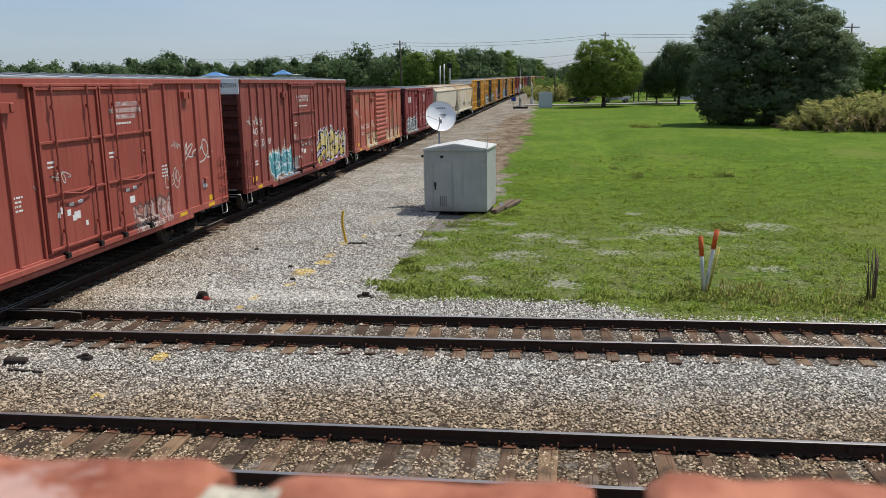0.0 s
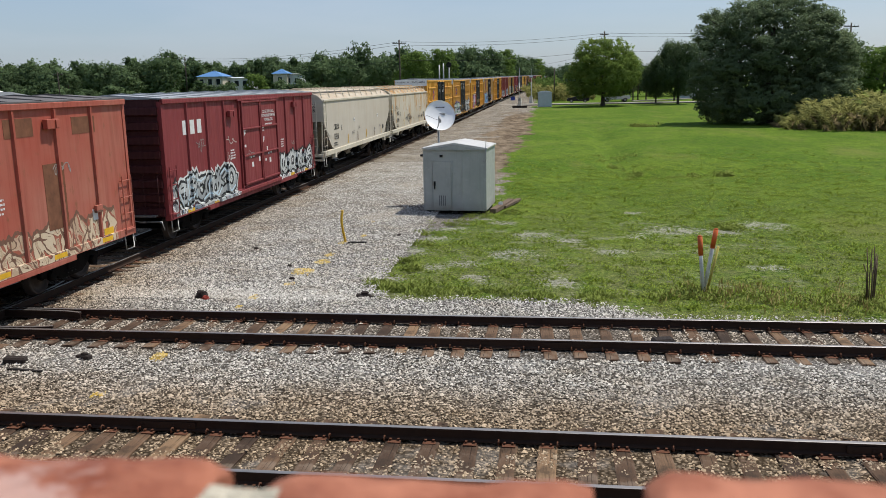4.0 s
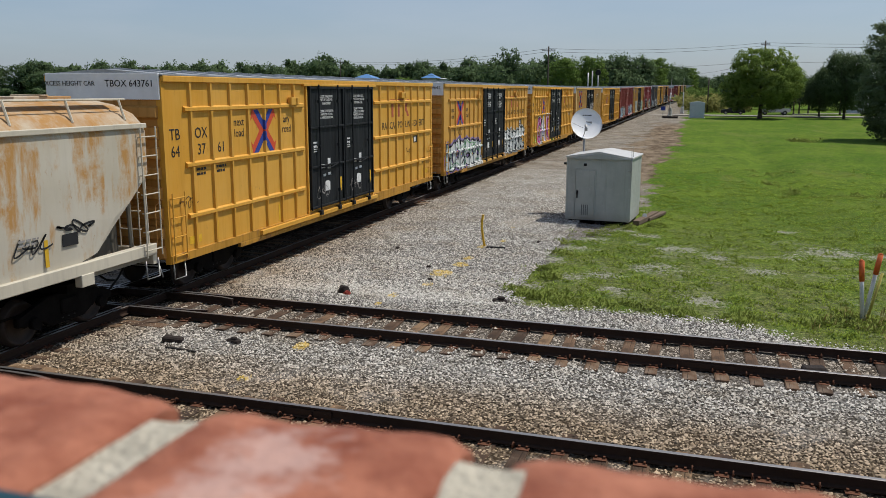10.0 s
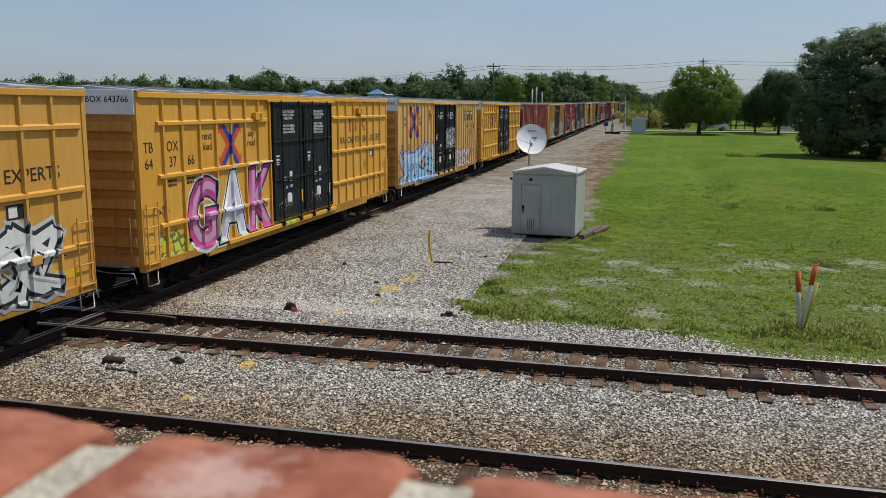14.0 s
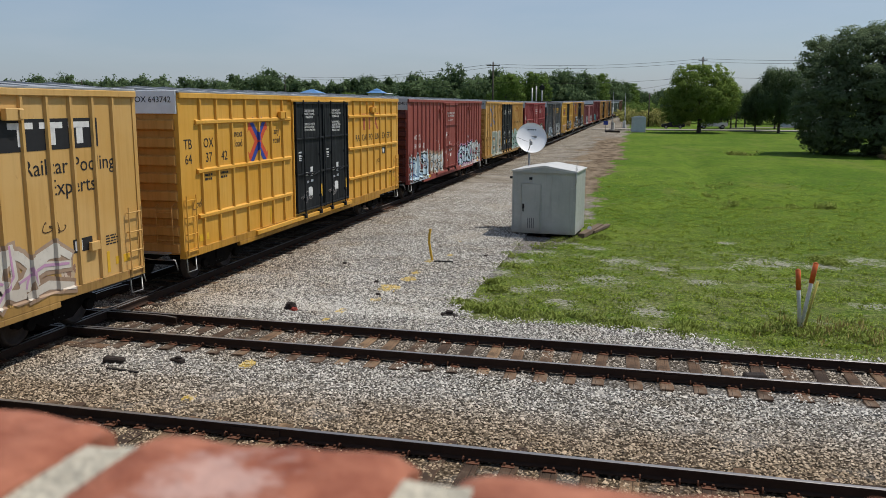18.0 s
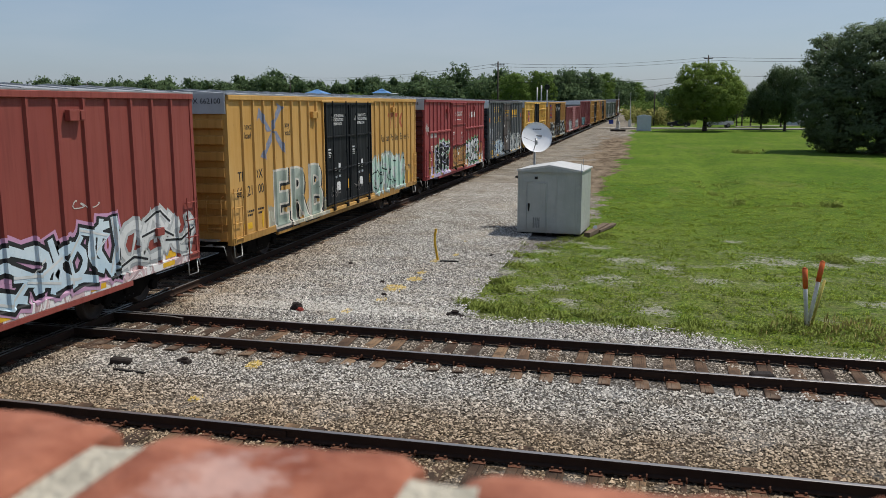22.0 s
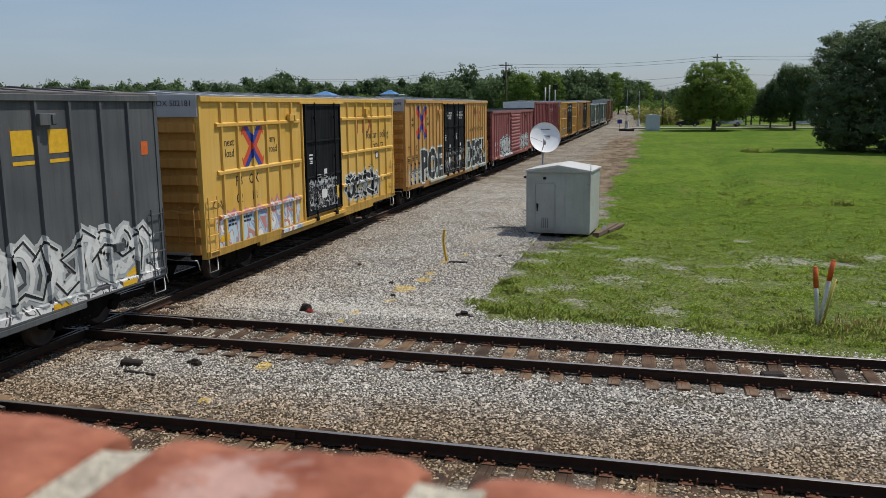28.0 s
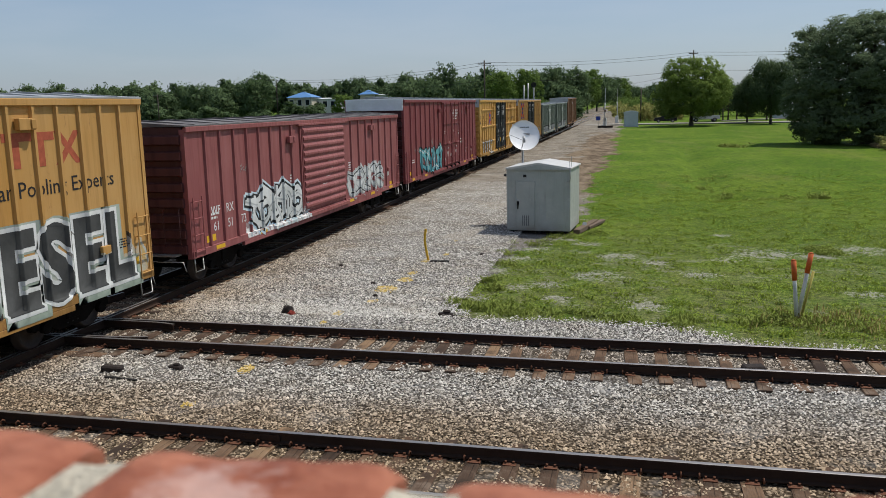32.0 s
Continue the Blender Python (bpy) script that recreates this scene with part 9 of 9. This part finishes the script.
crossing_signal(-5.6, 158, 82, "level crossing signal with crossbuck and raised gate arm")
crossing_signal(-3.6, 175, 262, "second level crossing signal across the lane")
sign = thing("blue_sign", "small blue notice on a steel post at the crossing", "sign", at=pose(-6.6, 154.5, ground_z(-6.6, 154.5)))
part("post", shape("post", M_GALV, lambda bm: rod(bm, (0, 0, -0.2), (0, 0, 1.9), 0.04, 6)), sign)
part("panel", boxes("panel", M_BLUE, [(-0.4, 0.4, -0.05, -0.03, 1.1, 1.8)]), sign)
single("tie_stack", boxes("tie_stack", M_DARKSTONE, [(-1.3, 1.3, -0.25, 0.25, 0, 0.35)], 0.02), "dark stack of old ties by the crossing", "timber", at=pose(-5.1, 148, ground_z(-5.1, 148)))
single("small_post", shape("small_post", M_POLE, lambda bm: rod(bm, (0, 0, -0.3), (0, 0, 7.0), 0.12, 8)), "bare dark timber post near the crossing", "post", at=pose(1.1, 182, ground_z(1.1, 182)))

M_CARDARK = plain("dark_car_paint", (0.022, 0.022, 0.026), 0.25, 0.2, 0.1, 3, 0)
M_CARWHITE = plain("white_car_paint", (0.68, 0.68, 0.67), 0.3, 0.0, 0.06, 3, 0)
M_GLASS = plain("dark_window_glass", (0.02, 0.025, 0.03), 0.08, 0.0, 0.05, 3, 0)
M_TYRE = plain("tyre_rubber", (0.02, 0.02, 0.02), 0.9, 0, 0.2, 8, 0)


def vehicle(name, label, x, y, turn, L, outline, glass, paint, wheels, r, width):
    z = rise(y) + GRASS_Z + 0.14
    v_ = thing(name, label, "car" if name == "car" else "pickup truck", at=pose(x, y, z, 0, 0, turn))
    part("body", shape("body", paint, lambda bm: extrude_xz(bm, outline, -width / 2, width / 2), 0.03), v_)
    for s in (-1, 1):
        for g_ in glass:
            part("window", shape("window", M_GLASS, lambda bm: extrude_xz(bm, g_, s * width / 2, s * (width / 2 + 0.012))), v_)
        for wx in wheels:
            wh = part("wheel", shape("tyre", M_TYRE, lambda bm: rod(bm, (wx, s * (width / 2 - 0.12), r), (wx, s * (width / 2 + 0.03), r), r, 18)), v_)
            part("rim", shape("rim", M_GALV, lambda bm: rod(bm, (wx, s * (width / 2 + 0.03), r), (wx, s * (width / 2 + 0.04), r), r * 0.58, 14)), wh)
        part("headlight", boxes("headlight", M_DISH, [(-L / 2 - 0.005, -L / 2 + 0.06, min(s * width * 0.28, s * width * 0.44), max(s * width * 0.28, s * width * 0.44), 0.62, 0.76)]), v_)


vehicle("car", "dark hatchback parked beside the lane", 5.8, 169.6, 0, 4.4, [(-2.2, 0.3), (-2.2, 0.75), (-1.9, 0.92), (-1.0, 1.02), (-0.35, 1.42), (0.7, 1.48), (1.6, 1.28), (2.1, 1.0), (2.2, 0.6), (2.15, 0.3)], [[(-0.85, 1.03), (-0.3, 1.36), (0.25, 1.41), (0.25, 1.03)], [(0.33, 1.03), (0.33, 1.41), (0.75, 1.41), (1.5, 1.22), (1.6, 1.05)]], M_CARDARK, (-1.35, 1.35), 0.33, 1.75)
vehicle("pickup_truck", "white pickup truck parked behind the round tree", 13.3, 170.2, 0, 5.4, [(-2.7, 0.45), (-2.7, 1.0), (-2.5, 1.12), (-1.5, 1.18), (-0.9, 1.72), (0.3, 1.76), (0.55, 1.2), (2.7, 1.2), (2.7, 0.5)], [[(-1.3, 1.2), (-0.85, 1.64), (-0.35, 1.68), (-0.35, 1.2)], [(-0.25, 1.2), (-0.25, 1.68), (0.22, 1.68), (0.38, 1.2)]], M_CARWHITE, (-1.75, 1.75), 0.4, 1.9)

# ---- utility poles and wires ----


def utility_pole(x, y, top, arm=1.2, label="dark timber utility pole with a crossarm"):
    z = ground_z(x, y)
    p_ = thing("utility_pole", label, "utility pole", at=pose(x, y, z), group="utility poles")
    h_ = top - z
    part("pole", shape("pole", M_POLE, lambda bm: rod(bm, (0, 0, -0.5), (0, 0, h_), 0.18, 8, 0.12)), p_)
    part("crossarm", boxes("crossarm", M_POLE, [(-arm, arm, -0.06, 0.06, h_ - 0.7, h_ - 0.55)]), p_)
    for u in (-arm + 0.1, -arm * 0.4, arm * 0.4, arm - 0.1):
        part("insulator", shape("insulator", M_GALV, lambda bm: rod(bm, (u, 0, h_ - 0.55), (u, 0, h_ - 0.36), 0.05, 6)), p_)
    return x, y, top


P0 = utility_pole(-103, 229, 13.3)
P1 = utility_pole(-26.8, 150, 12.5)
P2 = utility_pole(10.5, 166, 13.95, 0.8)
P3 = utility_pole(50.2, 150, 13.4)
P4 = utility_pole(-150, 200, 11.0)
P5 = utility_pole(-118, 190, 9.0)


def wire(a, b, sag, dz, name="overhead_wire"):
    pts = []
    for i in range(15):
        t = i / 14
        pts.append((a[0] + (b[0] - a[0]) * t, a[1] + (b[1] - a[1]) * t, a[2] + (b[2] - a[2]) * t + dz - 4 * sag * t * (1 - t)))
    single(name, shape(name, M_IRON, lambda bm: tube(bm, pts, 0.028, 4)), "thin dark overhead wire between poles", "wire", group="overhead wires")


for a, b, sag in ((P0, P1, 1.2), (P1, P2, 0.7), (P2, P3, 0.6)):
    for dz in (-0.35, -0.9, -3.6):
        wire(a, b, sag, dz)
wire(P4, P5, 0.6, -0.3)
wire(P5, (-60, 205, 8.0), 0.9, -0.3)
wire(P4, (-220, 215, 11), 0.8, -0.3)
wire((P2[0], P2[1], P2[2] - 3.3), (-10, 300, 10.5), 0.8, -0.3)

# ---- buildings beyond the train ----
M_STUCCO = plain("cream_stucco", (0.58, 0.52, 0.42), 0.9, 0, 0.1, 0.5, 0.05)
M_WHITEWALL = plain("white_stucco", (0.62, 0.64, 0.66), 0.9, 0, 0.08, 0.5, 0.05)
M_BLUEROOF = plain("blue_metal_roof", (0.12, 0.27, 0.52), 0.45, 0.2, 0.12, 0.8, 0)
M_GREYROOF = plain("grey_shingle_roof", (0.19, 0.20, 0.21), 0.9, 0, 0.2, 2, 0.1)


def block(name, label, x, y, w, d, wall_h, mat, roof_mat, roof_h, windows, turn=0, tower=None):
    z = ground_z(x, y)
    b = thing(name, label, "building", at=pose(x, y, z, 0, 0, turn))
    part("wall", boxes("wall", mat, [(-w / 2, w / 2, -d / 2, d / 2, -0.4, wall_h)]), b)

    def hip(bm):
        o_ = 0.5
        lo = [bm.verts.new(q) for q in ((-w / 2 - o_, -d / 2 - o_, wall_h), (w / 2 + o_, -d / 2 - o_, wall_h), (w / 2 + o_, d / 2 + o_, wall_h), (-w / 2 - o_, d / 2 + o_, wall_h))]
        k = max(0.0, w / 2 - d / 2)
        hi = [bm.verts.new((-k - 0.02, 0, wall_h + roof_h)), bm.verts.new((k + 0.02, 0, wall_h + roof_h))]
        bm.faces.new((lo[0], lo[1], hi[1], hi[0]))
        bm.faces.new((lo[2], lo[3], hi[0], hi[1]))
        bm.faces.new((lo[1], lo[2], hi[1]))
        bm.faces.new((lo[3], lo[0], hi[0]))
        bm.faces.new(lo[::-1])
    part("roof", shape("roof", roof_mat, hip), b)
    n, ww, wh, wz = windows
    for k in range(n):
        u = -w / 2 + w * (k + 0.5) / n
        wn = part("window", boxes("window", M_GLASS, [(u - ww / 2, u + ww / 2, -d / 2 - 0.05, -d / 2 + 0.05, wz, wz + wh)]), b)
        part("frame", boxes("frame", M_WHITEWALL, [(u - ww / 2 - 0.1, u - ww / 2, -d / 2 - 0.08, -d / 2, wz - 0.1, wz + wh + 0.1), (u + ww / 2, u + ww / 2 + 0.1, -d / 2 - 0.08, -d / 2, wz - 0.1, wz + wh + 0.1), (u - ww / 2, u + ww / 2, -d / 2 - 0.08, -d / 2, wz + wh, wz + wh + 0.1), (u - ww / 2, u + ww / 2, -d / 2 - 0.08, -d / 2, wz - 0.1, wz)]), wn)
    return b


block("commercial_building", "cream building with a blue hipped roof beyond the train", -97.0, 235, 7.5, 7, 6.9, M_STUCCO, M_BLUEROOF, 1.7, (3, 1.2, 1.6, 4.6))
block("commercial_building", "low white wing with dark windows beside the blue-roofed building", -94.5, 240, 15, 8, 6.4, M_WHITEWALL, M_WHITEWALL, 0.3, (6, 1.3, 1.6, 4.0))
block("commercial_building", "white building with a small blue roof beyond the train", -79.2, 243, 4.2, 4, 7.4, M_STUCCO, M_BLUEROOF, 1.4, (1, 1.2, 1.4, 5.0))
block("commercial_building", "white block beside the small blue-roofed building", -76.0, 246, 4.5, 6, 7.2, M_WHITEWALL, M_WHITEWALL, 0.2, (2, 0.9, 1.4, 4.6))
block("house", "low house with a grey shingle roof beyond the train", -131, 186, 14, 9, 2.6, M_STUCCO, M_GREYROOF, 1.5, (3, 1.2, 1.1, 1.2), 12)
block("house", "white-roofed low shed among the far trees", -144, 196, 13, 10, 3.0, M_WHITEWALL, M_DISH, 3.0, (2, 1.2, 1.1, 1.2), 20)
block("house", "pale house glimpsed between the tree trunks", 34, 192, 9, 7, 2.4, M_WHITEWALL, M_GREYROOF, 1.4, (3, 1.1, 1.1, 1.1))
block("house", "low house with a grey roof among the far trees", -172, 200, 13, 9, 3.0, M_WHITEWALL, M_GREYROOF, 2.0, (3, 1.1, 1.1, 1.2), 8)

mast = thing("signal_mast", "cluster of steel railway signal masts behind the train", "railway signal", at=pose(-14.4 - 3.0, 140, ground_z(-17.4, 140)))
for k, (u, hh) in enumerate(((-0.9, 7.6), (-0.2, 7.9), (0.75, 8.1))):
    part("mast", shape("mast", M_GALV, lambda bm: rod(bm, (u, 0, -0.3), (u, 0, hh), 0.11, 8)), mast)
part("signal_head", shape("signal_head", M_IRON, lambda bm: (rod(bm, (0.75, -0.1, 7.6), (0.75, -0.25, 7.6), 0.45, 14), rod(bm, (0.75, 0, 7.6), (0.75, -0.1, 7.6), 0.12, 8))), mast)

motions()
